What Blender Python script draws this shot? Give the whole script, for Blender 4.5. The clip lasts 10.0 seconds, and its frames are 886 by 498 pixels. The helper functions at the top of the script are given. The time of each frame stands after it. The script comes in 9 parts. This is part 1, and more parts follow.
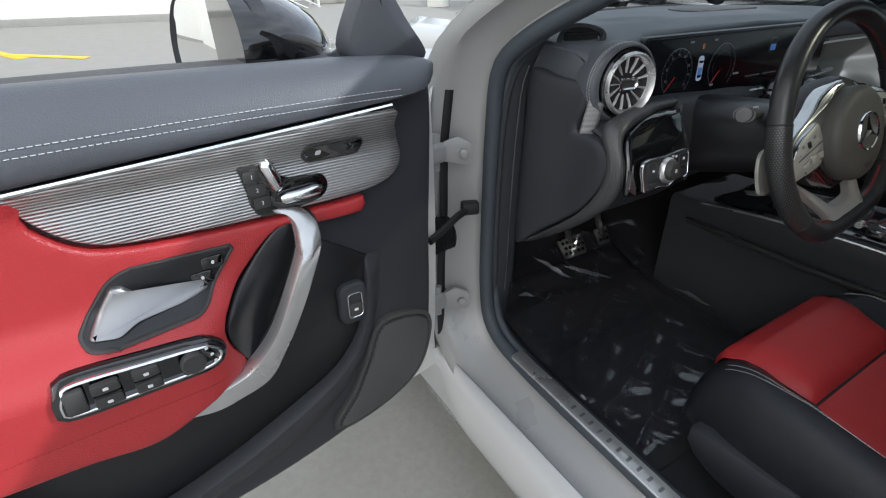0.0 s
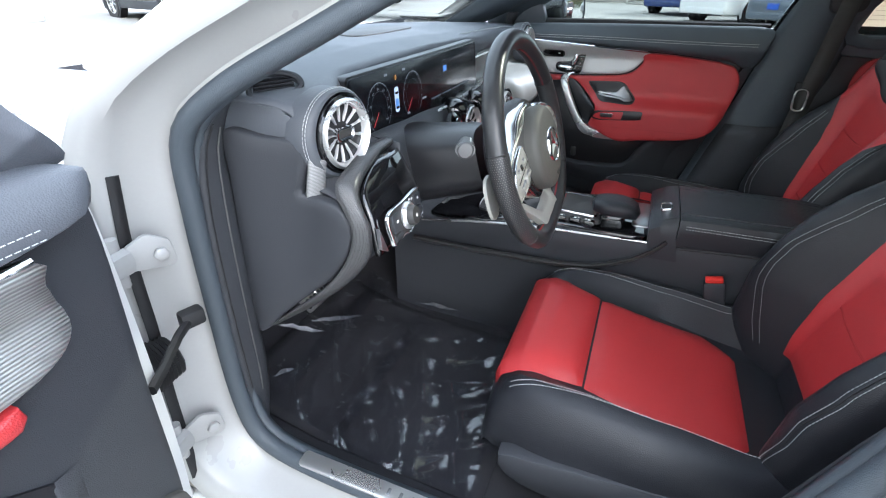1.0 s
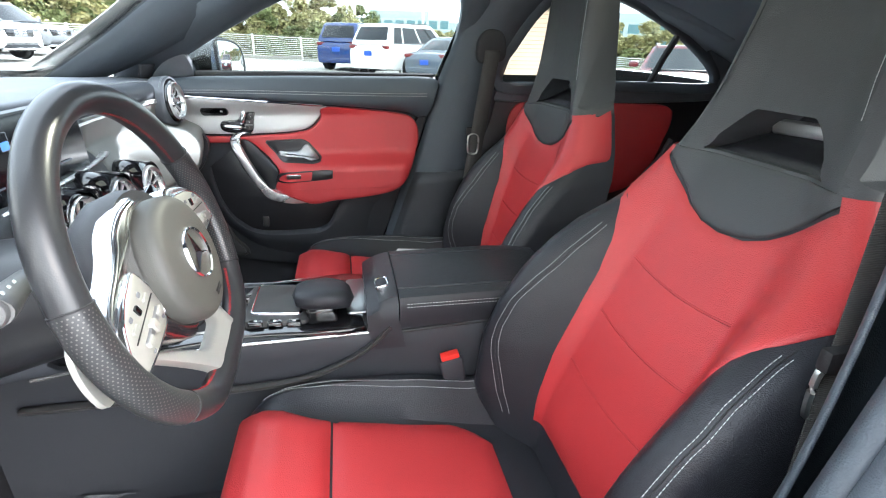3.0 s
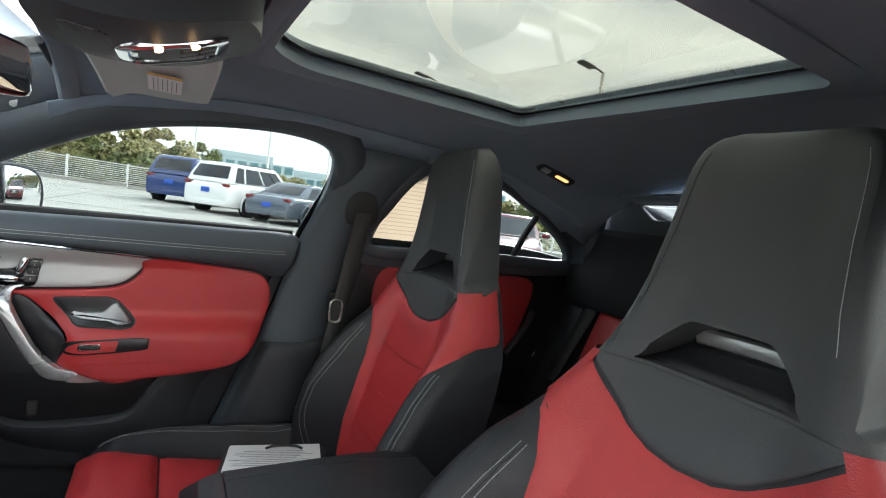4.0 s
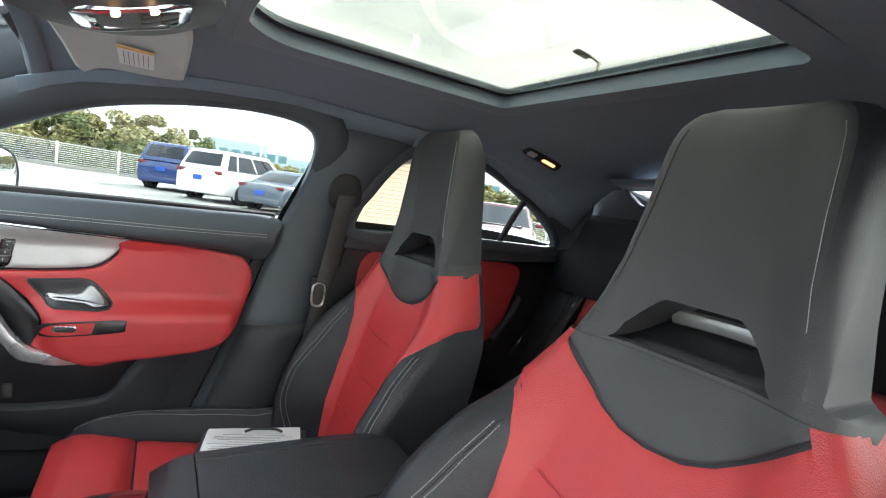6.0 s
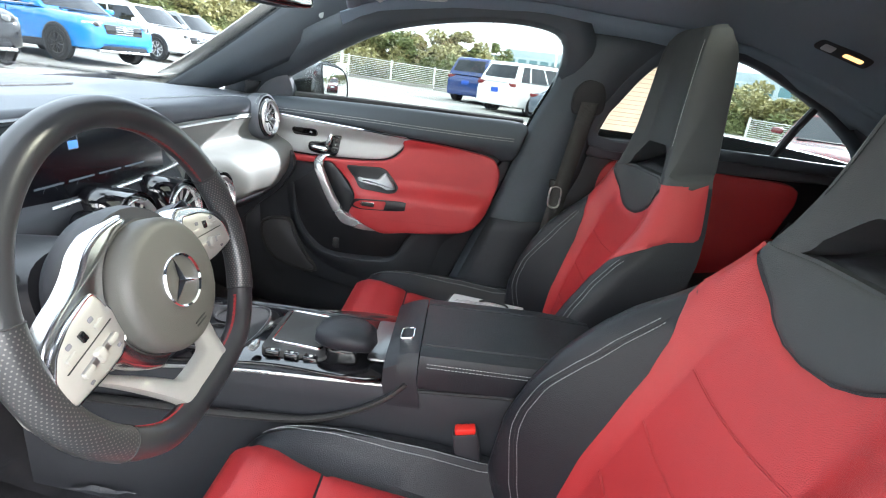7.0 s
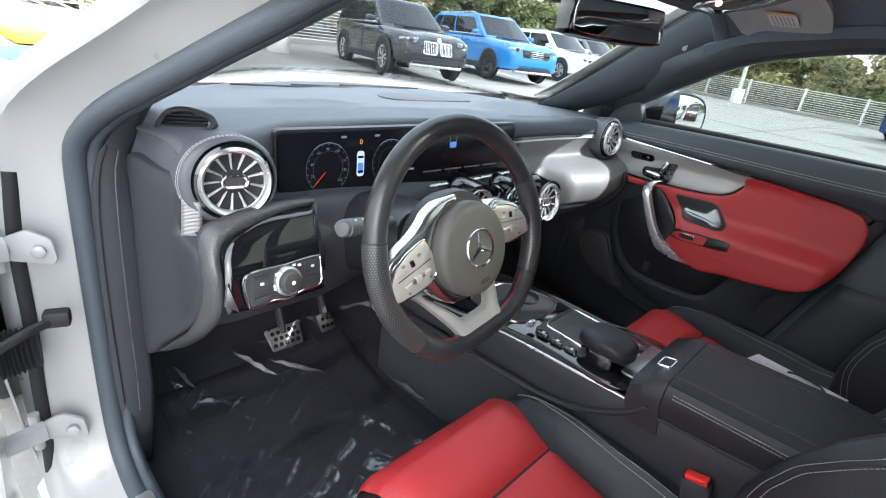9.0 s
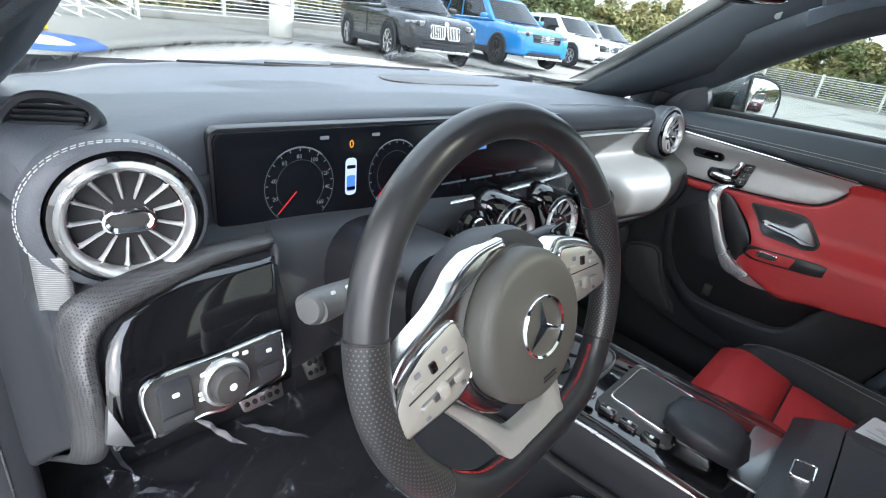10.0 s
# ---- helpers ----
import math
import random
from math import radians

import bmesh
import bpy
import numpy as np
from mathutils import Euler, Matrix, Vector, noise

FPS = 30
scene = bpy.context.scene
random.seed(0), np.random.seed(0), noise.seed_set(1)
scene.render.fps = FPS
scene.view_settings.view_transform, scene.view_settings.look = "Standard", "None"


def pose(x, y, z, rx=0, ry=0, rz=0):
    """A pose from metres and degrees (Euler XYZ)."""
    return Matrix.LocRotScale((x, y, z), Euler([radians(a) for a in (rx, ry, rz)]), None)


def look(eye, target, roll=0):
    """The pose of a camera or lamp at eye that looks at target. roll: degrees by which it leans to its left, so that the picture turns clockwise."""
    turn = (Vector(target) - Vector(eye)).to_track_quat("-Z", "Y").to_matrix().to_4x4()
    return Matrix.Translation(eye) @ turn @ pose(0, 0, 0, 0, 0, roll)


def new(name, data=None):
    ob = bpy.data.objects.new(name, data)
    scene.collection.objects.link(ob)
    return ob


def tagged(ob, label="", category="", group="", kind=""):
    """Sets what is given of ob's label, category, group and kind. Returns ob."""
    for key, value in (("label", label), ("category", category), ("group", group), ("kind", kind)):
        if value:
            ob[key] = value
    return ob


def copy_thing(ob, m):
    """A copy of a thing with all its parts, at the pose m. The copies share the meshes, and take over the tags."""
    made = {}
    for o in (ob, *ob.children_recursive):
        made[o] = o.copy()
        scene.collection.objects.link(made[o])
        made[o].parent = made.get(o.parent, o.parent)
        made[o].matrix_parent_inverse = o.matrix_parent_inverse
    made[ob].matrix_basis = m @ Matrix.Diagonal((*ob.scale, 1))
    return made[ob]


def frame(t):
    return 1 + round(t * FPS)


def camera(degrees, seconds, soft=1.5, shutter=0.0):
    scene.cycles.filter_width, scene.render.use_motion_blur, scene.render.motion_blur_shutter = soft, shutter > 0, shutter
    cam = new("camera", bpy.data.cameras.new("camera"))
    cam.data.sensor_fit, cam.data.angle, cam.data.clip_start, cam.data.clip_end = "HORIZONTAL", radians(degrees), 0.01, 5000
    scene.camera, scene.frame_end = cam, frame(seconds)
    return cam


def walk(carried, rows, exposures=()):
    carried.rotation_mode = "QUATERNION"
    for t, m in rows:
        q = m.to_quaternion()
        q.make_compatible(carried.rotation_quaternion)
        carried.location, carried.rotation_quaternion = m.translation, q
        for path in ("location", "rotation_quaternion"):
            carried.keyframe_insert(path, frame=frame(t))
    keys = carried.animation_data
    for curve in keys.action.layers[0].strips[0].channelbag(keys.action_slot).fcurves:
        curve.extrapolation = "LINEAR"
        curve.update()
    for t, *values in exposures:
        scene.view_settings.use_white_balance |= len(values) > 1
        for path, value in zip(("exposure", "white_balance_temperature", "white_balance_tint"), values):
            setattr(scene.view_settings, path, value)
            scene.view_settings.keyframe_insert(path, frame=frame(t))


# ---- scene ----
cam = camera(82.8, 10.0, soft=1.1)
PATH = [
    (0, (-1.331, -0.326, 1.049), (-0.412, 1.17, 0.091), -0.4),
    (0.5, (-1.269, -0.24, 1.042), (0.104, 0.881, 0.114), 0.0),
    (1, (-1.241, -0.158, 1.087), (0.396, 0.495, 0.142), -0.0),
    (1.5, (-1.225, -0.144, 1.091), (0.524, 0.162, 0.17), -0.7),
    (2, (-1.182, -0.147, 1.084), (0.604, -0.061, 0.188), -1.5),
    (2.2, (-1.141, -0.16, 1.08), (0.648, -0.133, 0.185), -1.9),
    (3.3, (-0.843, -0.186, 1.055), (0.966, -0.769, 0.435), 3.6),
    (3.5, (-0.782, -0.179, 1.065), (1.015, -0.91, 0.577), 5.1),
    (4, (-0.707, -0.166, 1.084), (1.037, -1.131, 0.918), 7.4),
    (4.5, (-0.684, -0.155, 1.092), (1.025, -1.195, 1.094), 8.4),
    (5, (-0.688, -0.154, 1.094), (0.993, -1.236, 1.159), 8.5),
    (5.2, (-0.689, -0.155, 1.092), (0.982, -1.253, 1.145), 8.6),
    (6.3, (-0.735, -0.23, 1.066), (1.046, -1.057, 0.689), 7.9),
    (6.5, (-0.758, -0.252, 1.069), (1.079, -0.884, 0.594), 7.5),
    (7, (-0.854, -0.299, 1.077), (1.032, -0.274, 0.411), 6.9),
    (7.5, (-0.973, -0.371, 1.093), (0.77, 0.249, 0.332), 7.0),
    (8, (-1.0, -0.428, 1.104), (0.589, 0.512, 0.336), 7.4),
    (8.5, (-0.992, -0.476, 1.114), (0.48, 0.644, 0.354), 7.5),
    (9, (-0.936, -0.433, 1.11), (0.467, 0.774, 0.353), 7.9),
    (9.5, (-0.838, -0.363, 1.096), (0.53, 0.864, 0.307), 7.8),
    (10, (-0.73, -0.201, 1.068), (0.649, 1.005, 0.264), 7.9),
]
walk(cam, [(t, look(eye, target, roll)) for t, eye, target, roll in PATH], exposures=[(0.0, 0.02, 5800, 10), (0.5, 0.75, 5700, 10), (1.0, 1.75, 5450, 10), (1.5, 2.0, 5250, 10), (2.0, 2.18, 5300, 10), (3.5, 2.8, 5850, 10), (4.0, 1.88, 5900, 10), (4.6, 1.75, 5950, 10), (5.2, 1.75, 5950, 10), (6.5, 2.9, 5800, 10), (7.0, 2.5, 5750, 10), (7.5, 2.35, 5700, 10), (8.0, 2.0, 5650, 10), (9.0, 1.82, 5650, 10), (10.0, 1.9, 5600, 10)])

# ---- light ----
SUN_AZ, SUN_EL = radians(228.0), radians(32.0)
world = bpy.data.worlds.new("sky")
scene.world = world
world.use_nodes = True
wn, wl = world.node_tree.nodes, world.node_tree.links
sky = wn.new("ShaderNodeTexSky")
sky.sky_type, sky.sun_disc = "NISHITA", False
sky.sun_elevation, sky.sun_rotation = SUN_EL, SUN_AZ
sky.air_density, sky.dust_density, sky.ozone_density = 1.0, 4.0, 0.6
# high thin cloud: a soft white veil broken by slow noise
tc, nz, ramp, veil = wn.new("ShaderNodeTexCoord"), wn.new("ShaderNodeTexNoise"), wn.new("ShaderNodeValToRGB"), wn.new("ShaderNodeMixRGB")
mp = wn.new("ShaderNodeMapping")
mp.inputs["Scale"].default_value = (1.0, 1.6, 5.0)
nz.inputs["Scale"].default_value, nz.inputs["Detail"].default_value, nz.inputs["Roughness"].default_value = 1.7, 8, 0.55
ramp.color_ramp.elements[0].position, ramp.color_ramp.elements[0].color = 0.32, (0.45, 0.45, 0.45, 1)
ramp.color_ramp.elements[1].position, ramp.color_ramp.elements[1].color = 0.72, (1, 1, 1, 1)
white = wn.new("ShaderNodeRGB")
white.outputs[0].default_value = (10.2, 10.4, 10.4, 1)
wl.new(tc.outputs["Generated"], mp.inputs["Vector"])
wl.new(mp.outputs["Vector"], nz.inputs["Vector"])
wl.new(nz.outputs["Fac"], ramp.inputs["Fac"])
wl.new(ramp.outputs["Color"], veil.inputs["Fac"])
wl.new(sky.outputs["Color"], veil.inputs["Color1"])
wl.new(white.outputs[0], veil.inputs["Color2"])
wl.new(veil.outputs["Color"], wn["Background"].inputs["Color"])
wn["Background"].inputs["Strength"].default_value = 0.15

sun = new("sun", bpy.data.lights.new("sun", "SUN"))
sun.data.energy, sun.data.angle, sun.data.color = 2.8, radians(0.8), (1.0, 0.96, 0.90)
sun_way = Vector((math.sin(SUN_AZ) * -1, math.cos(SUN_AZ), 0)) * math.cos(SUN_EL) + Vector((0, 0, math.sin(SUN_EL)))
sun.matrix_basis = Matrix.Translation((0, 0, 30)) @ sun_way.to_track_quat("Z", "Y").to_matrix().to_4x4()

# ---- materials ----
def material(name, colour, rough=0.5, metal=0.0, grain=0.0, grain_size=400.0, bump=0.0, blotch=0.0, coat=0.0, sheen=0.0, spread=0.0):
    """A principled surface: base colour with coarse blotches and fine grain, roughness that varies a little, and a fine bump."""
    m = bpy.data.materials.new(name)
    m.use_nodes = True
    n, l = m.node_tree.nodes, m.node_tree.links
    b = n["Principled BSDF"]
    b.inputs["Roughness"].default_value, b.inputs["Metallic"].default_value = rough, metal
    b.inputs["Coat Weight"].default_value, b.inputs["Sheen Weight"].default_value = coat, sheen
    b.inputs["Coat Roughness"].default_value = 0.05
    co = n.new("ShaderNodeTexCoord")
    big, fine = n.new("ShaderNodeTexNoise"), n.new("ShaderNodeTexNoise")
    big.inputs["Scale"].default_value, big.inputs["Detail"].default_value = 7.0, 5
    fine.inputs["Scale"].default_value, fine.inputs["Detail"].default_value = grain_size, 3
    for t in (big, fine):
        l.new(co.outputs["Object"], t.inputs["Vector"])
    total = n.new("ShaderNodeMath")
    total.operation = "MULTIPLY_ADD"
    total.inputs[1].default_value, total.inputs[2].default_value = blotch, 1 - blotch / 2
    l.new(big.outputs["Fac"], total.inputs[0])
    second = n.new("ShaderNodeMath")
    second.operation = "MULTIPLY_ADD"
    second.inputs[1].default_value = grain
    l.new(fine.outputs["Fac"], second.inputs[0])
    l.new(total.outputs[0], second.inputs[2])
    shade = n.new("ShaderNodeMixRGB")
    shade.blend_type, shade.inputs["Fac"].default_value = "MULTIPLY", 1.0
    shade.inputs["Color1"].default_value = (*colour, 1)
    l.new(second.outputs[0], shade.inputs["Color2"])
    last = shade.outputs["Color"]
    if spread:
        info, hsv = n.new("ShaderNodeObjectInfo"), n.new("ShaderNodeHueSaturation")
        rng = n.new("ShaderNodeMapRange")
        rng.inputs["To Min"].default_value, rng.inputs["To Max"].default_value = 1 - spread, 1 + spread
        l.new(info.outputs["Random"], rng.inputs["Value"])
        l.new(rng.outputs[0], hsv.inputs["Value"])
        l.new(last, hsv.inputs["Color"])
        last = hsv.outputs["Color"]
    l.new(last, b.inputs["Base Color"])
    vary = n.new("ShaderNodeMath")
    vary.operation = "MULTIPLY_ADD"
    vary.inputs[1].default_value, vary.inputs[2].default_value = 0.16 if rough > 0.15 else 0.03, rough - (0.08 if rough > 0.15 else 0.015)
    l.new(big.outputs["Fac"], vary.inputs[0])
    l.new(vary.outputs[0], b.inputs["Roughness"])
    if bump:
        bp = n.new("ShaderNodeBump")
        bp.inputs["Strength"].default_value, bp.inputs["Distance"].default_value = bump, 0.002
        l.new(fine.outputs["Fac"], bp.inputs["Height"])
        l.new(bp.outputs["Normal"], b.inputs["Normal"])
    return m


def leather(name, colour, rough=0.42, bump=0.35):
    """Grained hide: a cell pattern for the pores over soft creases."""
    m = material(name, colour, rough, 0, 0.10, 260, 0, 0.22)
    n, l = m.node_tree.nodes, m.node_tree.links
    co = [x for x in n if x.type == "TEX_COORD"][0]
    v, c, a, bp = n.new("ShaderNodeTexVoronoi"), n.new("ShaderNodeTexNoise"), n.new("ShaderNodeMath"), n.new("ShaderNodeBump")
    v.feature, v.inputs["Scale"].default_value = "F1", 620
    c.inputs["Scale"].default_value, c.inputs["Detail"].default_value = 38, 4
    l.new(co.outputs["Object"], v.inputs["Vector"])
    l.new(co.outputs["Object"], c.inputs["Vector"])
    a.operation = "MULTIPLY_ADD"
    a.inputs[1].default_value = 2.2
    l.new(c.outputs["Fac"], a.inputs[0])
    l.new(v.outputs["Distance"], a.inputs[2])
    bp.inputs["Strength"].default_value, bp.inputs["Distance"].default_value = bump, 0.0012
    l.new(a.outputs[0], bp.inputs["Height"])
    l.new(bp.outputs["Normal"], n["Principled BSDF"].inputs["Normal"])
    return m


def waved(name, colour, rough, metal, pitch, axis, strength=0.6):
    """Fine parallel ribs at a true pitch along one axis."""
    m = material(name, colour, rough, metal, 0.06, 300, 0, 0.08)
    n, l = m.node_tree.nodes, m.node_tree.links
    co = [x for x in n if x.type == "TEX_COORD"][0]
    w, bp, d = n.new("ShaderNodeTexWave"), n.new("ShaderNodeBump"), n.new("ShaderNodeMixRGB")
    w.wave_type, w.bands_direction = "BANDS", axis
    w.inputs["Scale"].default_value = 0.314 / pitch
    l.new(co.outputs["Object"], w.inputs["Vector"])
    bp.inputs["Strength"].default_value, bp.inputs["Distance"].default_value = strength, 0.002
    l.new(w.outputs["Fac"], bp.inputs["Height"])
    b = n["Principled BSDF"]
    l.new(bp.outputs["Normal"], b.inputs["Normal"])
    old = b.inputs["Base Color"].links[0].from_socket
    d.blend_type, d.inputs["Fac"].default_value = "MULTIPLY", 0.42
    l.new(old, d.inputs["Color1"])
    l.new(w.outputs["Color"], d.inputs["Color2"])
    l.new(d.outputs["Color"], b.inputs["Base Color"])
    return m


def meshed(name, colour, under, rough, pitch, metal=0.0):
    """A perforated or woven sheet: dark round holes on a regular pitch."""
    m = material(name, colour, rough, metal, 0.08, 300, 0, 0.1)
    n, l = m.node_tree.nodes, m.node_tree.links
    co = [x for x in n if x.type == "TEX_COORD"][0]
    v, st, mx, bp = n.new("ShaderNodeTexVoronoi"), n.new("ShaderNodeMapRange"), n.new("ShaderNodeMixRGB"), n.new("ShaderNodeBump")
    v.feature, v.inputs["Scale"].default_value, v.inputs["Randomness"].default_value = "F1", 1 / pitch, 0.12
    l.new(co.outputs["Object"], v.inputs["Vector"])
    st.inputs["From Min"].default_value, st.inputs["From Max"].default_value = 0.30, 0.40
    l.new(v.outputs["Distance"], st.inputs["Value"])
    b = n["Principled BSDF"]
    old = b.inputs["Base Color"].links[0].from_socket
    l.new(st.outputs[0], mx.inputs["Fac"])
    mx.inputs["Color1"].default_value = (*under, 1)
    l.new(old, mx.inputs["Color2"])
    l.new(mx.outputs["Color"], b.inputs["Base Color"])
    bp.inputs["Strength"].default_value, bp.inputs["Distance"].default_value = 0.7, 0.001
    l.new(st.outputs[0], bp.inputs["Height"])
    l.new(bp.outputs["Normal"], b.inputs["Normal"])
    return m


def clear(name, colour, gloss=1.0, rough=0.0, base=0.035):
    """Thin glass: it lets light straight through, coloured by the pane, and mirrors more at a grazing angle."""
    m = bpy.data.materials.new(name)
    m.use_nodes = True
    n, l = m.node_tree.nodes, m.node_tree.links
    n.remove(n["Principled BSDF"])
    t, g, f, x = n.new("ShaderNodeBsdfTransparent"), n.new("ShaderNodeBsdfGlossy"), n.new("ShaderNodeLayerWeight"), n.new("ShaderNodeMixShader")
    t.inputs["Color"].default_value = (*colour, 1)
    g.inputs["Roughness"].default_value = rough
    g.inputs["Color"].default_value = (gloss, gloss, gloss, 1)
    f.inputs["Blend"].default_value = 0.5
    p, q = n.new("ShaderNodeMath"), n.new("ShaderNodeMath")
    p.operation, p.inputs[1].default_value = "POWER", 4.5
    q.operation, q.inputs[1].default_value, q.inputs[2].default_value = "MULTIPLY_ADD", 0.9, base
    l.new(f.outputs["Facing"], p.inputs[0])
    l.new(p.outputs[0], q.inputs[0])
    l.new(q.outputs[0], x.inputs["Fac"])
    l.new(t.outputs[0], x.inputs[1])
    l.new(g.outputs[0], x.inputs[2])
    l.new(x.outputs[0], n["Material Output"].inputs["Surface"])
    return m


def glow(name, colour, strength):
    m = bpy.data.materials.new(name)
    m.use_nodes = True
    b = m.node_tree.nodes["Principled BSDF"]
    b.inputs["Base Color"].default_value = (0, 0, 0, 1)
    b.inputs["Emission Color"].default_value, b.inputs["Emission Strength"].default_value = (*colour, 1), strength
    return m


RED = leather("red_leather", (0.40, 0.030, 0.033), 0.38)
BLACK = leather("black_leather", (0.019, 0.020, 0.024), 0.34)
SOFT = leather("black_soft_trim", (0.078, 0.084, 0.096), 0.46, 0.25)
HEAD = leather("grey_black_microfibre", (0.046, 0.049, 0.052), 0.50, 0.2)
PLASTIC = material("black_plastic", (0.033, 0.035, 0.040), 0.50, 0, 0.2, 900, 0.25, 0.12)
SATIN = material("dark_satin_plastic", (0.048, 0.047, 0.046), 0.46, 0, 0.1, 900, 0.1, 0.1)
PIANO = material("piano_black", (0.006, 0.006, 0.007), 0.05, 0, 0, 300, 0, 0.1, 1.0)
RUBBER = material("black_rubber", (0.012, 0.012, 0.013), 0.62, 0, 0.2, 500, 0.2, 0.2)
CARPET = material("black_carpet", (0.020, 0.020, 0.023), 0.95, 0, 0.9, 700, 1.0, 0.35)
# black fabric, its colour lifted to blue-grey to carry the bright haze
LINER = material("hazed_black_headliner", (0.150, 0.188, 0.232), 0.9, 0, 0.5, 900, 0.5, 0.15, 0, 0.15)
ALU = waved("ribbed_aluminium", (0.62, 0.62, 0.61), 0.33, 0.85, 0.0036, "Z", 0.5)
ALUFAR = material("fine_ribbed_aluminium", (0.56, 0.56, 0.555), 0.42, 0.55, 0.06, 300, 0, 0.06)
ALUV = waved("ribbed_aluminium_upright", (0.36, 0.36, 0.36), 0.45, 0.5, 0.0022, "Z", 0.4)
CARBON = meshed("dotted_trim", (0.080, 0.080, 0.082), (0.030, 0.030, 0.031), 0.36, 0.0022, 0.3)
GRILLE = meshed("speaker_mesh", (0.055, 0.055, 0.057), (0.002, 0.002, 0.002), 0.45, 0.0046)
SILVER = material("satin_silver", (0.60, 0.60, 0.595), 0.28, 0.8, 0.05, 400, 0, 0.05)
SILVERDARK = material("dark_satin_silver", (0.30, 0.30, 0.31), 0.30, 0.9, 0.05, 400, 0, 0.05)
CHROME = material("chrome", (0.82, 0.83, 0.85), 0.07, 1.0)
STEEL = material("brushed_steel", (0.55, 0.54, 0.52), 0.30, 1.0, 0.25, 200, 0.1, 0.1)
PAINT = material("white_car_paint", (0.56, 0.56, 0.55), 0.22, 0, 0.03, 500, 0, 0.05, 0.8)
# the same white with the door frame's shade put into its colour
SHADED_JAMB = material("white_jamb_paint", (0.335, 0.335, 0.325), 0.30, 0, 0.05, 200, 0, 0.08, 0.4)
GLASS = clear("window_glass", (0.78, 0.80, 0.79), 0.16)
TINT = clear("tinted_roof_glass", (0.49, 0.485, 0.42), 0.5)
DARKGLASS = material("dark_car_glass", (0.012, 0.015, 0.018), 0.05, 0, 0, 300, 0, 0.1, 0.25)
SCREEN = material("unlit_screen", (0.008, 0.009, 0.012), 0.16, 0, 0, 300, 0, 0.05, 0.0)
SCREEN.node_tree.nodes["Principled BSDF"].inputs["Specular IOR Level"].default_value = 0.16
MIRROR = material("mirror_silver", (0.90, 0.91, 0.92), 0.01, 1.0)
PAPER = material("white_paper", (0.80, 0.80, 0.80), 0.7, 0, 0.03, 300, 0, 0.05)
INK = material("grey_print", (0.16, 0.16, 0.18), 0.7)
WHITEINK = material("white_print", (0.75, 0.75, 0.75), 0.6)
VISOR = material("grey_visor_vinyl", (0.49, 0.53, 0.52), 0.7, 0, 0.12, 600, 0.3, 0.1)
THREAD = material("grey_thread", (0.42, 0.43, 0.43), 0.7, 0, 0.3, 900)
REDTHREADDARK = material("dark_red_thread", (0.33, 0.015, 0.017), 0.6)
REDTHREADDEEP = material("deep_red_thread", (0.13, 0.010, 0.011), 0.6)
REDPLASTIC = material("red_plastic", (0.75, 0.03, 0.02), 0.35)
WEB = waved("belt_webbing", (0.060, 0.058, 0.055), 0.75, 0, 0.0022, "Z", 0.5)
FILM = clear("plastic_film", (0.92, 0.93, 0.96), 1.0, 0.05, 0.085)
LETTER_GLOW = glow("display_white", (0.75, 0.8, 0.85), 0.085)
AMBER_GLOW = glow("display_amber", (1.0, 0.42, 0.05), 0.35)
RED_GLOW = glow("display_red", (1.0, 0.05, 0.05), 0.22)
BLUE_GLOW = glow("display_blue", (0.15, 0.4, 1.0), 0.22)
DIM_GLOW = glow("display_dim", (0.35, 0.42, 0.48), 0.06)
LAMP_GLOW = glow("reading_lamp", (1.0, 0.58, 0.25), 3.0)
RIMHIDE = leather("smooth_rim_leather", (0.024, 0.025, 0.027), 0.30, 0.05)
DEEP = material("deep_black_plastic", (0.014, 0.014, 0.016), 0.35, 0, 0.1, 700, 0.1, 0.1)
WHEELSILVER = material("satin_silver_pad", (0.37, 0.365, 0.335), 0.40, 0.35, 0.05, 400, 0, 0.06)
SPOKESILVER = material("polished_silver_spoke", (0.62, 0.625, 0.63), 0.20, 1.0, 0.05, 400, 0, 0.06)
for hide in (PLASTIC, SATIN, BLACK, DARKGLASS):
    hide.node_tree.nodes["Principled BSDF"].inputs["Specular IOR Level"].default_value = 0.32
HANDLE = material("satin_silver_handle", (0.33, 0.33, 0.335), 0.36, 0.85, 0.05, 400, 0, 0.05)
COVER = material("grained_airbag_cover", (0.064, 0.063, 0.057), 0.55, 0, 0.15, 900, 0.2, 0.06)
DASHFACE = material("grey_satin_dash_face", (0.175, 0.178, 0.168), 0.52, 0.0, 0.08, 900, 0.05, 0.06)
PANELSILVER = material("bright_silver_panel", (0.60, 0.62, 0.65), 0.30, 0.55, 0.05, 400, 0, 0.05)
HOLE_GLINT = material("grip_hole_glint", (0.105, 0.100, 0.094), 0.40)
BLADE = material("bright_vent_blade", (0.72, 0.72, 0.72), 0.35, 0.15, 0.03, 400, 0, 0.05)
STALK = material("grey_stalk_plastic", (0.075, 0.075, 0.075), 0.42, 0, 0.15, 900, 0.15, 0.1)
SIDEGLASS = clear("side_window_glass", (0.61, 0.64, 0.62), 0.5)
PILLAR = leather("black_pillar_cover", (0.049, 0.060, 0.072), 0.55, 0.25)

from mathutils import geometry

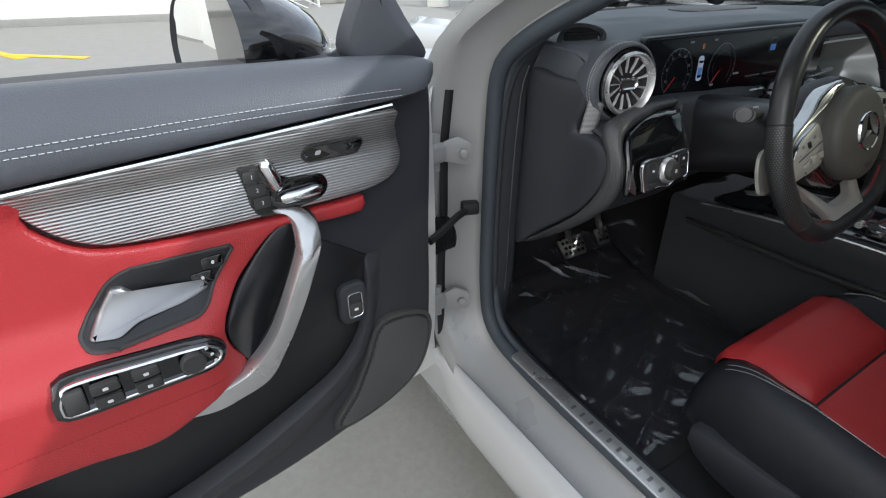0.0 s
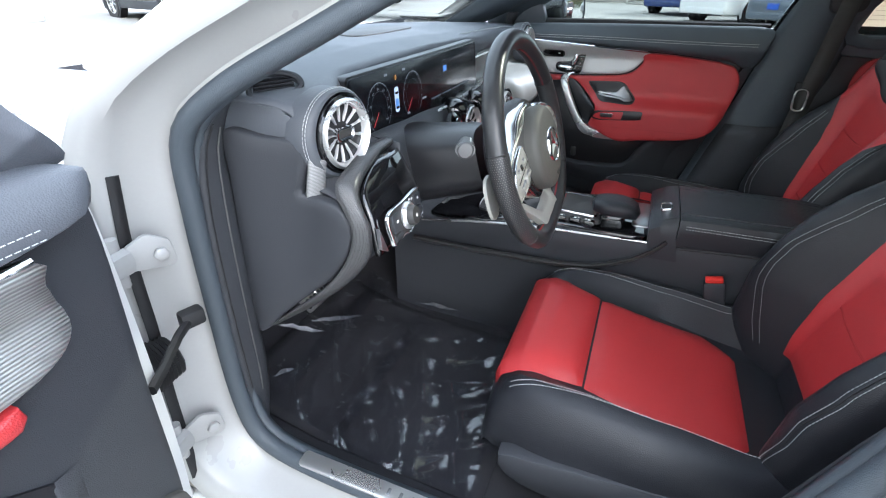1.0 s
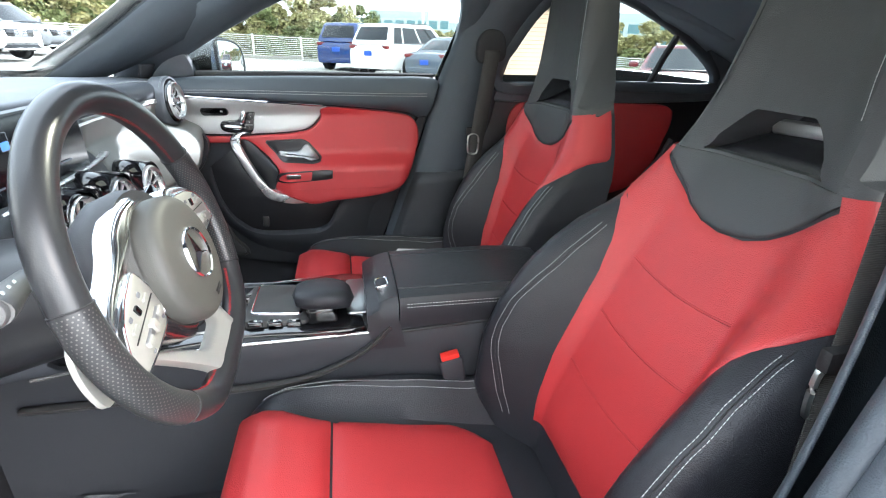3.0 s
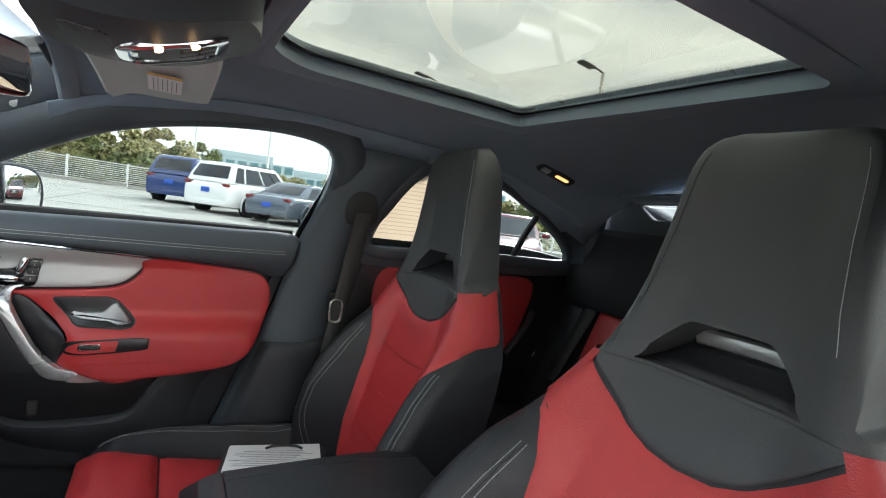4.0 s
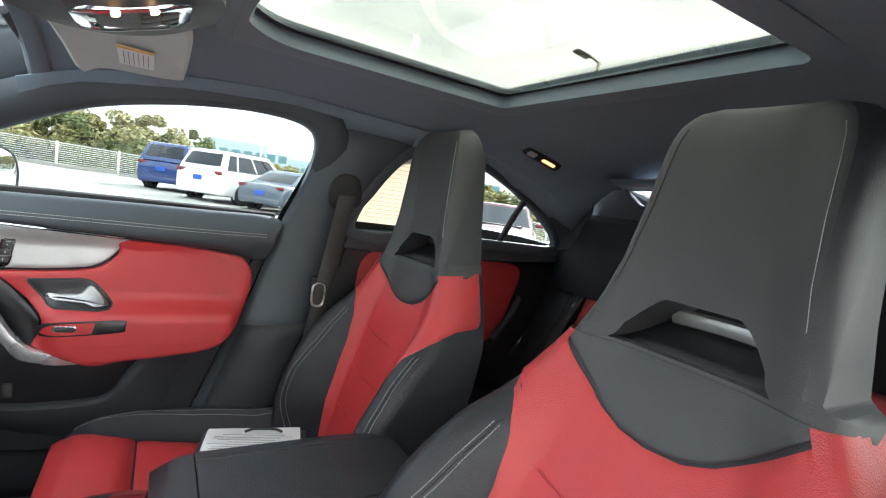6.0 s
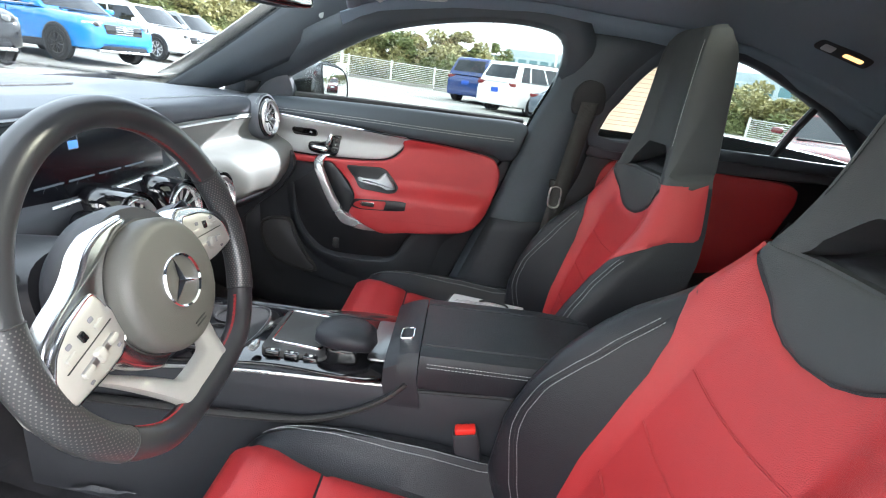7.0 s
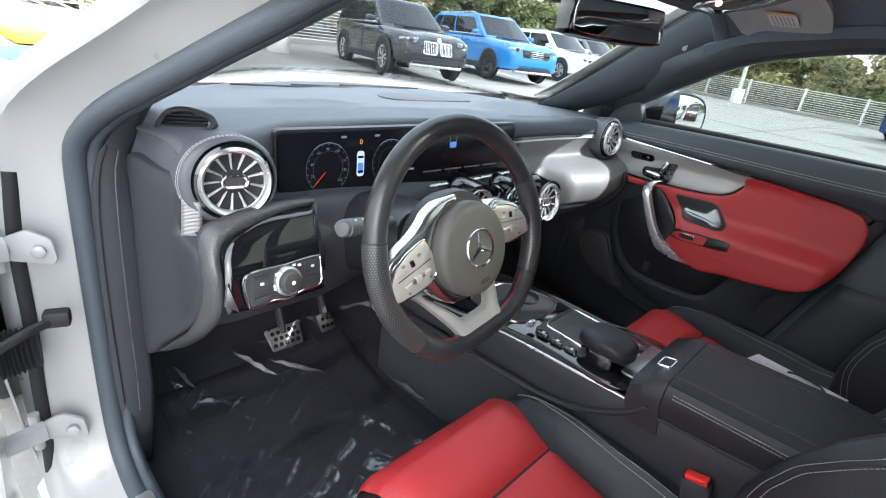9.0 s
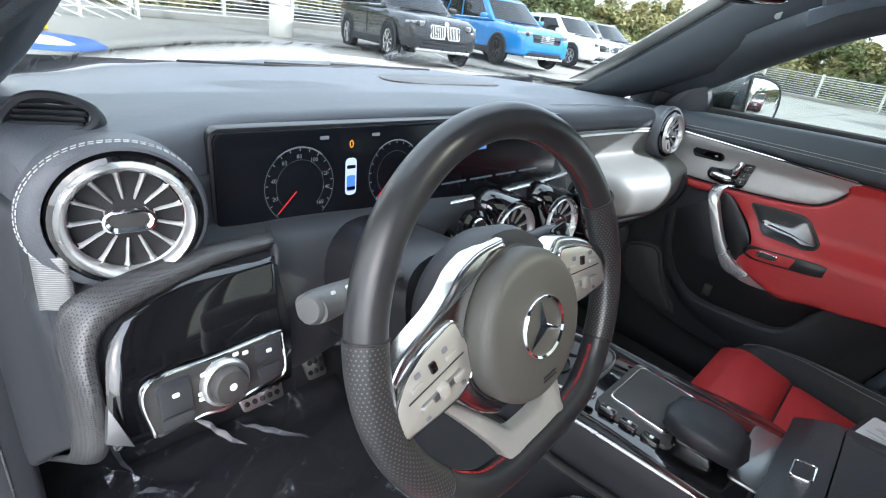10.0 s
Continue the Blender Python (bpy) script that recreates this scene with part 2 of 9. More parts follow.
# ---- tools ----
def spline(points, n, closed=False):
    """n points along a Catmull-Rom curve through the given ones, evenly by parameter."""
    p = np.array(points, float)
    k = len(p)
    spans = k if closed else k - 1
    out = []
    for i in range(n):
        u = i * spans / (n if closed else n - 1)
        j = min(int(u), spans - 1)
        f = u - j
        if closed:
            a, b, c, d = (p[(j + q) % k] for q in (-1, 0, 1, 2))
        else:
            b, c = p[j], p[j + 1]
            a = p[j - 1] if j else 2 * b - c
            d = p[j + 2] if j + 2 < k else 2 * c - b
        out.append(0.5 * (2 * b + (c - a) * f + (2 * a - 5 * b + 4 * c - d) * f * f + (3 * b - a - 3 * c + d) * f ** 3))
    return np.array(out)


def even(points, n, closed=False):
    """The same curve, evenly spaced by length."""
    fine = spline(points, max(200, 6 * n), closed)
    if closed:
        fine = np.vstack([fine, fine[:1]])
    run = np.r_[0, np.cumsum(np.linalg.norm(np.diff(fine, axis=0), axis=1))]
    at = np.linspace(0, run[-1], n + 1)[:-1] if closed else np.linspace(0, run[-1], n)
    return np.stack([np.interp(at, run, fine[:, i]) for i in range(fine.shape[1])], 1)


def sheet(rows, close_u=False, close_v=False, caps=False):
    """A bmesh through a grid of points: rows[v][u]."""
    bm = bmesh.new()
    g = [[bm.verts.new(p) for p in row] for row in rows]
    nv, nu = len(g), len(g[0])
    for v in range(nv if close_v else nv - 1):
        for u in range(nu if close_u else nu - 1):
            q = [g[v][u], g[v][(u + 1) % nu], g[(v + 1) % nv][(u + 1) % nu], g[(v + 1) % nv][u]]
            try:
                bm.faces.new(q)
            except ValueError:
                pass
    if caps:
        for row in (g[0][::-1], g[-1]):
            try:
                bm.faces.new(row)
            except ValueError:
                pass
    bmesh.ops.recalc_face_normals(bm, faces=bm.faces)
    return bm


def tube(points, r, seg=10, closed=False, caps=True, flat=1.0, up=(0, 0, 1)):
    """A round (or flattened) bar along points. r: a number or one a point."""
    p = np.array(points, float)
    n = len(p)
    rr = np.ones(n) * r
    tang = np.array([p[(i + 1) % n] - p[i - 1] if closed or 0 < i < n - 1 else (p[1] - p[0] if i == 0 else p[-1] - p[-2]) for i in range(n)])
    tang /= np.linalg.norm(tang, axis=1)[:, None] + 1e-12
    rows = []
    for i in range(n):
        a = np.cross(tang[i], up)
        if np.linalg.norm(a) < 1e-3:
            a = np.cross(tang[i], (0.3, 1, 0.2))
        a /= np.linalg.norm(a)
        b = np.cross(a, tang[i])
        rows.append([p[i] + rr[i] * (math.cos(q) * a + flat * math.sin(q) * b) for q in np.linspace(0, 2 * math.pi, seg, endpoint=False)])
    return sheet(rows, close_u=True, close_v=closed, caps=caps and not closed)


def inset(outline, d):
    """A 2D outline moved inwards by d (counter-clockwise order)."""
    p = np.array(outline, float)
    prev, nxt = np.roll(p, 1, 0), np.roll(p, -1, 0)
    e1, e2 = p - prev, nxt - p
    n1 = np.stack([-e1[:, 1], e1[:, 0]], 1) / (np.linalg.norm(e1, axis=1)[:, None] + 1e-9)
    n2 = np.stack([-e2[:, 1], e2[:, 0]], 1) / (np.linalg.norm(e2, axis=1)[:, None] + 1e-9)
    m = n1 + n2
    m /= np.maximum(np.linalg.norm(m, axis=1)[:, None], 0.35)
    k = np.clip(1 / np.maximum((m * n1).sum(1), 0.45), 1, 1.6)
    return p + m * d * k[:, None]


def ccw(o):
    o = np.array(o, float)
    x, y = o[:, 0], o[:, 1]
    return o if (x * np.roll(y, -1) - np.roll(x, -1) * y).sum() > 0 else o[::-1]


def slab(outline, place, depth, bevel=0.002, bulge=0.0, steps=2, hole=None):
    """A plate: the outline (u, v) drawn in the plane of place (a function of u, v, w to a point), depth thick below w = 0, its
    front edge rounded over, its face swelling by bulge. hole: a second outline with as many points, which makes it a frame."""
    o = ccw(outline)
    rows = [[(u, v, -depth) for u, v in o]]
    for i in range(steps + 1):
        a = i / steps * math.pi / 2
        q = inset(o, bevel * (1 - math.cos(a)))
        rows.append([(u, v, -bevel + bevel * math.sin(a)) for u, v in q])
    if hole is not None:
        h = ccw(hole)
        rows.append([(u, v, 0) for u, v in inset(h, -bevel)])
        rows.append([(u, v, -bevel) for u, v in h])
        rows.append([(u, v, -depth) for u, v in h])
        return sheet([[place(*p) for p in r] for r in rows], close_u=True, close_v=True)
    q = np.array([(p[0], p[1]) for p in rows[-1]])
    if bulge:
        c = q.mean(0)
        for s in (0.8, 0.55, 0.28):
            k = c + (q - c) * s
            rows.append([(u, v, bulge * (1 - s * s)) for u, v in k])
    bm = sheet([[place(*p) for p in r] for r in rows], close_u=True, caps=True)
    return bm


def rounded(w, h, r, n=6):
    """A rounded rectangle round the origin, counter-clockwise."""
    out = []
    for cx, cy, a0 in ((w / 2 - r, h / 2 - r, 0), (-w / 2 + r, h / 2 - r, 90), (-w / 2 + r, -h / 2 + r, 180), (w / 2 - r, -h / 2 + r, 270)):
        for i in range(n + 1):
            a = radians(a0 + 90 * i / n)
            out.append((cx + r * math.cos(a), cy + r * math.sin(a)))
    return out


def cornered(points, r, n=5):
    """A polygon with its corners rounded by about r, counter-clockwise."""
    p = ccw(points)
    out = []
    for i in range(len(p)):
        a, b, c = p[i - 1], p[i], p[(i + 1) % len(p)]
        d1, d2 = a - b, c - b
        l1, l2 = np.linalg.norm(d1), np.linalg.norm(d2)
        k = min(r, 0.45 * l1, 0.45 * l2)
        s, e = b + d1 / l1 * k, b + d2 / l2 * k
        for f in np.linspace(0, 1, n):
            out.append(s * (1 - f) ** 2 + 2 * b * f * (1 - f) + e * f * f)
    return np.array(out)


def plane_at(origin, u, v):
    """place() for slab: a flat plane with its axes; w runs along u x v."""
    o, u, v = (Vector(q) for q in (origin, u, v))
    u, v = u.normalized(), v.normalized()
    w = u.cross(v)
    return lambda a, b, c: tuple(o + u * a + v * b + w * c)


def turned(profile, place, seg=32, closed=False):
    """A turned body: profile of (radius, height), about w of place."""
    rows = [[place(r * math.cos(a), r * math.sin(a), h) for a in np.linspace(0, 2 * math.pi, seg, endpoint=False)] for r, h in profile]
    return sheet(rows, close_u=True, close_v=closed, caps=not closed)


def block(size, bevel=0.004, at=(0, 0, 0), turn=None, seg=2):
    """A box with rounded edges."""
    bm = bmesh.new()
    bmesh.ops.create_cube(bm, size=1)
    bmesh.ops.scale(bm, vec=size, verts=bm.verts)
    if bevel:
        bmesh.ops.bevel(bm, geom=bm.edges[:], offset=bevel, segments=seg, profile=0.5, affect="EDGES")
    m = Matrix.Translation(at) @ (turn or Matrix())
    bmesh.ops.transform(bm, matrix=m, verts=bm.verts)
    return bm


def thing(name, at, label, category, group="", kind=""):
    ob = new(name)
    ob.location, ob.empty_display_size = at, 0.05
    return tagged(ob, label, category, group, kind)


def part(name, bm, mat, parent=None, label="", smooth=True, thick=0.0, sharp=40):
    """One mesh object, under a thing or a part where given."""
    me = bpy.data.meshes.new(name)
    bm.to_mesh(me)
    bm.free()
    me.materials.append(mat)
    if smooth:
        me.shade_smooth()
        me.set_sharp_from_angle(angle=radians(sharp))
    ob = new(name, me)
    if thick:
        s = ob.modifiers.new("thickness", "SOLIDIFY")
        s.thickness, s.offset = abs(thick), -1 if thick > 0 else 1
    if parent:
        ob.parent = parent
        ob.matrix_parent_inverse = parent.matrix_basis.inverted() if parent.type == "EMPTY" else Matrix()
    if label:
        ob["label"] = label
    return ob


def fixed(name, bm, mat, label, category, kind="structure", thick=0.0, smooth=True):
    return tagged(part(name, bm, mat, None, "", smooth, thick), label, category, "", kind)


def stitches(points, lift=(0, 0, 0), step=0.006, length=0.0042, r=0.00055):
    """Dashes of thread along a line of points."""
    p = np.array(points, float) + np.array(lift)
    run = np.r_[0, np.cumsum(np.linalg.norm(np.diff(p, axis=0), axis=1))]
    bm = bmesh.new()
    for s in np.arange(0, run[-1] - length, step):
        a, b = (np.array([np.interp(q, run, p[:, i]) for i in range(3)]) for q in (s, s + length))
        d = b - a
        d /= np.linalg.norm(d) + 1e-9
        x = np.cross(d, (0.31, 0.2, 0.93))
        x /= np.linalg.norm(x)
        y = np.cross(d, x)
        ring = [[bm.verts.new(c + r * (math.cos(t) * x + math.sin(t) * y)) for t in (0, 1.57, 3.14, 4.71)] for c in (a, b)]
        for i in range(4):
            bm.faces.new((ring[0][i], ring[0][(i + 1) % 4], ring[1][(i + 1) % 4], ring[1][i]))
    return bm


def smooth01(x):
    x = np.clip(x, 0.0, 1.0)
    return x * x * (3 - 2 * x)

# ---- the car's shell ----
def ground_z(x, y):
    """The parking deck climbs gently ahead."""
    return -0.06 + 0.036 * y


def roof_top(y):
    return float(np.interp(y, [-2.3, -2.0, -1.7, -1.45, -1.2, -0.9, -0.3, -0.1, 0.07, 0.12], [1.0, 1.09, 1.17, 1.225, 1.275, 1.325, 1.338, 1.325, 1.288, 1.268]))


def roof_edge(y):
    return float(np.interp(y, [-2.3, -1.75, -1.55, -1.42, -1.22, -1.0, -0.8, -0.6, -0.45, -0.25, -0.019, 0.07, 0.12],
                           [0.93, 0.95, 0.965, 1.025, 1.118, 1.197, 1.205, 1.222, 1.236, 1.222, 1.180, 1.135, 1.115]))


def roof_half(y):
    return float(np.interp(y, [-2.3, -1.75, -1.42, -0.8, -0.3, 0.07, 0.12], [0.52, 0.58, 0.60, 0.615, 0.615, 0.628, 0.632]))


def roof_point(x, y, out=0.0):
    """The headliner at x, y; out: that much further from the cabin."""
    h = roof_half(y)
    k = min(abs(x) / h, 1.0)
    zt, ze = roof_top(y), roof_edge(y)
    return (x * (1 + out / h * 1.4), y, ze + (zt - ze) * (1 - k ** 4.2) + out)


SUN_X, SUN_FRONT, SUN_BACK = 0.378, -0.290, -0.94
roof_ys = [0.038, 0.02, 0.0, -0.06, -0.13, -0.2, SUN_FRONT + 0.0, -0.42, -0.54, -0.66, -0.78, SUN_BACK, -0.98, -1.08, -1.2, -1.32, -1.45]
roof_us = [-1, -0.985, -0.95, -0.9, -0.82, -0.72, -0.64, None, -0.4, -0.2, 0, 0.2, 0.4, None, 0.64, 0.72, 0.82, 0.9, 0.95, 0.985, 1]


def roof_sheet(out):
    rows = []
    for y in roof_ys:
        h = roof_half(y)
        rows.append([roof_point((math.copysign(SUN_X, i - 10) if u is None else u * h), y, out) for i, u in enumerate(roof_us)])
    bm = bmesh.new()
    g = [[bm.verts.new(p) for p in r] for r in rows]
    for j in range(len(g) - 1):
        for i in range(len(g[0]) - 1):
            x, y = (rows[j][i][0] + rows[j][i + 1][0]) / 2, (roof_ys[j] + roof_ys[j + 1]) / 2
            if abs(x) < SUN_X and SUN_BACK < y < SUN_FRONT:
                continue
            bm.faces.new((g[j][i], g[j][i + 1], g[j + 1][i + 1], g[j + 1][i]))
    return bm


headliner = fixed("headliner", roof_sheet(0), LINER, "black fabric headliner round the glass roof", "headliner", thick=0.006)
fixed("roof_panel", roof_sheet(0.035), PAINT, "white painted car roof panel", "car roof", thick=0.004)

# frame of the glass roof, with rounded corners, and its pane
sc = (SUN_FRONT + SUN_BACK) / 2
ring_out = [(u, v + sc) for u, v in rounded(2 * SUN_X + 0.05, SUN_FRONT - SUN_BACK + 0.05, 0.03, 8)]
def roof_hole(hx, front, back, rf, rb, n=8):
    """The clear opening: wide front corners, tight rear ones."""
    out = []
    for cx, cy, r, a0 in ((hx - rf, front - rf, rf, 0), (-hx + rf, front - rf, rf, 90), (-hx + rb, back + rb, rb, 180), (hx - rb, back + rb, rb, 270)):
        for i in range(n + 1):
            a = radians(a0 + 90 * i / n)
            out.append((cx + r * math.cos(a), cy + r * math.sin(a)))
    return out


ring_in = roof_hole(0.348, SUN_FRONT - 0.010, SUN_BACK + 0.018, 0.13, 0.03)
sun_frame = thing("roof_window", (0, sc, 1.33), "large tinted glass roof in a black frame, closed", "sunroof", kind="structure")


def sun_ring(outer, inner, z0, z1):
    rows = []
    flare = [(u * 1.05, (v - sc) * 1.04 + sc) for u, v in inner]
    soft = [(u * 0.94, (v - sc) * 0.96 + sc) for u, v in outer]
    for o, z in ((outer, z0 + 0.007), (soft, z0), (inner, z0), (flare, z1), (outer, z1)):
        rows.append([(u, v, roof_point(u, v)[2] + z) for u, v in o])
    return sheet(rows, close_u=True, close_v=True)


part("frame", sun_ring(ring_out, ring_in, -0.006, 0.05), LINER, sun_frame)
part("rubber_seal", sun_ring([(u * 1.03, (v - sc) * 1.03 + sc) for u, v in ring_in], [(u * 1.01, (v - sc) * 1.01 + sc) for u, v in ring_in], 0.024, 0.032), RUBBER, sun_frame)
pane_rows = [[(x, y, roof_point(x, y)[2] + 0.034) for x in np.linspace(-SUN_X - 0.02, SUN_X + 0.02, 9)] for y in np.linspace(SUN_BACK - 0.02, SUN_FRONT + 0.02, 9)]
pane = part("pane", sheet(pane_rows), TINT, sun_frame, "tinted glass pane", thick=0.004)
shade_edge = [(x, SUN_FRONT - 0.012 + 0.03 * (1 - (x / SUN_X) ** 2) * 0, roof_point(x, SUN_FRONT)[2] - 0.004) for x in np.linspace(-SUN_X, SUN_X, 15)]
part("front_lip", tube(shade_edge, 0.010, 8, flat=0.6), LINER, sun_frame)


def side_curve(points, n, s):
    """A spline on the right-hand side, mirrored for s = -1."""
    p = even(points, n)
    p[:, 0] *= s
    return p


def between(a, b, bulge, n=8, s=1):
    """A strip between two curves that swells by bulge (a vector)."""
    rows = []
    for i in range(len(a)):
        rows.append([a[i] + (b[i] - a[i]) * f + np.array(bulge) * math.sin(math.pi * f) for f in np.linspace(0, 1, n)])
    return sheet(rows)


PILLAR_LOW = [(0.705, 0.50, 0.935), (0.68, 0.347, 0.995), (0.652, 0.15, 1.095), (0.634, 0.0, 1.172), (0.625, -0.10, 1.20)]
PILLAR_HIGH = [(0.665, 0.60, 0.945), (0.635, 0.42, 1.055), (0.61, 0.26, 1.165), (0.585, 0.11, 1.268), (0.56, 0.0, 1.30)]
for s, side in ((1, "right"), (-1, "left")):
    lo, hi = side_curve(PILLAR_LOW, 16, s), side_curve(PILLAR_HIGH, 16, s)
    trim = fixed("pillar_trim_" + side, between(lo, hi, (-0.022 * s, -0.012, 0), 8), PILLAR, "black soft-touch windscreen pillar trim", "pillar trim", thick=0.004)
    out_lo, out_hi = lo + np.array([0.045 * s, 0.03, 0.03]), hi + np.array([0.02 * s, 0.03, 0.03])
    fixed("pillar_outer_" + side, between(out_lo, out_hi, (0.02 * s, 0.01, 0.01), 6), PAINT, "white painted windscreen pillar", "pillar", thick=0.004)
    if s > 0:
        mid = (lo + hi)[11] / 2
        badge = part("airbag_badge", slab(rounded(0.034, 0.013, 0.006), plane_at(mid + np.array([-0.024, -0.010, -0.004]), (0, -0.88, 0.47), (-0.42, 0.42, 0.80)), 0.004, 0.001), VISOR, trim, "small grey moulded airbag badge")

# windscreen: from the cowl to the header, curved across
def screen_point(u, f):
    hi = side_curve(PILLAR_HIGH, 30, 1)
    e = hi[int(round(f * 27))]
    bow = 1 - u * u
    return (e[0] * u, e[1] + 0.30 * bow * (1 - f) + 0.03 * bow, e[2] + 0.018 * bow * (1 - f) + 0.012 * bow)


ws = sheet([[screen_point(u, f) for u in np.linspace(-1, 1, 25)] for f in np.linspace(0, 1, 10)])
windscreen = fixed("windscreen", ws, GLASS, "clear curved windscreen glass", "windscreen", thick=0.005)
windscreen.visible_shadow = False
header = sheet([[roof_point(x, y, o) for x in np.linspace(-0.58, 0.58, 21)] for y, o in ((0.005, -0.004), (0.034, -0.003), (0.046, 0.012), (0.036, 0.03))])
fixed("windscreen_header", header, LINER, "black header trim above the windscreen", "trim", thick=0.003)
cowl_rows = []
for f, z in ((0.0, 0.0), (0.5, -0.012), (1.0, -0.035)):
    cowl_rows.append([(x, 0.60 + 0.33 * (1 - (x / 0.66) ** 2) + 0.16 * f, 0.940 + 1.6 * z + 0.010 * (1 - (x / 0.66) ** 2)) for x in np.linspace(-0.69, 0.69, 25)])
fixed("cowl", sheet(cowl_rows), PLASTIC, "black plastic wiper cowl below the windscreen", "cowl", thick=0.004)
wiper = thing("windscreen_wiper", (0, 1.0, 0.94), "black windscreen wiper arm lying at rest", "wiper")
part("arm", tube([(-0.45, 0.93, 0.925), (-0.1, 1.02, 0.925), (0.25, 1.04, 0.922)], 0.007, 6), PLASTIC, wiper)
part("blade", tube([(-0.40, 0.925, 0.932), (0.0, 1.0, 0.935), (0.40, 0.98, 0.930)], 0.005, 6), RUBBER, wiper)

# bonnet and wings
def bonnet(u, f):
    w = 0.80 - 0.10 * f * f
    return (w * u, 0.78 + 1.0 * f + 0.30 * (1 - u * u), 0.835 - 0.02 * f - 0.18 * f ** 4 - 0.03 * abs(u) ** 3)


fixed("bonnet", sheet([[bonnet(u, f) for u in np.linspace(-1, 1, 25)] for f in np.linspace(0, 1, 14)]), PAINT, "white painted car bonnet", "bonnet", thick=0.004)
for s, side in ((1, "right"), (-1, "left")):
    rows = []
    for y in np.linspace(0.462, 1.85, 16):
        k = smooth01((y - 0.46) / 1.4)
        zt = 0.925 - 0.10 * k
        rows.append([(s * x, y, z) for x, z in ((0.72 - 0.1 * k, zt + 0.012), (0.80 - 0.04 * k, zt), (0.868 - 0.02 * k, zt - 0.05), (0.895 - 0.02 * k, zt - 0.18), (0.90 - 0.03 * k, 0.60), (0.885, 0.40), (0.86, 0.20))])
    fixed("wing_" + side, sheet(rows), PAINT, "white painted front wing", "car wing", thick=0.004)
    rows = []
    for i, y in enumerate(np.linspace(0.47, 0.80, 8)):
        q = side_curve(PILLAR_HIGH, 40, s)
        hi_z = np.interp(y, q[::-1, 1], q[::-1, 2])
        hi_x = np.interp(y, q[::-1, 1], np.abs(q[::-1, 0]))
        if y > 0.60:
            hi_z, hi_x = 0.955, 0.68
        rows.append([(s * x, y, z) for x, z in ((hi_x + 0.02, hi_z + 0.01), (0.74, 0.95), (0.80, 0.922))])
    fixed("wing_corner_" + side, sheet(rows), PAINT, "white body corner at the foot of the windscreen pillar", "car wing", thick=0.003)

# the driver's door opening: a closed curve in y, z that leans in towards the roof
OPENING = [(0.27, 0.333), (0.372, 0.365), (0.404, 0.45), (0.408, 0.62), (0.405, 0.80), (0.392, 0.905), (0.335, 0.965), (0.22, 1.03), (0.09, 1.10), (-0.06, 1.168), (-0.25, 1.210),
           (-0.43, 1.222), (-0.535, 1.195), (-0.548, 1.10), (-0.522, 0.96), (-0.475, 0.78), (-0.424, 0.62), (-0.362, 0.47), (-0.285, 0.375), (-0.16, 0.322), (0.06, 0.322)]


def opening(n, grow=0.0, x_shift=0.0):
    p = even(OPENING, n, True)
    q = inset(ccw(p), -grow)
    x = -0.775 + 0.150 * smooth01((q[:, 1] - 0.90) / 0.30) + x_shift
    return np.stack([x, q[:, 0], q[:, 1]], 1)


NRING = 140
o_in, o_seal, o_mid, o_out = opening(NRING, -0.030, 0.050), opening(NRING, 0.004, 0.006), opening(NRING, 0.030, -0.012), opening(NRING, 0.052, -0.075)
def ringed(*curves):
    return sheet([list(c) for c in curves], close_u=True)


fixed("door_frame", ringed(o_seal, opening(NRING, 0.022, 0.0), o_mid, opening(NRING, 0.040, -0.035), opening(NRING, 0.050, -0.060), o_out, opening(NRING, 0.075, -0.10)), SHADED_JAMB, "white painted frame of the open driver's door", "door frame", thick=0.003)
fixed("door_seal", tube(opening(NRING, 0.0, 0.002), 0.0150, 10, closed=True, up=(1, 0, 0)), PILLAR, "black rubber seal round the driver's door opening", "door seal")
fixed("door_seal_inner", ringed(opening(NRING, -0.004, 0.012), opening(NRING, -0.010, 0.018), opening(NRING, -0.011, 0.022), opening(NRING, -0.008, 0.030)), PILLAR, "black inner trim along the door opening", "trim", thick=0.003)
mirrored = lambda c: c * np.array([-1, 1, 1])
fixed("door_trim_right", ringed(*[mirrored(opening(NRING, g, x)) for g, x in ((-0.004, -0.02), (-0.006, 0.016), (0.004, 0.030), (0.03, 0.036), (0.07, 0.034))]), PILLAR, "black trim and seal round the passenger's door opening", "trim", thick=0.003)
for s, side in ((1, "right"), (-1, "left")):
    rows = []
    for y in np.linspace(0.06, -0.86, 20):
        h = roof_half(y)
        q = roof_point(s * 0.90 * h, y)
        rows.append([(s * (h + 0.070), y, roof_edge(y) - 0.004), (s * (h + 0.035), y, roof_edge(y) + 0.002), (s * h * 0.985, y, roof_edge(y) + 0.006), (q[0], q[1], q[2] - 0.004)])
    fixed("header_rail_" + side, sheet(rows), LINER, "black roof rail trim above the door", "trim", thick=0.004)
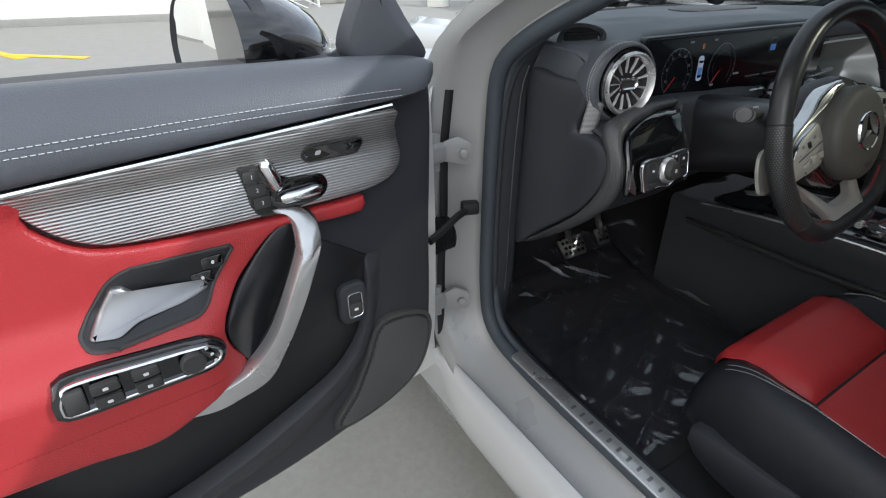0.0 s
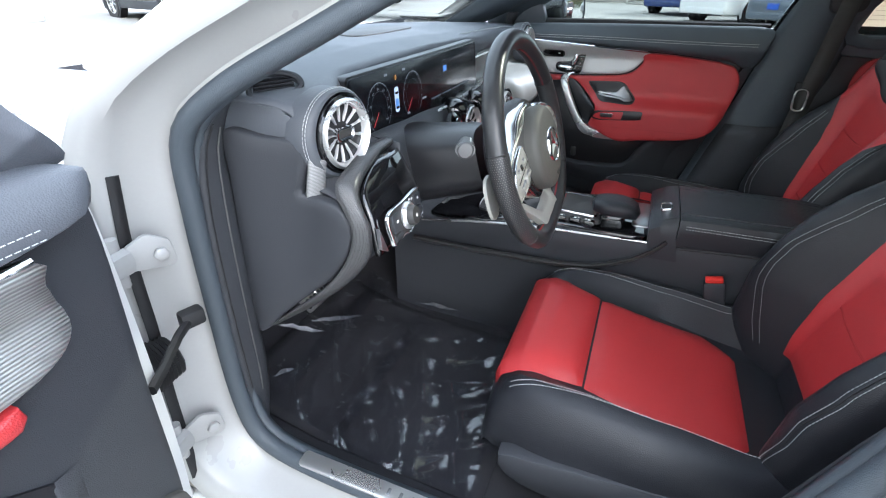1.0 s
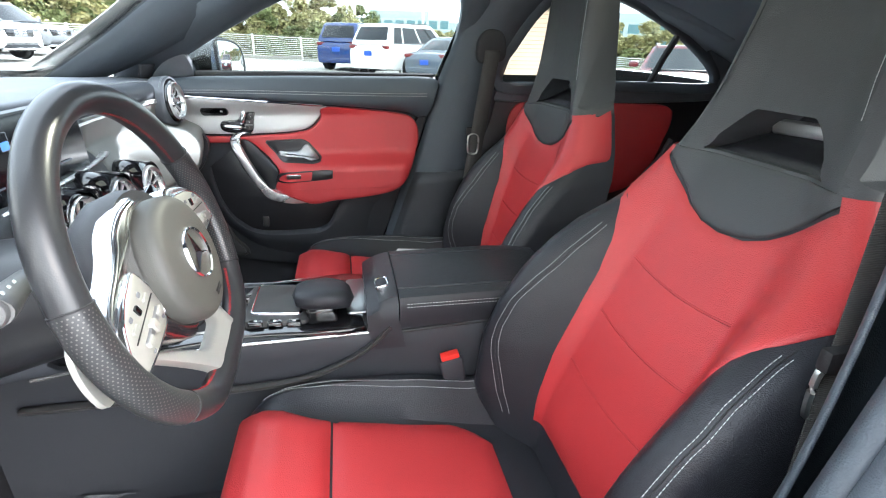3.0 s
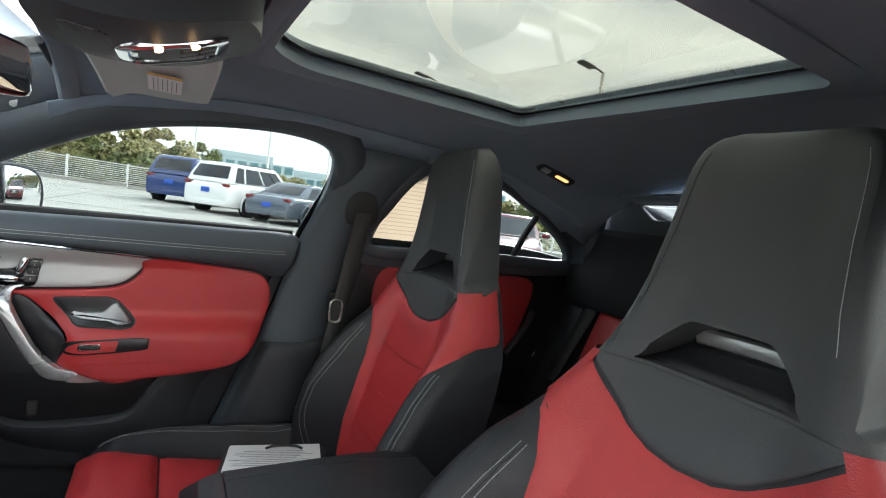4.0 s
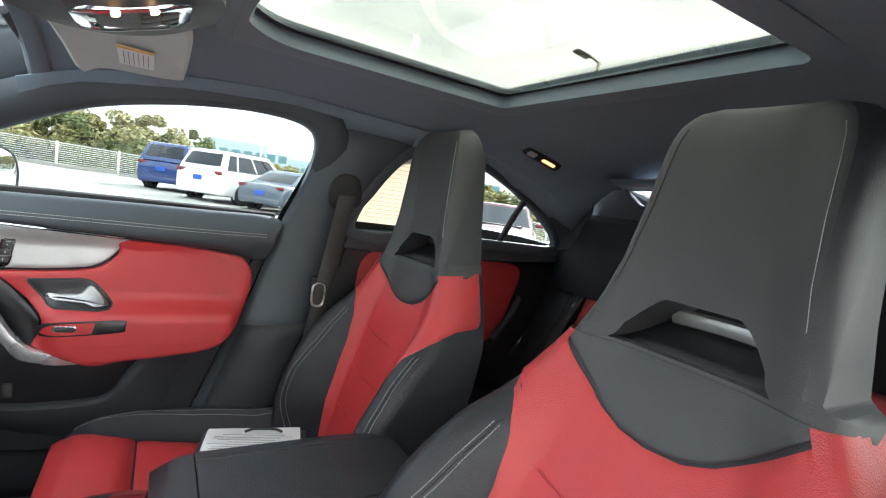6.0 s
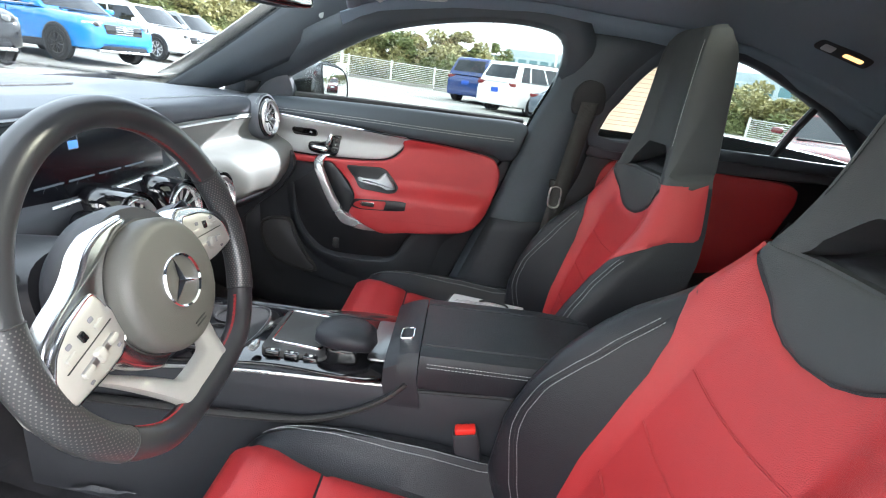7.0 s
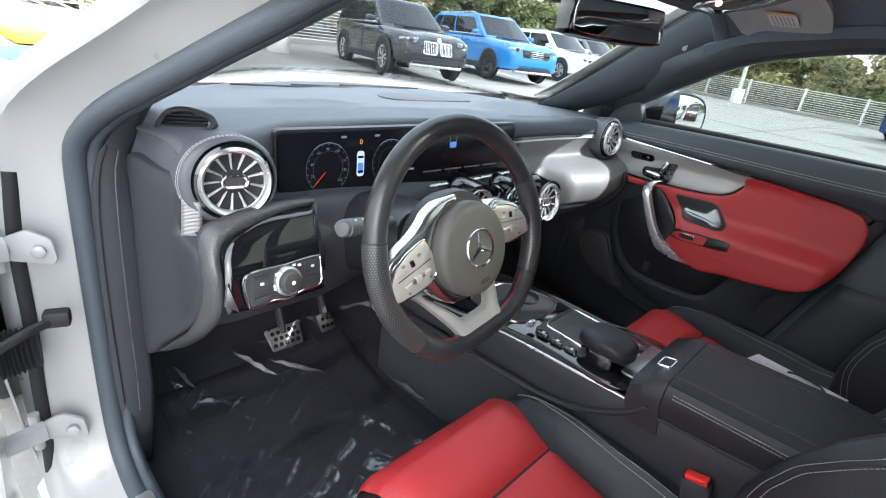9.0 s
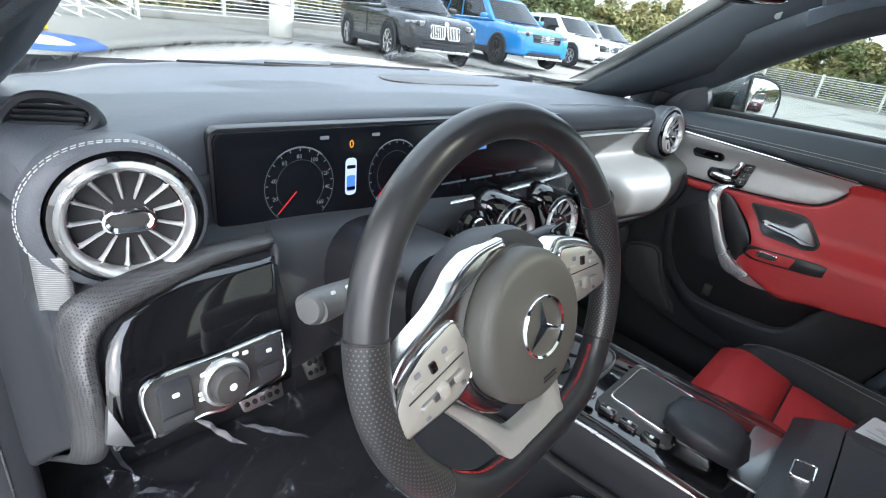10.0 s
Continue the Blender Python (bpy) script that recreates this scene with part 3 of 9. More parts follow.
for s, side in ((1, "right"), (-1, "left")):
    outer = even([(s * 0.752, 0.385, 0.36), (s * 0.762, 0.396, 0.45), (s * 0.765, 0.400, 0.65), (s * 0.762, 0.396, 0.82), (s * 0.748, 0.380, 0.91), (s * 0.712, 0.330, 0.985)], 24)
    inner_ = even([(s * 0.722, 0.420, 0.30), (s * 0.709, 0.401, 0.45), (s * 0.707, 0.399, 0.60), (s * 0.708, 0.394, 0.80), (s * 0.710, 0.388, 0.90), (s * 0.680, 0.360, 0.985)], 24)
    foot = fixed("pillar_foot_" + side, between(outer, inner_, (0, -0.006, 0), 8), PLASTIC, "black trim at the foot of the windscreen pillar", "pillar trim", thick=0.004)
    for f, mat in ((0.12, RUBBER), (0.55, STALK)):
        part("seam", tube([np.array(a) + (np.array(b) - np.array(a)) * f + np.array((0, -0.0105 + 0.004 * abs(f - 0.5), 0)) for a, b in zip(outer, inner_)][4:-3], 0.0013, 6), mat, foot)
# sill: outer rocker
rocker = []
for y in np.linspace(0.50, -1.6, 12):
    rocker.append([(x, y, z) for x, z in ((-0.865, 0.30), (-0.885, 0.27), (-0.895, 0.20), (-0.87, 0.13), (-0.80, 0.11))])
fixed("sill_panel", sheet(rocker), PAINT, "white painted outer door sill", "sill", thick=0.003)

# rear quarter and rear door outside, so that the shell is closed
for s, side in ((1, "right"), (-1, "left")):
    rows = []
    for y in np.linspace(-0.56, -2.35, 18):
        k = smooth01((-y - 1.4) / 0.9)
        rows.append([(s * x, y, z) for x, z in ((0.70 - 0.05 * k, 0.945 + 0.02 * k), (0.80 - 0.06 * k, 0.93), (0.885 - 0.06 * k, 0.84), (0.90 - 0.06 * k, 0.60), (0.88 - 0.05 * k, 0.35), (0.85, 0.13))])
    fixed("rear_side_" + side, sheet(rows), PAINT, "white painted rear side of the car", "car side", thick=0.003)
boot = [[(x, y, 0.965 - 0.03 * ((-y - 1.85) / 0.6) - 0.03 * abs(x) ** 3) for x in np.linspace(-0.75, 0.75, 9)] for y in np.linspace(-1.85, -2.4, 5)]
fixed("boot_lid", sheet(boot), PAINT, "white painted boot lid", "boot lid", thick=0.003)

# floor, firewall, tunnel sides
def floor_z(y):
    return float(np.interp(y, [-2.0, -0.9, 0.0, 0.35, 0.50, 0.62, 0.74, 0.80], [0.24, 0.22, 0.215, 0.245, 0.285, 0.345, 0.45, 0.62]))


floor_rows = [[(x, y, floor_z(y) + 0.004 * math.sin(9 * x + 7 * y)) for x in np.linspace(-0.76, 0.76, 25)] for y in np.linspace(-2.0, 0.80, 36)]
fixed("floor", sheet(floor_rows), CARPET, "black carpeted car floor", "floor", thick=0.01)
fixed("bulkhead", sheet([[(x, y, z) for x in np.linspace(-0.76, 0.76, 7)] for y, z in ((0.79, 0.55), (0.80, 0.75), (0.82, 0.95))]), CARPET, "black carpeted bulkhead below the dashboard", "bulkhead", thick=0.01)
for s, side in ((1, "right"), (-1, "left")):
    rows = [[(s * 0.742, y, z) for z in np.linspace(floor_z(y) - 0.02, (0.62 if y > 0.3 else 0.42) if s > 0 else (0.62 if y > 0.47 else floor_z(y) + 0.045), 4)] for y in np.linspace(0.80, -1.0, 40)]
    fixed("kick_panel_" + side, sheet(rows), PLASTIC, "black plastic kick panel and inner sill", "kick panel", thick=0.01)

# centre pillars with their trim
B_FRONT = [(0.715, -0.30, 0.40), (0.72, -0.375, 0.61), (0.715, -0.434, 0.751), (0.69, -0.49, 0.955), (0.645, -0.545, 1.10), (0.615, -0.572, 1.215)]
B_BACK = [(0.715, -0.60, 0.40), (0.72, -0.63, 0.61), (0.715, -0.655, 0.751), (0.69, -0.69, 0.955), (0.645, -0.745, 1.10), (0.612, -0.84, 1.20)]
for s, side in ((1, "right"), (-1, "left")):
    a, b = side_curve(B_FRONT, 20, s), side_curve(B_BACK, 20, s)
    if s < 0:
        a, b = a - np.array([0, 0.06, 0]), b - np.array([0, 0.03, 0])
    fixed("centre_pillar_" + side, between(a, b, (-0.045 * s, 0, 0), 10), PILLAR, "black soft-touch centre pillar trim", "pillar trim", thick=0.004)
    low_a, low_b = a[:7] + np.array([-0.030 * s, -0.02, 0]), b[:7] + np.array([-0.012 * s, 0.01, 0])
    fixed("lower_pillar_" + side, between(low_a, low_b, (-0.040 * s, 0, 0), 8), PLASTIC, "black hard plastic lower pillar cover", "pillar trim", thick=0.004)
    oa, ob_ = a + np.array([0.07 * s, 0, 0.0]), b + np.array([0.07 * s, 0, 0.0])
    fixed("centre_pillar_outer_" + side, between(oa, ob_, (0.01 * s, 0, 0), 4), PIANO if s > 0 else SHADED_JAMB, "outer face of the centre pillar", "pillar", thick=0.003)

# rear door windows: glass, divider bar and the frame round them, both sides
REAR_WINDOW = [(-0.690, 0.945), (-0.725, 1.06), (-0.800, 1.165), (-0.90, 1.192), (-1.02, 1.187), (-1.22, 1.112), (-1.38, 1.022), (-1.445, 0.965), (-1.43, 0.942), (-1.20, 0.946), (-0.95, 0.948)]
for s, side in ((1, "right"), (-1, "left")):
    def at_side(u, v, w, s=s):
        return (s * (0.700 - 0.33 * max(v - 0.94, 0) + w), u, v)
    ring = even(REAR_WINDOW, 60, True)
    win = thing("window_rear_" + side, (s * 0.70, -1.05, 0.95), "rear door window with a dark divider bar", "window", kind="structure")
    g = part("pane", slab(ring, at_side, 0.004, 0.001), SIDEGLASS, win)
    g.visible_shadow = False
    part("window_frame", slab(inset(ccw(ring), -0.03), lambda u, v, w, f=at_side: f(u, v, -w - 0.03), 0.03, 0.006, hole=inset(ccw(ring), 0.004)), PILLAR, win)
    bar = [at_side(u, v, -0.012) for u, v in ((-1.212, 0.944), (-1.232, 1.03), (-1.258, 1.105))]
    part("divider_bar", tube(bar, 0.011, 8, up=(s, 0, 0)), RUBBER, win)
    part("belt_strip", tube([at_side(u, 0.941, 0.015) for u in np.linspace(-0.68, -1.45, 8)], 0.006, 6), CHROME, win, "bright chrome strip")
    # rear pillar trim behind the window
    edge = np.array([at_side(u, v, -0.012) for u, v in ((-1.30, 1.085), (-1.40, 1.015), (-1.46, 0.965), (-1.46, 0.93))])
    back = np.array([(s * x, y, z) for x, y, z in ((0.55, -1.488, 1.15), (0.56, -1.490, 1.07), (0.58, -1.490, 1.00), (0.60, -1.490, 0.92))])
    fixed("rear_pillar_" + side, between(even(edge, 8), even(back, 8), (-0.02 * s, 0, 0.02), 6), PILLAR, "black rear pillar trim", "pillar trim", thick=0.004)
    rail = np.array([at_side(u, v, -0.01) for u, v in ((-0.80, 1.18), (-0.90, 1.20), (-1.02, 1.195), (-1.22, 1.12), (-1.36, 1.045))])
    up = np.array([roof_point(s * 0.93 * roof_half(y), y) for y in (-0.80, -0.90, -1.02, -1.22, -1.40)])
    fixed("roof_rail_" + side, between(even(rail, 10), even(up, 10), (-0.008 * s, 0, 0), 5), LINER, "black roof rail trim over the rear door", "trim", thick=0.004)

# rear window and its surround
def back_point(u, f):
    y = -1.52 - 0.46 * f
    w = 0.46 + 0.18 * f
    return (w * u, y - 0.03 * (1 - u * u), 1.180 - 0.050 * f + 0.012 * (1 - u * u))


rw = thing("window_back", (0, -1.7, 1.0), "sloping rear window of the car", "window", kind="structure")
g = part("pane", sheet([[back_point(u, f) for u in np.linspace(-1, 1, 15)] for f in np.linspace(0, 1, 7)]), GLASS, rw, thick=0.004)
g.visible_shadow = False
rim = [[back_point(u * k, f) for u in np.linspace(-1, 1, 15)] for k, f in ((1.0, -0.02), (1.0, -0.30))]
part("upper_trim", sheet(rim), LINER, rw, thick=0.01)
for s in (1, -1):
    part("side_trim", sheet([[back_point(s * k, f) for k in (0.97, 1.10, 1.28)] for f in np.linspace(-0.1, 1.05, 8)]), PILLAR, rw, thick=0.01)
opening_back = cornered([(0.436, 1.172), (0.0, 1.190), (-0.436, 1.172), (-0.371, 1.128), (0.0, 1.134), (0.371, 1.128)], 0.012)
fixed("rear_header", slab(cornered([(0.76, 1.02), (0.60, 1.24), (-0.60, 1.24), (-0.76, 1.02), (-0.74, 0.80), (0.74, 0.80)], 0.03), lambda u, v, w: (u, -1.495 + w, v), 0.02, 0.004, hole=opening_back), PILLAR, "black trim round the low rear window", "trim")
fixed("parcel_shelf", sheet([[(x, y, z) for x in np.linspace(-0.68, 0.68, 7)] for y, z in ((-1.47, 0.80), (-1.475, 1.06), (-1.50, 1.085), (-1.75, 1.105), (-2.02, 1.124))]), CARPET, "black rear parcel shelf", "shelf", thick=0.01)

# ---- front seats ----
def seat_profile(z, table):
    t = np.array(table)
    return float(np.interp(z, t[:, 0], t[:, 1]))


BACK_Y = [(0.36, -0.50), (0.45, -0.520), (0.55, -0.560), (0.65, -0.604), (0.73, -0.642), (0.83, -0.690), (0.90, -0.718), (1.0, -0.748), (1.1, -0.770), (1.2, -0.786), (1.26, -0.80)]
BACK_W = [(0.36, 0.235), (0.45, 0.250), (0.60, 0.258), (0.70, 0.260), (0.77, 0.250), (0.82, 0.226), (0.87, 0.197), (0.92, 0.168), (0.97, 0.148), (1.03, 0.135), (1.1, 0.127), (1.16, 0.124), (1.185, 0.121), (1.205, 0.113), (1.218, 0.101), (1.225, 0.088), (1.228, 0.074)]
BACK_B = [(0.36, 0.07), (0.45, 0.112), (0.55, 0.138), (0.62, 0.138), (0.68, 0.126), (0.73, 0.106), (0.77, 0.078), (0.80, 0.050), (0.84, 0.026), (0.88, 0.020), (0.95, 0.016), (1.1, 0.012), (1.26, 0.0)]
BACK_T = [(0.36, 0.10), (0.6, 0.125), (0.8, 0.115), (0.95, 0.104), (1.1, 0.096), (1.165, 0.090), (1.195, 0.078), (1.215, 0.058), (1.228, 0.032)]
RED_W = [(0.40, 0.122), (0.472, 0.132), (0.552, 0.138), (0.624, 0.140), (0.704, 0.144), (0.752, 0.150), (0.776, 0.157), (0.800, 0.169), (0.815, 0.181), (0.828, 0.197), (0.838, 0.211), (0.844, 0.2115), (0.87, 0.1965), (0.92, 0.1675), (0.93, 0.160)]
RED_OUT = [(0.40, 0.130), (0.472, 0.148), (0.552, 0.160), (0.624, 0.168), (0.704, 0.178), (0.752, 0.190), (0.776, 0.205), (0.795, 0.225), (0.803, 0.228), (0.82, 0.2255), (0.87, 0.1965), (0.92, 0.1675), (0.93, 0.160)]
SEAM_OUT = [(0.40, 0.200), (0.50, 0.226), (0.60, 0.236), (0.70, 0.234), (0.785, 0.220)]
BOLSTER_SEAM = [(0.40, 0.150), (0.44, 0.160), (0.524, 0.182), (0.58, 0.191), (0.632, 0.191), (0.696, 0.180), (0.785, 0.166)]


def back_front(x, z, lift=0.0):
    w = seat_profile(z, BACK_W)
    s = min(abs(x) / w, 1.0)
    y = seat_profile(z, BACK_Y) + seat_profile(z, BACK_B) * float(smooth01((s - 0.42) / 0.42)) - 0.004 * math.cos(min(s, 1) * 1.57)
    if s > 0.80:
        k = (s - 0.80) / 0.20
        y -= (1 - math.sqrt(max(1 - k * k, 0))) * min(0.055, seat_profile(z, BACK_T) * 0.6)
    top = max(0.0, (z - 1.165) / 0.063)
    y -= 0.022 * (1 - math.sqrt(max(1 - min(top, 1) ** 2, 0)))
    side = max(0.0, (s - 0.80) / 0.20)
    return (x + math.copysign(lift * side, x), y + lift * (1 - 0.5 * side), z + lift * 0.3)


HOLE_Z = (0.920, 0.983)


def seat_back_mesh():
    zs = list(sorted(set(np.round(np.r_[np.linspace(0.36, HOLE_Z[0], 52), np.linspace(HOLE_Z[0], HOLE_Z[1], 8), np.linspace(HOLE_Z[1], 1.18, 10), 1.193, 1.205, 1.215, 1.222, 1.228], 4))))
    ss = np.r_[-1, -0.985, -0.95, -0.9, np.linspace(-0.84, 0.84, 57), 0.9, 0.95, 0.985, 1]
    span = 0.095 / seat_profile(0.95, BACK_W)
    near = int(np.argmin(np.abs(ss - span)))
    ss[near], ss[len(ss) - 1 - near] = span, -span

    def arched(z, x):
        """Rows bend round the slot, whose top edge is an arch."""
        drop = 0.050 * min(max(abs(x) - 0.046, 0.0) / 0.049, 1.0) ** 1.3
        if z <= HOLE_Z[0]:
            return z
        if z <= HOLE_Z[1]:
            return z - drop * (z - HOLE_Z[0]) / (HOLE_Z[1] - HOLE_Z[0])
        return z - drop * max(0.0, 1 - (z - HOLE_Z[1]) / 0.10)
    front = [[back_front(s * seat_profile(z, BACK_W), arched(z, s * seat_profile(z, BACK_W))) for s in ss] for z in zs]
    back = []
    for z in zs:
        w, t = seat_profile(z, BACK_W), seat_profile(z, BACK_T)
        row = []
        for s in ss:
            yf = back_front(s * w, z)[1]
            yb = seat_profile(z, BACK_Y) - t + 0.03 * abs(s) ** 3
            row.append((s * w * 0.995, min(yb, yf - 0.002 if abs(s) == 1 else yf - 0.012), arched(z, s * w)))
        back.append(row)
    bm = bmesh.new()
    gf, gb = [[[bm.verts.new(p) for p in r] for r in rows] for rows in (front, back)]
    nu = len(ss)

    def holed(i, j):
        z, s = (zs[j] + zs[j + 1]) / 2, (ss[i] + ss[i + 1]) / 2
        return HOLE_Z[0] < z < HOLE_Z[1] and abs(s) < span
    for j in range(len(zs) - 1):
        for i in range(nu - 1):
            h = holed(i, j)
            if not h:
                bm.faces.new((gf[j][i], gf[j][i + 1], gf[j + 1][i + 1], gf[j + 1][i]))
                bm.faces.new((gb[j][i + 1], gb[j][i], gb[j + 1][i], gb[j + 1][i + 1]))
                continue
            for (dj, di, a, b) in ((-1, 0, (j, i), (j, i + 1)), (1, 0, (j + 1, i + 1), (j + 1, i)), (0, -1, (j + 1, i), (j, i)), (0, 1, (j, i + 1), (j + 1, i + 1))):
                jj, ii = j + dj, i + di
                if not holed(ii, jj):
                    bm.faces.new((gf[a[0]][a[1]], gf[b[0]][b[1]], gb[b[0]][b[1]], gb[a[0]][a[1]]))
        for i in (0, nu - 1):
            bm.faces.new((gf[j][i], gb[j][i], gb[j + 1][i], gf[j + 1][i]))
    for g1, g2 in ((gf[0], gb[0]), (gf[-1], gb[-1])):
        for i in range(nu - 1):
            bm.faces.new((g1[i], g1[i + 1], g2[i + 1], g2[i]))
    bmesh.ops.recalc_face_normals(bm, faces=bm.faces)
    return bm


def pillow(fn, us, vs, lift, edge=2):
    """A skin over a surface fn(u, v, lift), raised inside and rolled down to its edges."""
    rows = []
    for j, v in enumerate(vs):
        row = []
        for i, u in enumerate(us):
            d = min(i, j, len(us) - 1 - i, len(vs) - 1 - j)
            row.append(fn(u, v, (0.0006, lift * 0.50, lift * 0.74, lift * 0.88, lift * 0.96)[d] if d < 5 else lift))
        rows.append(row)
    return sheet(rows)


def red_back(s, t, lift):
    a = abs(s)
    zt = float(np.interp(a, [0, 0.2, 0.35, 0.52, 0.75, 0.92, 1.0], [0.822, 0.826, 0.838, 0.859, 0.888, 0.908, 0.914]))
    z = 0.415 + (zt - 0.415) * t
    return back_front(s * seat_profile(z, RED_W if s > 0 else RED_OUT), z, lift)


def head_skin(s, t, lift):
    a = abs(s)
    zb = float(np.interp(a, [0, 0.2, 0.35, 0.52, 0.75, 0.92, 1.0], [0.824, 0.828, 0.840, 0.861, 0.890, 0.909, 0.914]))
    z = zb + (HOLE_Z[0] - 0.004 - zb) * t
    return back_front(s * min(seat_profile(z, RED_W), seat_profile(z, BACK_W) * 0.95), z, lift)


CUSH_Z = [(-0.52, 0.352), (-0.40, 0.370), (-0.28, 0.399), (-0.145, 0.434), (-0.06, 0.453), (-0.025, 0.452), (0.0, 0.438), (0.016, 0.416), (0.022, 0.385), (0.018, 0.34)]
CUSH_R = [(-0.52, 0.088), (-0.42, 0.084), (-0.30, 0.074), (-0.145, 0.046), (-0.04, 0.018), (0.02, 0.0)]
CUSH_W = [(-0.52, 0.255), (-0.40, 0.268), (-0.25, 0.268), (-0.10, 0.258), (0.0, 0.235), (0.03, 0.215)]


def cushion_top(x, y, lift=0.0):
    w = seat_profile(y, CUSH_W)
    s = min(abs(x) / w, 1)
    z = seat_profile(y, CUSH_Z) + seat_profile(y, CUSH_R) * float(smooth01((s - 0.60) / 0.24)) + 0.004 * math.cos(s * 1.57)
    if s > 0.78:
        k = (s - 0.78) / 0.22
        z -= (1 - math.sqrt(max(1 - k * k, 0))) * 0.075
    return (x, y + max(0, y) * 0.2 * lift, z + lift)


def cushion_mesh():
    rows = []
    path = [(y, 0.0) for y in np.linspace(-0.52, -0.03, 18)] + [(-0.012, 0.0), (0.002, 0.0), (0.012, 0.0)]
    ss = np.r_[-1, -0.98, -0.94, -0.88, np.linspace(-0.8, 0.8, 21), 0.88, 0.94, 0.98, 1]
    for y, _ in path:
        w = seat_profile(y, CUSH_W)
        row = [cushion_top(s * w, y) for s in ss]
        row = [(-w * 0.97, y, 0.315), (-w, y, 0.345)] + row + [(w, y, 0.345), (w * 0.97, y, 0.315)]
        rows.append(row)
    n = len(rows[0])
    last = rows[-1]
    for dz, dy in ((0.018, 0.008), (0.045, 0.012), (0.09, 0.006)):
        rows.append([(p[0] * 0.985, p[1] + dy, max(p[2] - dz, 0.315)) for p in last])
    return sheet(rows, caps=True)


def red_cushion_front(s, t, lift):
    y = 0.0165 - 0.155 * t
    hw = 0.182 - 0.030 * t
    if t < 0.18:
        k = 1 - t / 0.18
        p = cushion_top(s * hw, -0.010)
        a = k * 1.45
        return (p[0], -0.010 + (0.022 + lift) * math.sin(a), p[2] - 0.030 * (1 - math.cos(a)) + lift * math.cos(a) - 0.035 * max(0, k - 0.6))
    y = -0.010 - (t - 0.18) / 0.82 * 0.128
    return cushion_top(s * hw, y, lift)


def red_cushion_rear(s, t, lift):
    y = -0.1420 - 0.2850 * t
    hw = 0.154 + 0.020 * t - 0.050 * (max(0, t - 0.72) / 0.28) ** 2.2
    return cushion_top(s * hw, y, lift)


def front_seat(xc, dy, dz, label, group="front seats"):
    """A one-piece sports seat: cushion, bolsters, backrest and head restraint with a slot through it."""
    seat = thing("front_seat", (0, -0.25, 0.22), label, "car seat", group)
    us, vs = np.linspace(-1, 1, 29), np.linspace(0, 1, 31)
    part("cushion", cushion_mesh(), BLACK, seat, "black leather cushion with raised bolsters")
    part("thigh_panel", pillow(red_cushion_front, us, np.linspace(0, 1, 21), 0.021), RED, seat, "red leather front thigh panel")
    part("seat_panel", pillow(red_cushion_rear, us, np.linspace(0, 1, 25), 0.014), RED, seat, "red leather seat centre panel")
    whole = seat_back_mesh()
    upper = whole.copy()
    bmesh.ops.delete(whole, geom=[f for f in whole.faces if f.calc_center_median().z > 0.905], context="FACES")
    bmesh.ops.delete(upper, geom=[f for f in upper.faces if f.calc_center_median().z <= 0.905], context="FACES")
    face = upper.copy()
    front = [[f.normal.y > 0.25 and abs(f.calc_center_median().x) < 0.84 * seat_profile(f.calc_center_median().z, BACK_W) or (abs(f.calc_center_median().x) < 0.10 and f.calc_center_median().z < 0.99) for f in b.faces] for b in (upper, face)]
    bmesh.ops.delete(upper, geom=[f for f, k in zip(list(upper.faces), front[0]) if k], context="FACES")
    bmesh.ops.delete(face, geom=[f for f, k in zip(list(face.faces), front[1]) if not k], context="FACES")
    part("backrest", whole, BLACK, seat, "black leather backrest with deep bolsters")
    part("head_restraint", upper, HEAD, seat, "black leather back and sides of the one-piece head restraint")
    part("head_restraint_face", face, HEAD, seat, "grey-black face of the head restraint with a slot")
    part("back_panel", pillow(red_back, np.r_[-1, -0.985, -0.95, -0.90, np.linspace(-0.84, 0.84, 43), 0.90, 0.95, 0.985, 1], np.r_[0, 0.01, 0.03, np.linspace(0.06, 0.94, 28), 0.97, 0.99, 1], 0.0055), RED, seat, "red leather centre panel of the backrest")
    part("neck_panel", pillow(head_skin, np.linspace(-1, 1, 33), np.r_[0, 0.015, 0.04, np.linspace(0.1, 0.9, 9), 0.96, 0.985, 1], 0.0040), HEAD, seat, "grey-black neck panel below the slot")

    for s in (1, -1):
        side_rows = []
        for z in np.linspace(0.836 if s > 0 else 0.806, 0.914, 16):
            w = seat_profile(z, BACK_W)
            yf, yb = back_front(s * w, z)[1], seat_profile(z, BACK_Y) - seat_profile(z, BACK_T) + 0.03
            g = (z - (0.836 if s > 0 else 0.806)) / (0.078 if s > 0 else 0.108)
            rise = lambda q: -0.004 + 0.0085 * max(0.0, 1 - (2 * q - 1) ** 4)
            side_rows.append([back_front(s * q * w, z, 0.0062 if q > 0.86 else 0.003) for q in (0.84, 0.90, 0.96)] + [(s * (w + min(rise(g), rise(0.5 + 0.5 * f))), yf + 0.004 + (yb - yf) * f * 0.96, z + 0.004 * f) for f in np.linspace(0, 1, 7)])
        part("shoulder_panel", sheet(side_rows), RED, seat, "red leather wrapped over the shoulder")

    # slot lining with a bright edge at the back
    y_s = seat_profile(0.97, BACK_Y)
    part("slot_trim", tube([(x, y_s - 0.082 + 0.01 * abs(x) * 8, 0.952 + 0.004 * math.cos(x * 12)) for x in np.linspace(-0.078, 0.078, 9)], 0.0075, 8, flat=1.5), SILVER, seat, "silver trim bar at the back of the slot")
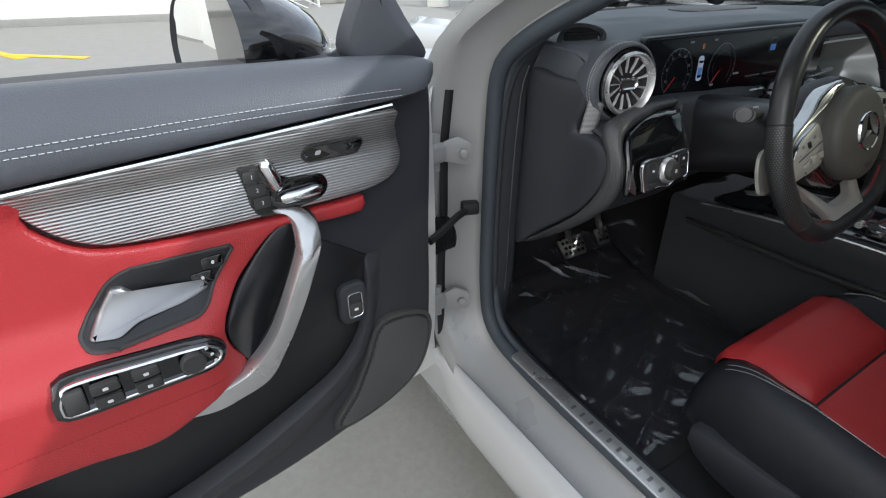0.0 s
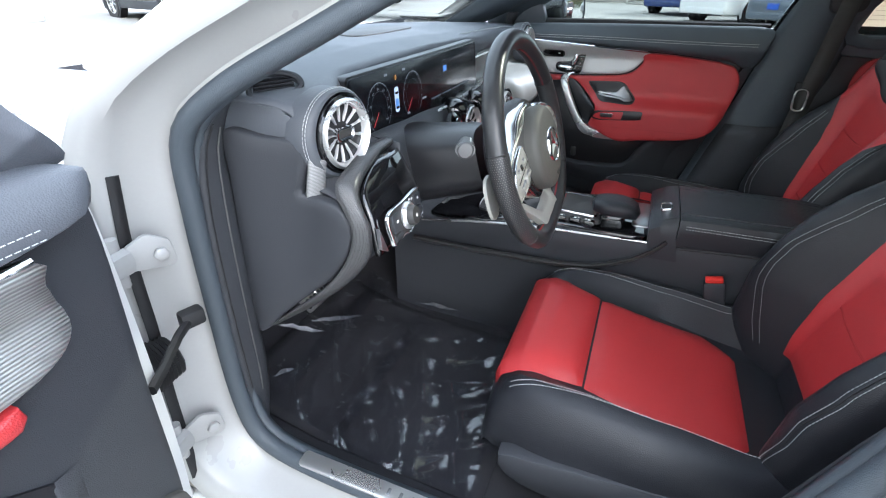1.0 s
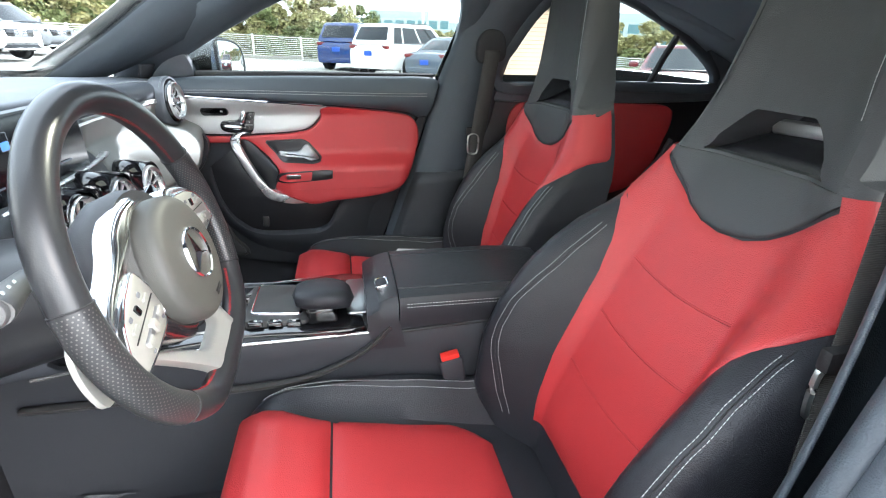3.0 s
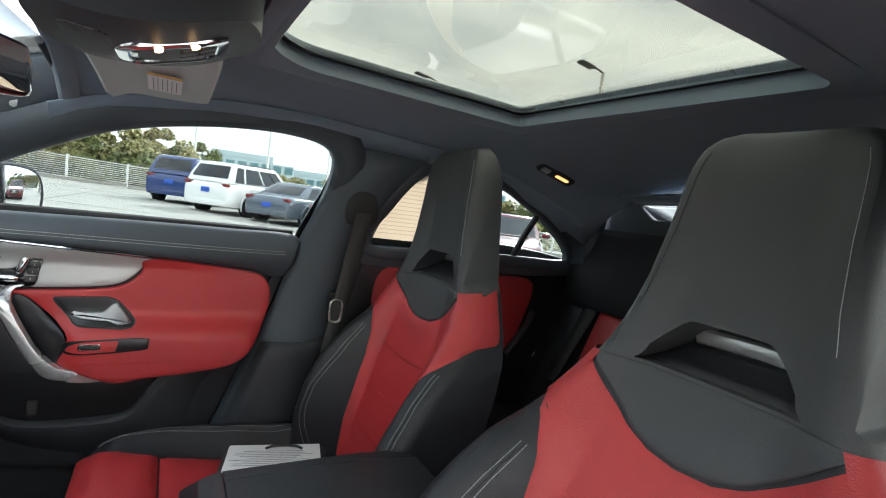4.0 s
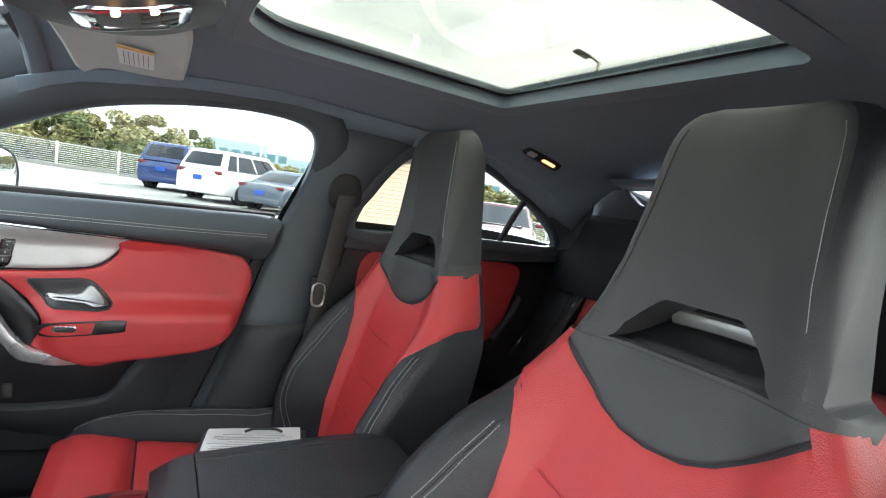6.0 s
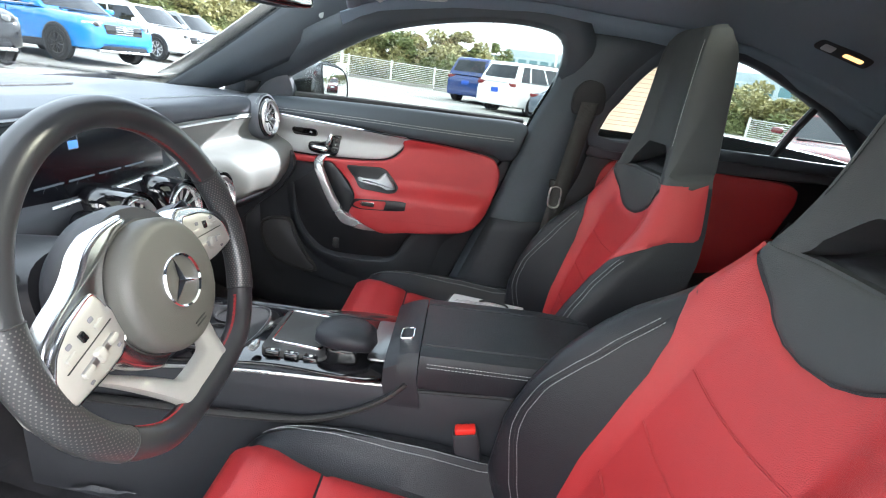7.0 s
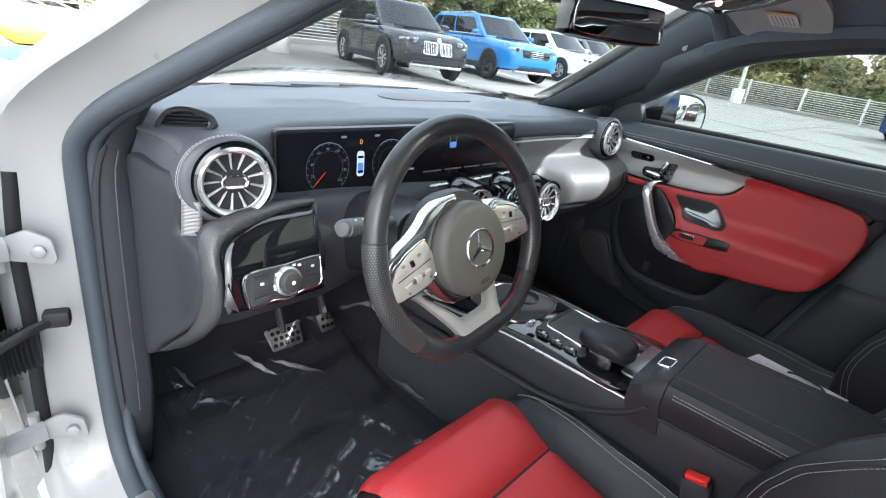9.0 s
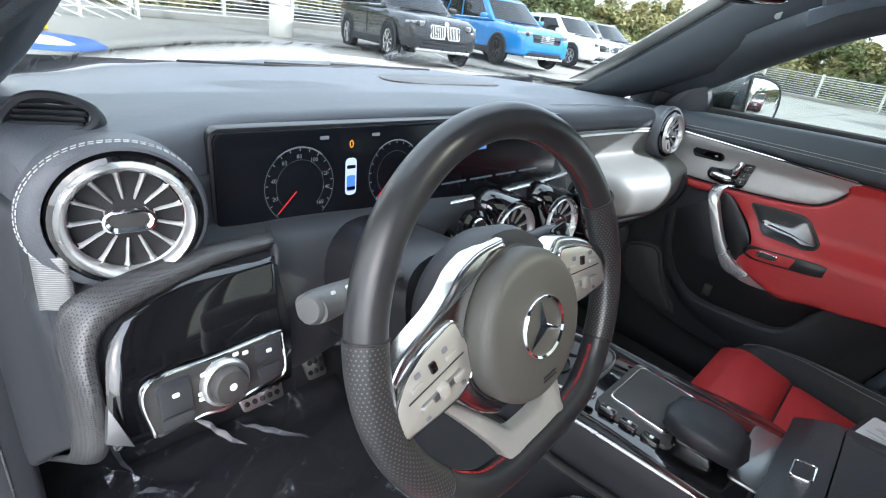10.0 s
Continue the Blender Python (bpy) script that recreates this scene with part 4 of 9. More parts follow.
    part("slot_floor", sheet([[(x, y_s + 0.0 - d, 0.919 + 0.33 * d) for x in np.linspace(-0.101, 0.101, 9)] for d in (0.0, 0.03, 0.06, 0.085)]), BLACK, seat, thick=0.004)
    part("slot_back", sheet([[(x, y_s - 0.083 + 0.05 * abs(x), z) for x in np.linspace(-0.098, 0.098, 9)] for z in (0.915, 0.935, 0.948)]), HEAD, seat, thick=0.004)
    # seams and stitching
    for s in (1, -1):
        for off in (0.0, 0.008):
            line = [back_front(s * (seat_profile(z, BOLSTER_SEAM if s > 0 else SEAM_OUT) + off), z, 0.0010) for z in np.linspace(0.41, 0.780, 60)]
            part("bolster_stitching", stitches(line, r=0.0005), THREAD, seat, "pale grey bolster stitching")
        groove = [back_front(s * (seat_profile(z, BOLSTER_SEAM if s > 0 else SEAM_OUT) + 0.004), z, 0.0002) for z in np.linspace(0.45, 0.785, 60)]
        part("bolster_seam", tube(groove, 0.0009, 6), RUBBER, seat)
        line = [back_front(s * 0.80 * seat_profile(z, BACK_W) * (1 - 0.06 * (z - 1.0) / 0.2), z, 0.0008) for z in np.linspace(0.99, 1.20, 30)]
        part("head_seam", stitches(line, step=0.005, r=0.0006), THREAD if s < 0 else BLACK, seat, "fine head restraint seam")
        line = [cushion_top(s * (0.150 + 0.055), y, 0.0012) for y in np.linspace(-0.02, -0.46, 50)]
        part("stitching", stitches(line), THREAD, seat, "pale grey cushion stitching")
        line = [cushion_top(s * (0.150 + 0.063), y, 0.0012) for y in np.linspace(-0.02, -0.46, 50)]
        part("stitching", stitches(line), THREAD, seat, "pale grey cushion stitching")
        # ribs pressed into the red panel
        for x0 in (0.060,):
            pts = [cushion_top(s * x0, y, 0.0136) for y in np.linspace(-0.20, -0.36, 14)]
            part("pressed_seam", tube(pts, 0.0008, 6, flat=0.6), RED, seat)
    # seams pressed across the red panel
    for z, half in ((0.728, 0.110), (0.634, 0.112), (0.540, 0.112)):
        pts = [back_front(x, z + 0.010 * (x / half) ** 2, 0.0056) for x in np.linspace(-half, half, 30)]
        part("back_seam", tube(pts, 0.0013, 6, flat=0.6), RED, seat)
        part("back_seam", tube([Vector(p) + Vector((0, -0.0007, 0.0030)) for p in pts], 0.0007, 5), RED, seat)
    # base: side shields and rails
    for s in (1, -1):
        sh = [(-0.02, 0.335), (-0.10, 0.345), (-0.35, 0.36), (-0.50, 0.37), (-0.53, 0.33), (-0.46, 0.275), (-0.15, 0.262), (-0.04, 0.285)]
        part("side_shield", slab(even(sh, 40, True), lambda u, v, w, s=s: (s * (0.273 + w), u, v + 0.012), 0.03, 0.008), PLASTIC, seat)
        part("rail", block((0.035, 0.46, 0.03), 0.005, (s * 0.19, -0.27, 0.245)), SATIN, seat)
    part("lower_frame", block((0.42, 0.40, 0.06), 0.015, (0, -0.27, 0.30)), PLASTIC, seat)
    part("adjuster_knob", turned([(0.001, 0.012), (0.011, 0.011), (0.013, 0.006), (0.013, 0.0)], plane_at((-0.272, -0.30, 0.327), (0, 1, 0), (0, 0, -1)), 16), SILVERDARK, seat, "small round seat adjuster")
    seat.matrix_basis = Matrix.Translation((xc, -0.25 + dy, 0.22 + dz))
    return seat


driver_seat = front_seat(-0.365, 0.0, 0.0, "black and red leather sports seat with built-in head restraint")
passenger_seat = copy_thing(driver_seat, Matrix.Translation((0.365, -0.25 - 0.058, 0.22 + 0.010)) @ Matrix.Rotation(radians(-2.6), 4, "X"))
tagged(passenger_seat, "black and red leather sports seat with papers on its cushion")

# the passenger's backrest stands a little more upright and lower
for piece in passenger_seat.children:
    if piece.name.split(".")[0] in ("backrest", "head_restraint", "head_restraint_face", "back_panel", "neck_panel", "slot_trim", "slot_floor", "slot_back", "bolster_stitching", "bolster_seam", "shoulder_panel", "head_seam", "back_seam"):
        hinge = Matrix.Translation((0, -0.55, 0.45))
        piece.matrix_basis = Matrix.Translation((-0.012, -0.037, -0.056)) @ hinge @ Matrix.Rotation(radians(-6.0), 4, "X") @ Matrix.Rotation(radians(3.0), 4, "Z") @ hinge.inverted() @ piece.matrix_basis

# ---- dashboard ----
DASH_X = [-0.735, -0.61, -0.47, -0.30, -0.12, 0.02, 0.25, 0.335, 0.47, 0.70]
DASH_UPPER = [
    [(0.52, 0.942), (0.44, 0.950), (0.36, 0.945), (0.305, 0.932), (0.284, 0.912), (0.279, 0.862)],
    [(0.66, 0.945), (0.50, 0.955), (0.39, 0.957), (0.31, 0.952), (0.272, 0.936), (0.264, 0.850)],
    [(0.78, 0.947), (0.60, 0.958), (0.46, 0.960), (0.36, 0.957), (0.325, 0.948), (0.318, 0.905)],
    [(0.86, 0.950), (0.64, 0.962), (0.47, 0.962), (0.36, 0.959), (0.325, 0.951), (0.318, 0.905)],
    [(0.91, 0.953), (0.66, 0.965), (0.47, 0.964), (0.35, 0.959), (0.322, 0.952), (0.318, 0.905)],
    [(0.92, 0.955), (0.66, 0.966), (0.47, 0.964), (0.35, 0.958), (0.320, 0.948), (0.316, 0.905)],
    [(0.89, 0.954), (0.65, 0.965), (0.46, 0.962), (0.35, 0.955), (0.312, 0.940), (0.306, 0.908)],
    [(0.86, 0.953), (0.63, 0.963), (0.45, 0.961), (0.345, 0.954), (0.308, 0.939), (0.303, 0.908)],
    [(0.79, 0.950), (0.58, 0.960), (0.43, 0.958), (0.33, 0.952), (0.300, 0.938), (0.295, 0.908)],
    [(0.56, 0.945), (0.46, 0.950), (0.37, 0.947), (0.30, 0.938), (0.275, 0.926), (0.265, 0.905)]]
DASH_LOWER = [
    [(0.272, 0.902), (0.292, 0.862), (0.298, 0.838), (0.290, 0.812), (0.240, 0.800), (0.220, 0.735), (0.28, 0.66), (0.36, 0.60)],
    [(0.268, 0.905), (0.268, 0.858), (0.262, 0.846), (0.248, 0.838), (0.206, 0.79), (0.196, 0.72), (0.26, 0.655), (0.36, 0.60)],
    [(0.318, 0.905), (0.312, 0.850), (0.278, 0.842), (0.250, 0.830), (0.228, 0.78), (0.225, 0.71), (0.27, 0.65), (0.38, 0.60)],
    [(0.318, 0.905), (0.312, 0.845), (0.285, 0.835), (0.255, 0.815), (0.250, 0.77), (0.262, 0.71), (0.30, 0.65), (0.42, 0.60)],
    [(0.318, 0.905), (0.312, 0.842), (0.295, 0.832), (0.278, 0.812), (0.272, 0.76), (0.290, 0.70), (0.33, 0.64), (0.45, 0.58)],
    [(0.316, 0.905), (0.312, 0.842), (0.296, 0.832), (0.280, 0.812), (0.272, 0.76), (0.285, 0.70), (0.33, 0.64), (0.45, 0.58)],
    [(0.306, 0.908), (0.318, 0.862), (0.308, 0.838), (0.290, 0.815), (0.278, 0.775), (0.270, 0.715), (0.30, 0.665), (0.42, 0.62)],
    [(0.304, 0.908), (0.316, 0.862), (0.303, 0.838), (0.238, 0.820), (0.208, 0.782), (0.222, 0.725), (0.30, 0.665), (0.42, 0.62)],
    [(0.295, 0.908), (0.310, 0.860), (0.295, 0.836), (0.222, 0.818), (0.190, 0.778), (0.210, 0.722), (0.29, 0.670), (0.42, 0.63)],
    [(0.265, 0.905), (0.278, 0.858), (0.272, 0.832), (0.232, 0.808), (0.225, 0.775), (0.240, 0.725), (0.30, 0.670), (0.42, 0.63)]]


def turned_in(x, y):
    """The driver's end of the dash draws in towards its rear edge."""
    if x > -0.60:
        return x
    draw = 0.036 * float(smooth01((0.40 - y) / 0.12))
    return -0.60 + (x + 0.60) * (0.115 - draw) / 0.115


def dash_sheet(table, nx, nv, start=-0.735):
    t = np.array(table)
    xs = np.linspace(start, DASH_X[-1], nx)
    rows = []
    for x in xs:
        j = int(np.clip(np.searchsorted(DASH_X, x) - 1, 0, len(DASH_X) - 2))
        f = float(smooth01((x - DASH_X[j]) / (DASH_X[j + 1] - DASH_X[j])))
        sec = t[j] * (1 - f) + t[j + 1] * f
        rows.append([(turned_in(x, y), y, z) for y, z in spline(sec, nv)])
    return rows


dash = thing("dashboard", (0, 0.35, 0.60), "black dashboard with soft padded top and round silver vents", "dashboard")
part("top_pad", sheet(dash_sheet(DASH_UPPER, 60, 22, -0.712)), SOFT, dash, "soft black padded top", thick=0.004)
lower = dash_sheet(DASH_LOWER, 90, 28, -0.700)
split = next(i for i, row in enumerate(lower) if row[0][0] > 0.16)
part("lower_panel", sheet(lower[:split + 1]), PLASTIC, dash, "black lower dashboard panel", thick=0.004)
part("passenger_face", sheet([row[:20] for row in lower[split:]]), DASHFACE, dash, "grey satin face before the passenger", thick=0.004)
part("passenger_underside", sheet([row[19:] for row in lower[split:]]), PLASTIC, dash, thick=0.004)
part("lower_strip", tube([np.array(row[19]) + np.array([0, -0.002, 0]) for row in lower if 0.31 < row[0][0] < 0.66], 0.0022, 6), SILVER, dash, "thin silver line under the passenger face")
end = [(0.385, 0.902), (0.330, 0.896), (0.274, 0.888), (0.269, 0.874), (0.276, 0.845), (0.286, 0.814), (0.262, 0.808), (0.232, 0.803), (0.212, 0.785), (0.207, 0.757), (0.222, 0.715), (0.262, 0.665), (0.335, 0.603), (0.383, 0.556), (0.396, 0.575), (0.394, 0.70), (0.388, 0.83)]


def cap_place(s):
    return lambda u, v, w: (s * (0.714 - 0.028 * float(smooth01((0.39 - u) / 0.12)) + w), u, v)


def ringed_cap(s):
    """The end cover turns in towards its rear edge."""
    o = ccw(even(end, 100, True))
    rows = [[cap_place(s)(u, v, w) for u, v in inset(o, d)] for w, d in ((-0.03, 0.0), (-0.006, 0.0), (-0.002, 0.0015), (0.0, 0.005))]
    q = inset(o, 0.005)
    c = np.array((0.32, 0.76))
    for k in (0.85, 0.7, 0.55, 0.4, 0.25, 0.1):
        rows.append([cap_place(s)(u, v, 0.002) for u, v in c + (q - c) * k])
    return sheet(rows, close_u=True, caps=True)


for s in (-1, 1):
    part("end_cap", ringed_cap(s), PLASTIC, dash, "black dashboard end cover")
part("pad_end", slab([(0.279, 0.880), (0.284, 0.912), (0.305, 0.932), (0.36, 0.944), (0.44, 0.949), (0.44, 0.890)], lambda u, v, w: (turned_in(-0.7115, u) - w, u, v), 0.004, 0.0012), SOFT, dash)
# bright line across the passenger's side
line = [r for r in dash_sheet(DASH_LOWER, 90, 40)]
bright = [np.array(row[1]) + np.array([0, -0.003, 0]) for row in line if row[1][0] > 0.135]
part("trim_strip", tube(bright, 0.0032, 6), SILVER, dash, "thin bright trim strip")
# padded seam across the top on both sides
seam = [np.array(row[13]) + np.array([0, -0.001, 0.0008]) for row in dash_sheet(DASH_UPPER, 120, 22) if row[0][0] > 0.15]
for lo, hi in ((0.15, 1),):
    ln = [p for p in seam if lo < p[0] < hi]
    part("stitching", stitches(ln), THREAD, dash, "pale twin stitching along the pad")
    part("stitching", stitches(ln, (0, 0.007, 0.0006)), THREAD, dash, "pale twin stitching along the pad")


def round_vent(at, r, facing, parent_name="air_vent", spokes=13):
    """A turbine vent: chrome rings, dark throat, radial blades and an oval boss."""
    f = Vector(facing).normalized()
    u = f.cross(Vector((0, 0, 1))).normalized() * -1
    v = f.cross(u)
    if v.z < 0:
        v = -v
        u = -u
    place = lambda a, b, c: tuple(Vector(at) + u * a + v * b + f * c)
    vent = thing(parent_name, at, "round turbine air vent with chrome rings and blades", "air vent", "dashboard vents")
    part("housing", turned([(r * 1.17, -0.03), (r * 1.17, -0.004), (r * 1.13, 0.004), (r * 1.05, 0.006), (r * 1.02, -0.03)], place, 40, True), PIANO, vent, "gloss black outer ring")
    part("ring", turned([(r * 1.05, -0.012), (r * 1.05, 0.008), (r * 0.985, 0.0125), (r * 0.90, 0.009), (r * 0.86, -0.002), (r * 0.86, -0.012)], place, 44, True), SILVER, vent, "satin silver ring")
    part("inner_ring", turned([(r * 0.875, -0.010), (r * 0.875, 0.0005), (r * 0.845, 0.0005), (r * 0.835, -0.010)], place, 40, True), CHROME, vent, "thin chrome ring")
    part("throat", turned([(r * 0.86, -0.005), (r * 0.84, -0.034), (r * 0.30, -0.036), (0.001, -0.036)], place, 32), RUBBER, vent, thick=0.0)
    for i in range(spokes):
        a = 2 * math.pi * (i + 0.5) / spokes
        d, n = (math.cos(a), math.sin(a)), (-math.sin(a), math.cos(a))
        bm = bmesh.new()
        pts = []
        for rr, wd, h in ((0.36, 0.012, -0.004), (0.64, 0.016, -0.001), (0.78, 0.024, 0.0), (0.87, 0.050, 0.0)):
            pts.append([bm.verts.new(place(r * (rr * d[0] + q * wd * n[0]), r * (rr * d[1] + q * wd * n[1]), h + e)) for q, e in ((-1, -0.003), (0, 0.001), (1, -0.003))])
        for j in (0, 1, 2):
            for k in (0, 1):
                bm.faces.new((pts[j][k], pts[j][k + 1], pts[j + 1][k + 1], pts[j + 1][k]))
        part("blade", bm, BLADE, vent, thick=0.001)
    oval = rounded(r * 0.84, r * 0.42, r * 0.20, 8)
    part("boss", slab(oval, lambda a, b, c: place(a, b, c + 0.006), 0.02, 0.0025, hole=rounded(r * 0.60, r * 0.22, r * 0.11, 8)), CHROME, vent, "oval chrome boss")
    part("boss_face", slab(rounded(r * 0.62, r * 0.24, r * 0.12, 8), lambda a, b, c: place(a, b, c + 0.003), 0.012, 0.001), SATIN, vent)
    return vent


round_vent((-0.617, 0.248, 0.888), 0.049, (-0.14, -1, 0.02))
for s, at, face in ((-1, (-0.617, 0.248, 0.888), (-0.14, -1, 0.02)), (1, (0.600, 0.262, 0.895), (-0.10, -1, 0.08))):
    f_ = Vector(face).normalized()
    u_ = Vector((0, 0, 1)).cross(f_).normalized()
    cw = plane_at(at, u_, f_.cross(u_))
    rows = []
    reach = lambda a: 0.0645 + 0.0095 * max(0.0, s * math.cos(a)) ** 1.5
    turn_ = np.linspace(0, 2 * math.pi, 56, endpoint=False)
    for f, c in ((None, -0.006), (0.0, 0.0005), (0.45, 0.0), (0.80, -0.004), (1.0, -0.010), (1.05, -0.020), (1.06, -0.040)):
        rows.append([cw((0.0580 if f is None else 0.0585 + (reach(a) - 0.0585) * f) * math.cos(a), (0.0580 if f is None else 0.0585 + (reach(a) - 0.0585) * f) * math.sin(a), c) for a in turn_])
    part("vent_cowl", sheet(rows, close_u=True), SOFT, dash, "padded leather edge round the side vent")
    for k in (0.90, 1.0):
        sweep_ = [a for a in np.linspace(radians(35), radians(200), 60)] if s < 0 else [a for a in np.linspace(radians(-20), radians(145), 60)]
        part("stitching", stitches([cw((0.0585 + (reach(a) - 0.0585) * k + 0.0006) * math.cos(a), (0.0585 + (reach(a) - 0.0585) * k + 0.0006) * math.sin(a), -0.0058 if k < 1 else -0.0092) for a in sweep_], r=0.0005), THREAD, dash, "pale stitching round the vent edge")
round_vent((0.600, 0.262, 0.895), 0.047, (-0.10, -1, 0.08))
CENTRE_VENTS = ((-0.052, 0.243, 0.764), (0.095, 0.240, 0.756), (0.243, 0.236, 0.745))
for at in CENTRE_VENTS:
    round_vent(at, 0.0495, (-0.03, -1, 0.10), spokes=11)
    # gloss fairing, drawn out to a point above the outer side
    rows = []
    for k, (yy, grow) in enumerate(((-0.004, 0.0), (-0.006, 0.25), (0.004, 0.7), (0.022, 1.0), (0.040, 1.05))):
        row = []
        for a in np.linspace(radians(-70), radians(215), 60):
            far = 0.006 + 0.030 * math.exp(-((math.degrees(a) - 134) / 26) ** 2)
            row.append((at[0] + (0.0585 + far * grow) * math.cos(a), at[1] + yy, at[2] + (0.0585 + far * grow) * math.sin(a)))
        rows.append(row)
    part("vent_hood", sheet(rows), PIANO, dash, "gloss black hood round a centre vent", thick=0.002)
part("centre_panel", sheet([[(x, y + 0.012 * (x / 0.25) ** 2, z - 0.02 * max(0.0, x)) for x in np.linspace(-0.228, 0.305, 30)] for y, z in spline([(0.300, 0.823), (0.284, 0.812), (0.268, 0.797), (0.256, 0.775), (0.252, 0.750), (0.262, 0.720)], 14)]), PANELSILVER, dash, "bright silver panel round the centre vents", thick=0.004)
corner = spline([(0.292, 0.820), (0.274, 0.806), (0.258, 0.785), (0.250, 0.760), (0.262, 0.715)], 12)
part("panel_corner", sheet([[(-0.237 + 0.085 * f * g, y - 0.006 * f, z - 0.002) for f in np.linspace(0, 1, 5)] for (y, z), g in zip(corner, np.linspace(0, 1, 12) ** 0.8)]), PIANO, dash, "gloss black corner piece", thick=0.003)
starter = thing("start_button", (-0.150, 0.235, 0.790), "round black start button in a chrome ring", "button")
sb = plane_at((-0.150, 0.240, 0.786), (1, 0, 0), (0, 0.25, 1))
part("ring", turned([(0.0215, -0.008), (0.0215, 0.004), (0.0195, 0.006), (0.0175, 0.003), (0.0175, -0.008)], sb, 28, True), CHROME, starter, "chrome ring")
part("face", turned([(0.0176, -0.006), (0.0172, 0.003), (0.001, 0.0036)], sb, 24), SATIN, starter)
part("surround", turned([(0.031, -0.012), (0.029, -0.002), (0.0215, 0.0015), (0.0212, -0.012)], lambda a, b, c: sb(a - 0.004 * (a < 0), b + 0.004 * (b > 0), c), 28, True), PIANO, starter, "gloss black surround")
# instrument and media display: one long black glass panel
disp = thing("display_screen", (-0.2, 0.30, 0.82), "wide black glass instrument and media display, dimly lit", "screen")
DX0, DX1, DZ0, DZ1, DY = -0.527, 0.115, 0.826, 0.946, 0.288
dp = plane_at(((DX0 + DX1) / 2, DY, (DZ0 + DZ1) / 2), (1, 0, 0), (0, 0.05, 1))
part("glass", slab(rounded(DX1 - DX0, DZ1 - DZ0, 0.010), dp, 0.022, 0.003), SCREEN, disp, "black glass")
part("bezel", slab(rounded(DX1 - DX0 + 0.008, DZ1 - DZ0 + 0.008, 0.013), lambda a, b, c: dp(a, b, c - 0.003), 0.022, 0.003), DEEP, disp)


def on_display(x, z, lift=0.0012):
    return lambda a, b, c: dp(a + x - (DX0 + DX1) / 2, b + z - (DZ0 + DZ1) / 2, c + lift)


def arc(place, r0, r1, a0, a1, n=40):
    rows = [[place(r * math.cos(radians(a)), r * math.sin(radians(a)), 0) for a in np.linspace(a0, a1, n)] for r in (r0, r1)]
    return sheet(rows)


def words(text, size, place, mat, name, parent, label=""):
    """Flat lettering in the built-in font, as a mesh in a plane."""
    cu = bpy.data.curves.new(name, "FONT")
    cu.body, cu.size, cu.align_x, cu.align_y = text, size, "CENTER", "CENTER"
    cu.resolution_u = 2
    tmp = bpy.data.objects.new("tmp", cu)
    me = bpy.data.meshes.new_from_object(tmp)
    bpy.data.objects.remove(tmp)
    bm = bmesh.new()
    bm.from_mesh(me)
    bpy.data.meshes.remove(me)
    for v in bm.verts:
        v.co = Vector(place(v.co.x, v.co.y, 0))
    return part(name, bm, mat, parent, label, smooth=False)


for cx, labels in ((-0.432, (("20", 200), ("40", 165), ("60", 125), ("80", 92), ("100", 58), ("120", 20), ("140", -8), ("160", -42))), (-0.290, ())):
    pl = on_display(cx, 0.882)
    part("dial_ring", arc(pl, 0.0435, 0.0445, -50, 230), DIM_GLOW, disp)
    part("dial_ring", arc(pl, 0.030, 0.0305, -50, 230), DIM_GLOW, disp)
    part("dial_highlight", arc(pl, 0.0435, 0.0452, 50, 130), LETTER_GLOW, disp)
    for k in range(17):
        a = radians(225 - k * 270 / 16)
        part("tick", sheet([[pl(rr * math.cos(a + e), rr * math.sin(a + e), 0) for rr in (0.040, 0.0432)] for e in (-0.012, 0.012)]), LETTER_GLOW, disp)
    for tx, a in labels:
        words(tx, 0.0068, (lambda q: lambda x, y, z: q(x, y, z))(on_display(cx + 0.034 * math.cos(radians(a)), 0.882 + 0.034 * math.sin(radians(a)))), LETTER_GLOW, "dial_figure", disp)
    a = radians(225)
    part("needle", sheet([[pl(rr * math.cos(a) + e * math.sin(a), rr * math.sin(a) - e * math.cos(a), 0.0004) for rr in (0.008, 0.040)] for e in (-0.0008, 0.0008)]), RED_GLOW, disp, "red pointer")
words("0", 0.014, on_display(-0.362, 0.925), AMBER_GLOW, "speed_figure", disp, "amber speed reading")
body_icon = [(u, v * (1.0 if v > 0 else 0.98)) for u, v in rounded(0.0165, 0.047, 0.006)]
part("car_symbol", slab(body_icon, on_display(-0.362, 0.885), 0.0005, 0.0002), glow("display_pale", (0.72, 0.80, 0.95), 0.30), disp, "small pale car symbol")
part("car_symbol", slab(rounded(0.0125, 0.020, 0.003), on_display(-0.362, 0.877, 0.0016), 0.0004, 0.0001), BLUE_GLOW, disp, "blue roof of the car symbol")
for dz in (0.0125, -0.0145):
    part("car_symbol", slab(rounded(0.0125, 0.0045, 0.0015), on_display(-0.362, 0.885 + dz, 0.0017), 0.0004, 0.0001), SCREEN, disp)
part("media_tile", slab(rounded(0.021, 0.026, 0.002), on_display(-0.112, 0.914), 0.0004, 0.0001, hole=rounded(0.0195, 0.0245, 0.002)), LETTER_GLOW, disp)
part("media_tile", slab(rounded(0.019, 0.012, 0.002), on_display(-0.112, 0.908), 0.0004, 0.0001), BLUE_GLOW, disp, "blue lit media tile")
for k in range(4):
    part("menu_line", slab(rounded(0.055, 0.003, 0.001), on_display(-0.17 + 0.065 * k, 0.855), 0.0004, 0.0001), DIM_GLOW, disp)
    part("menu_arc", arc(on_display(-0.17 + 0.065 * k, 0.842), 0.014, 0.0147, 20, 160, 16), DIM_GLOW, disp)
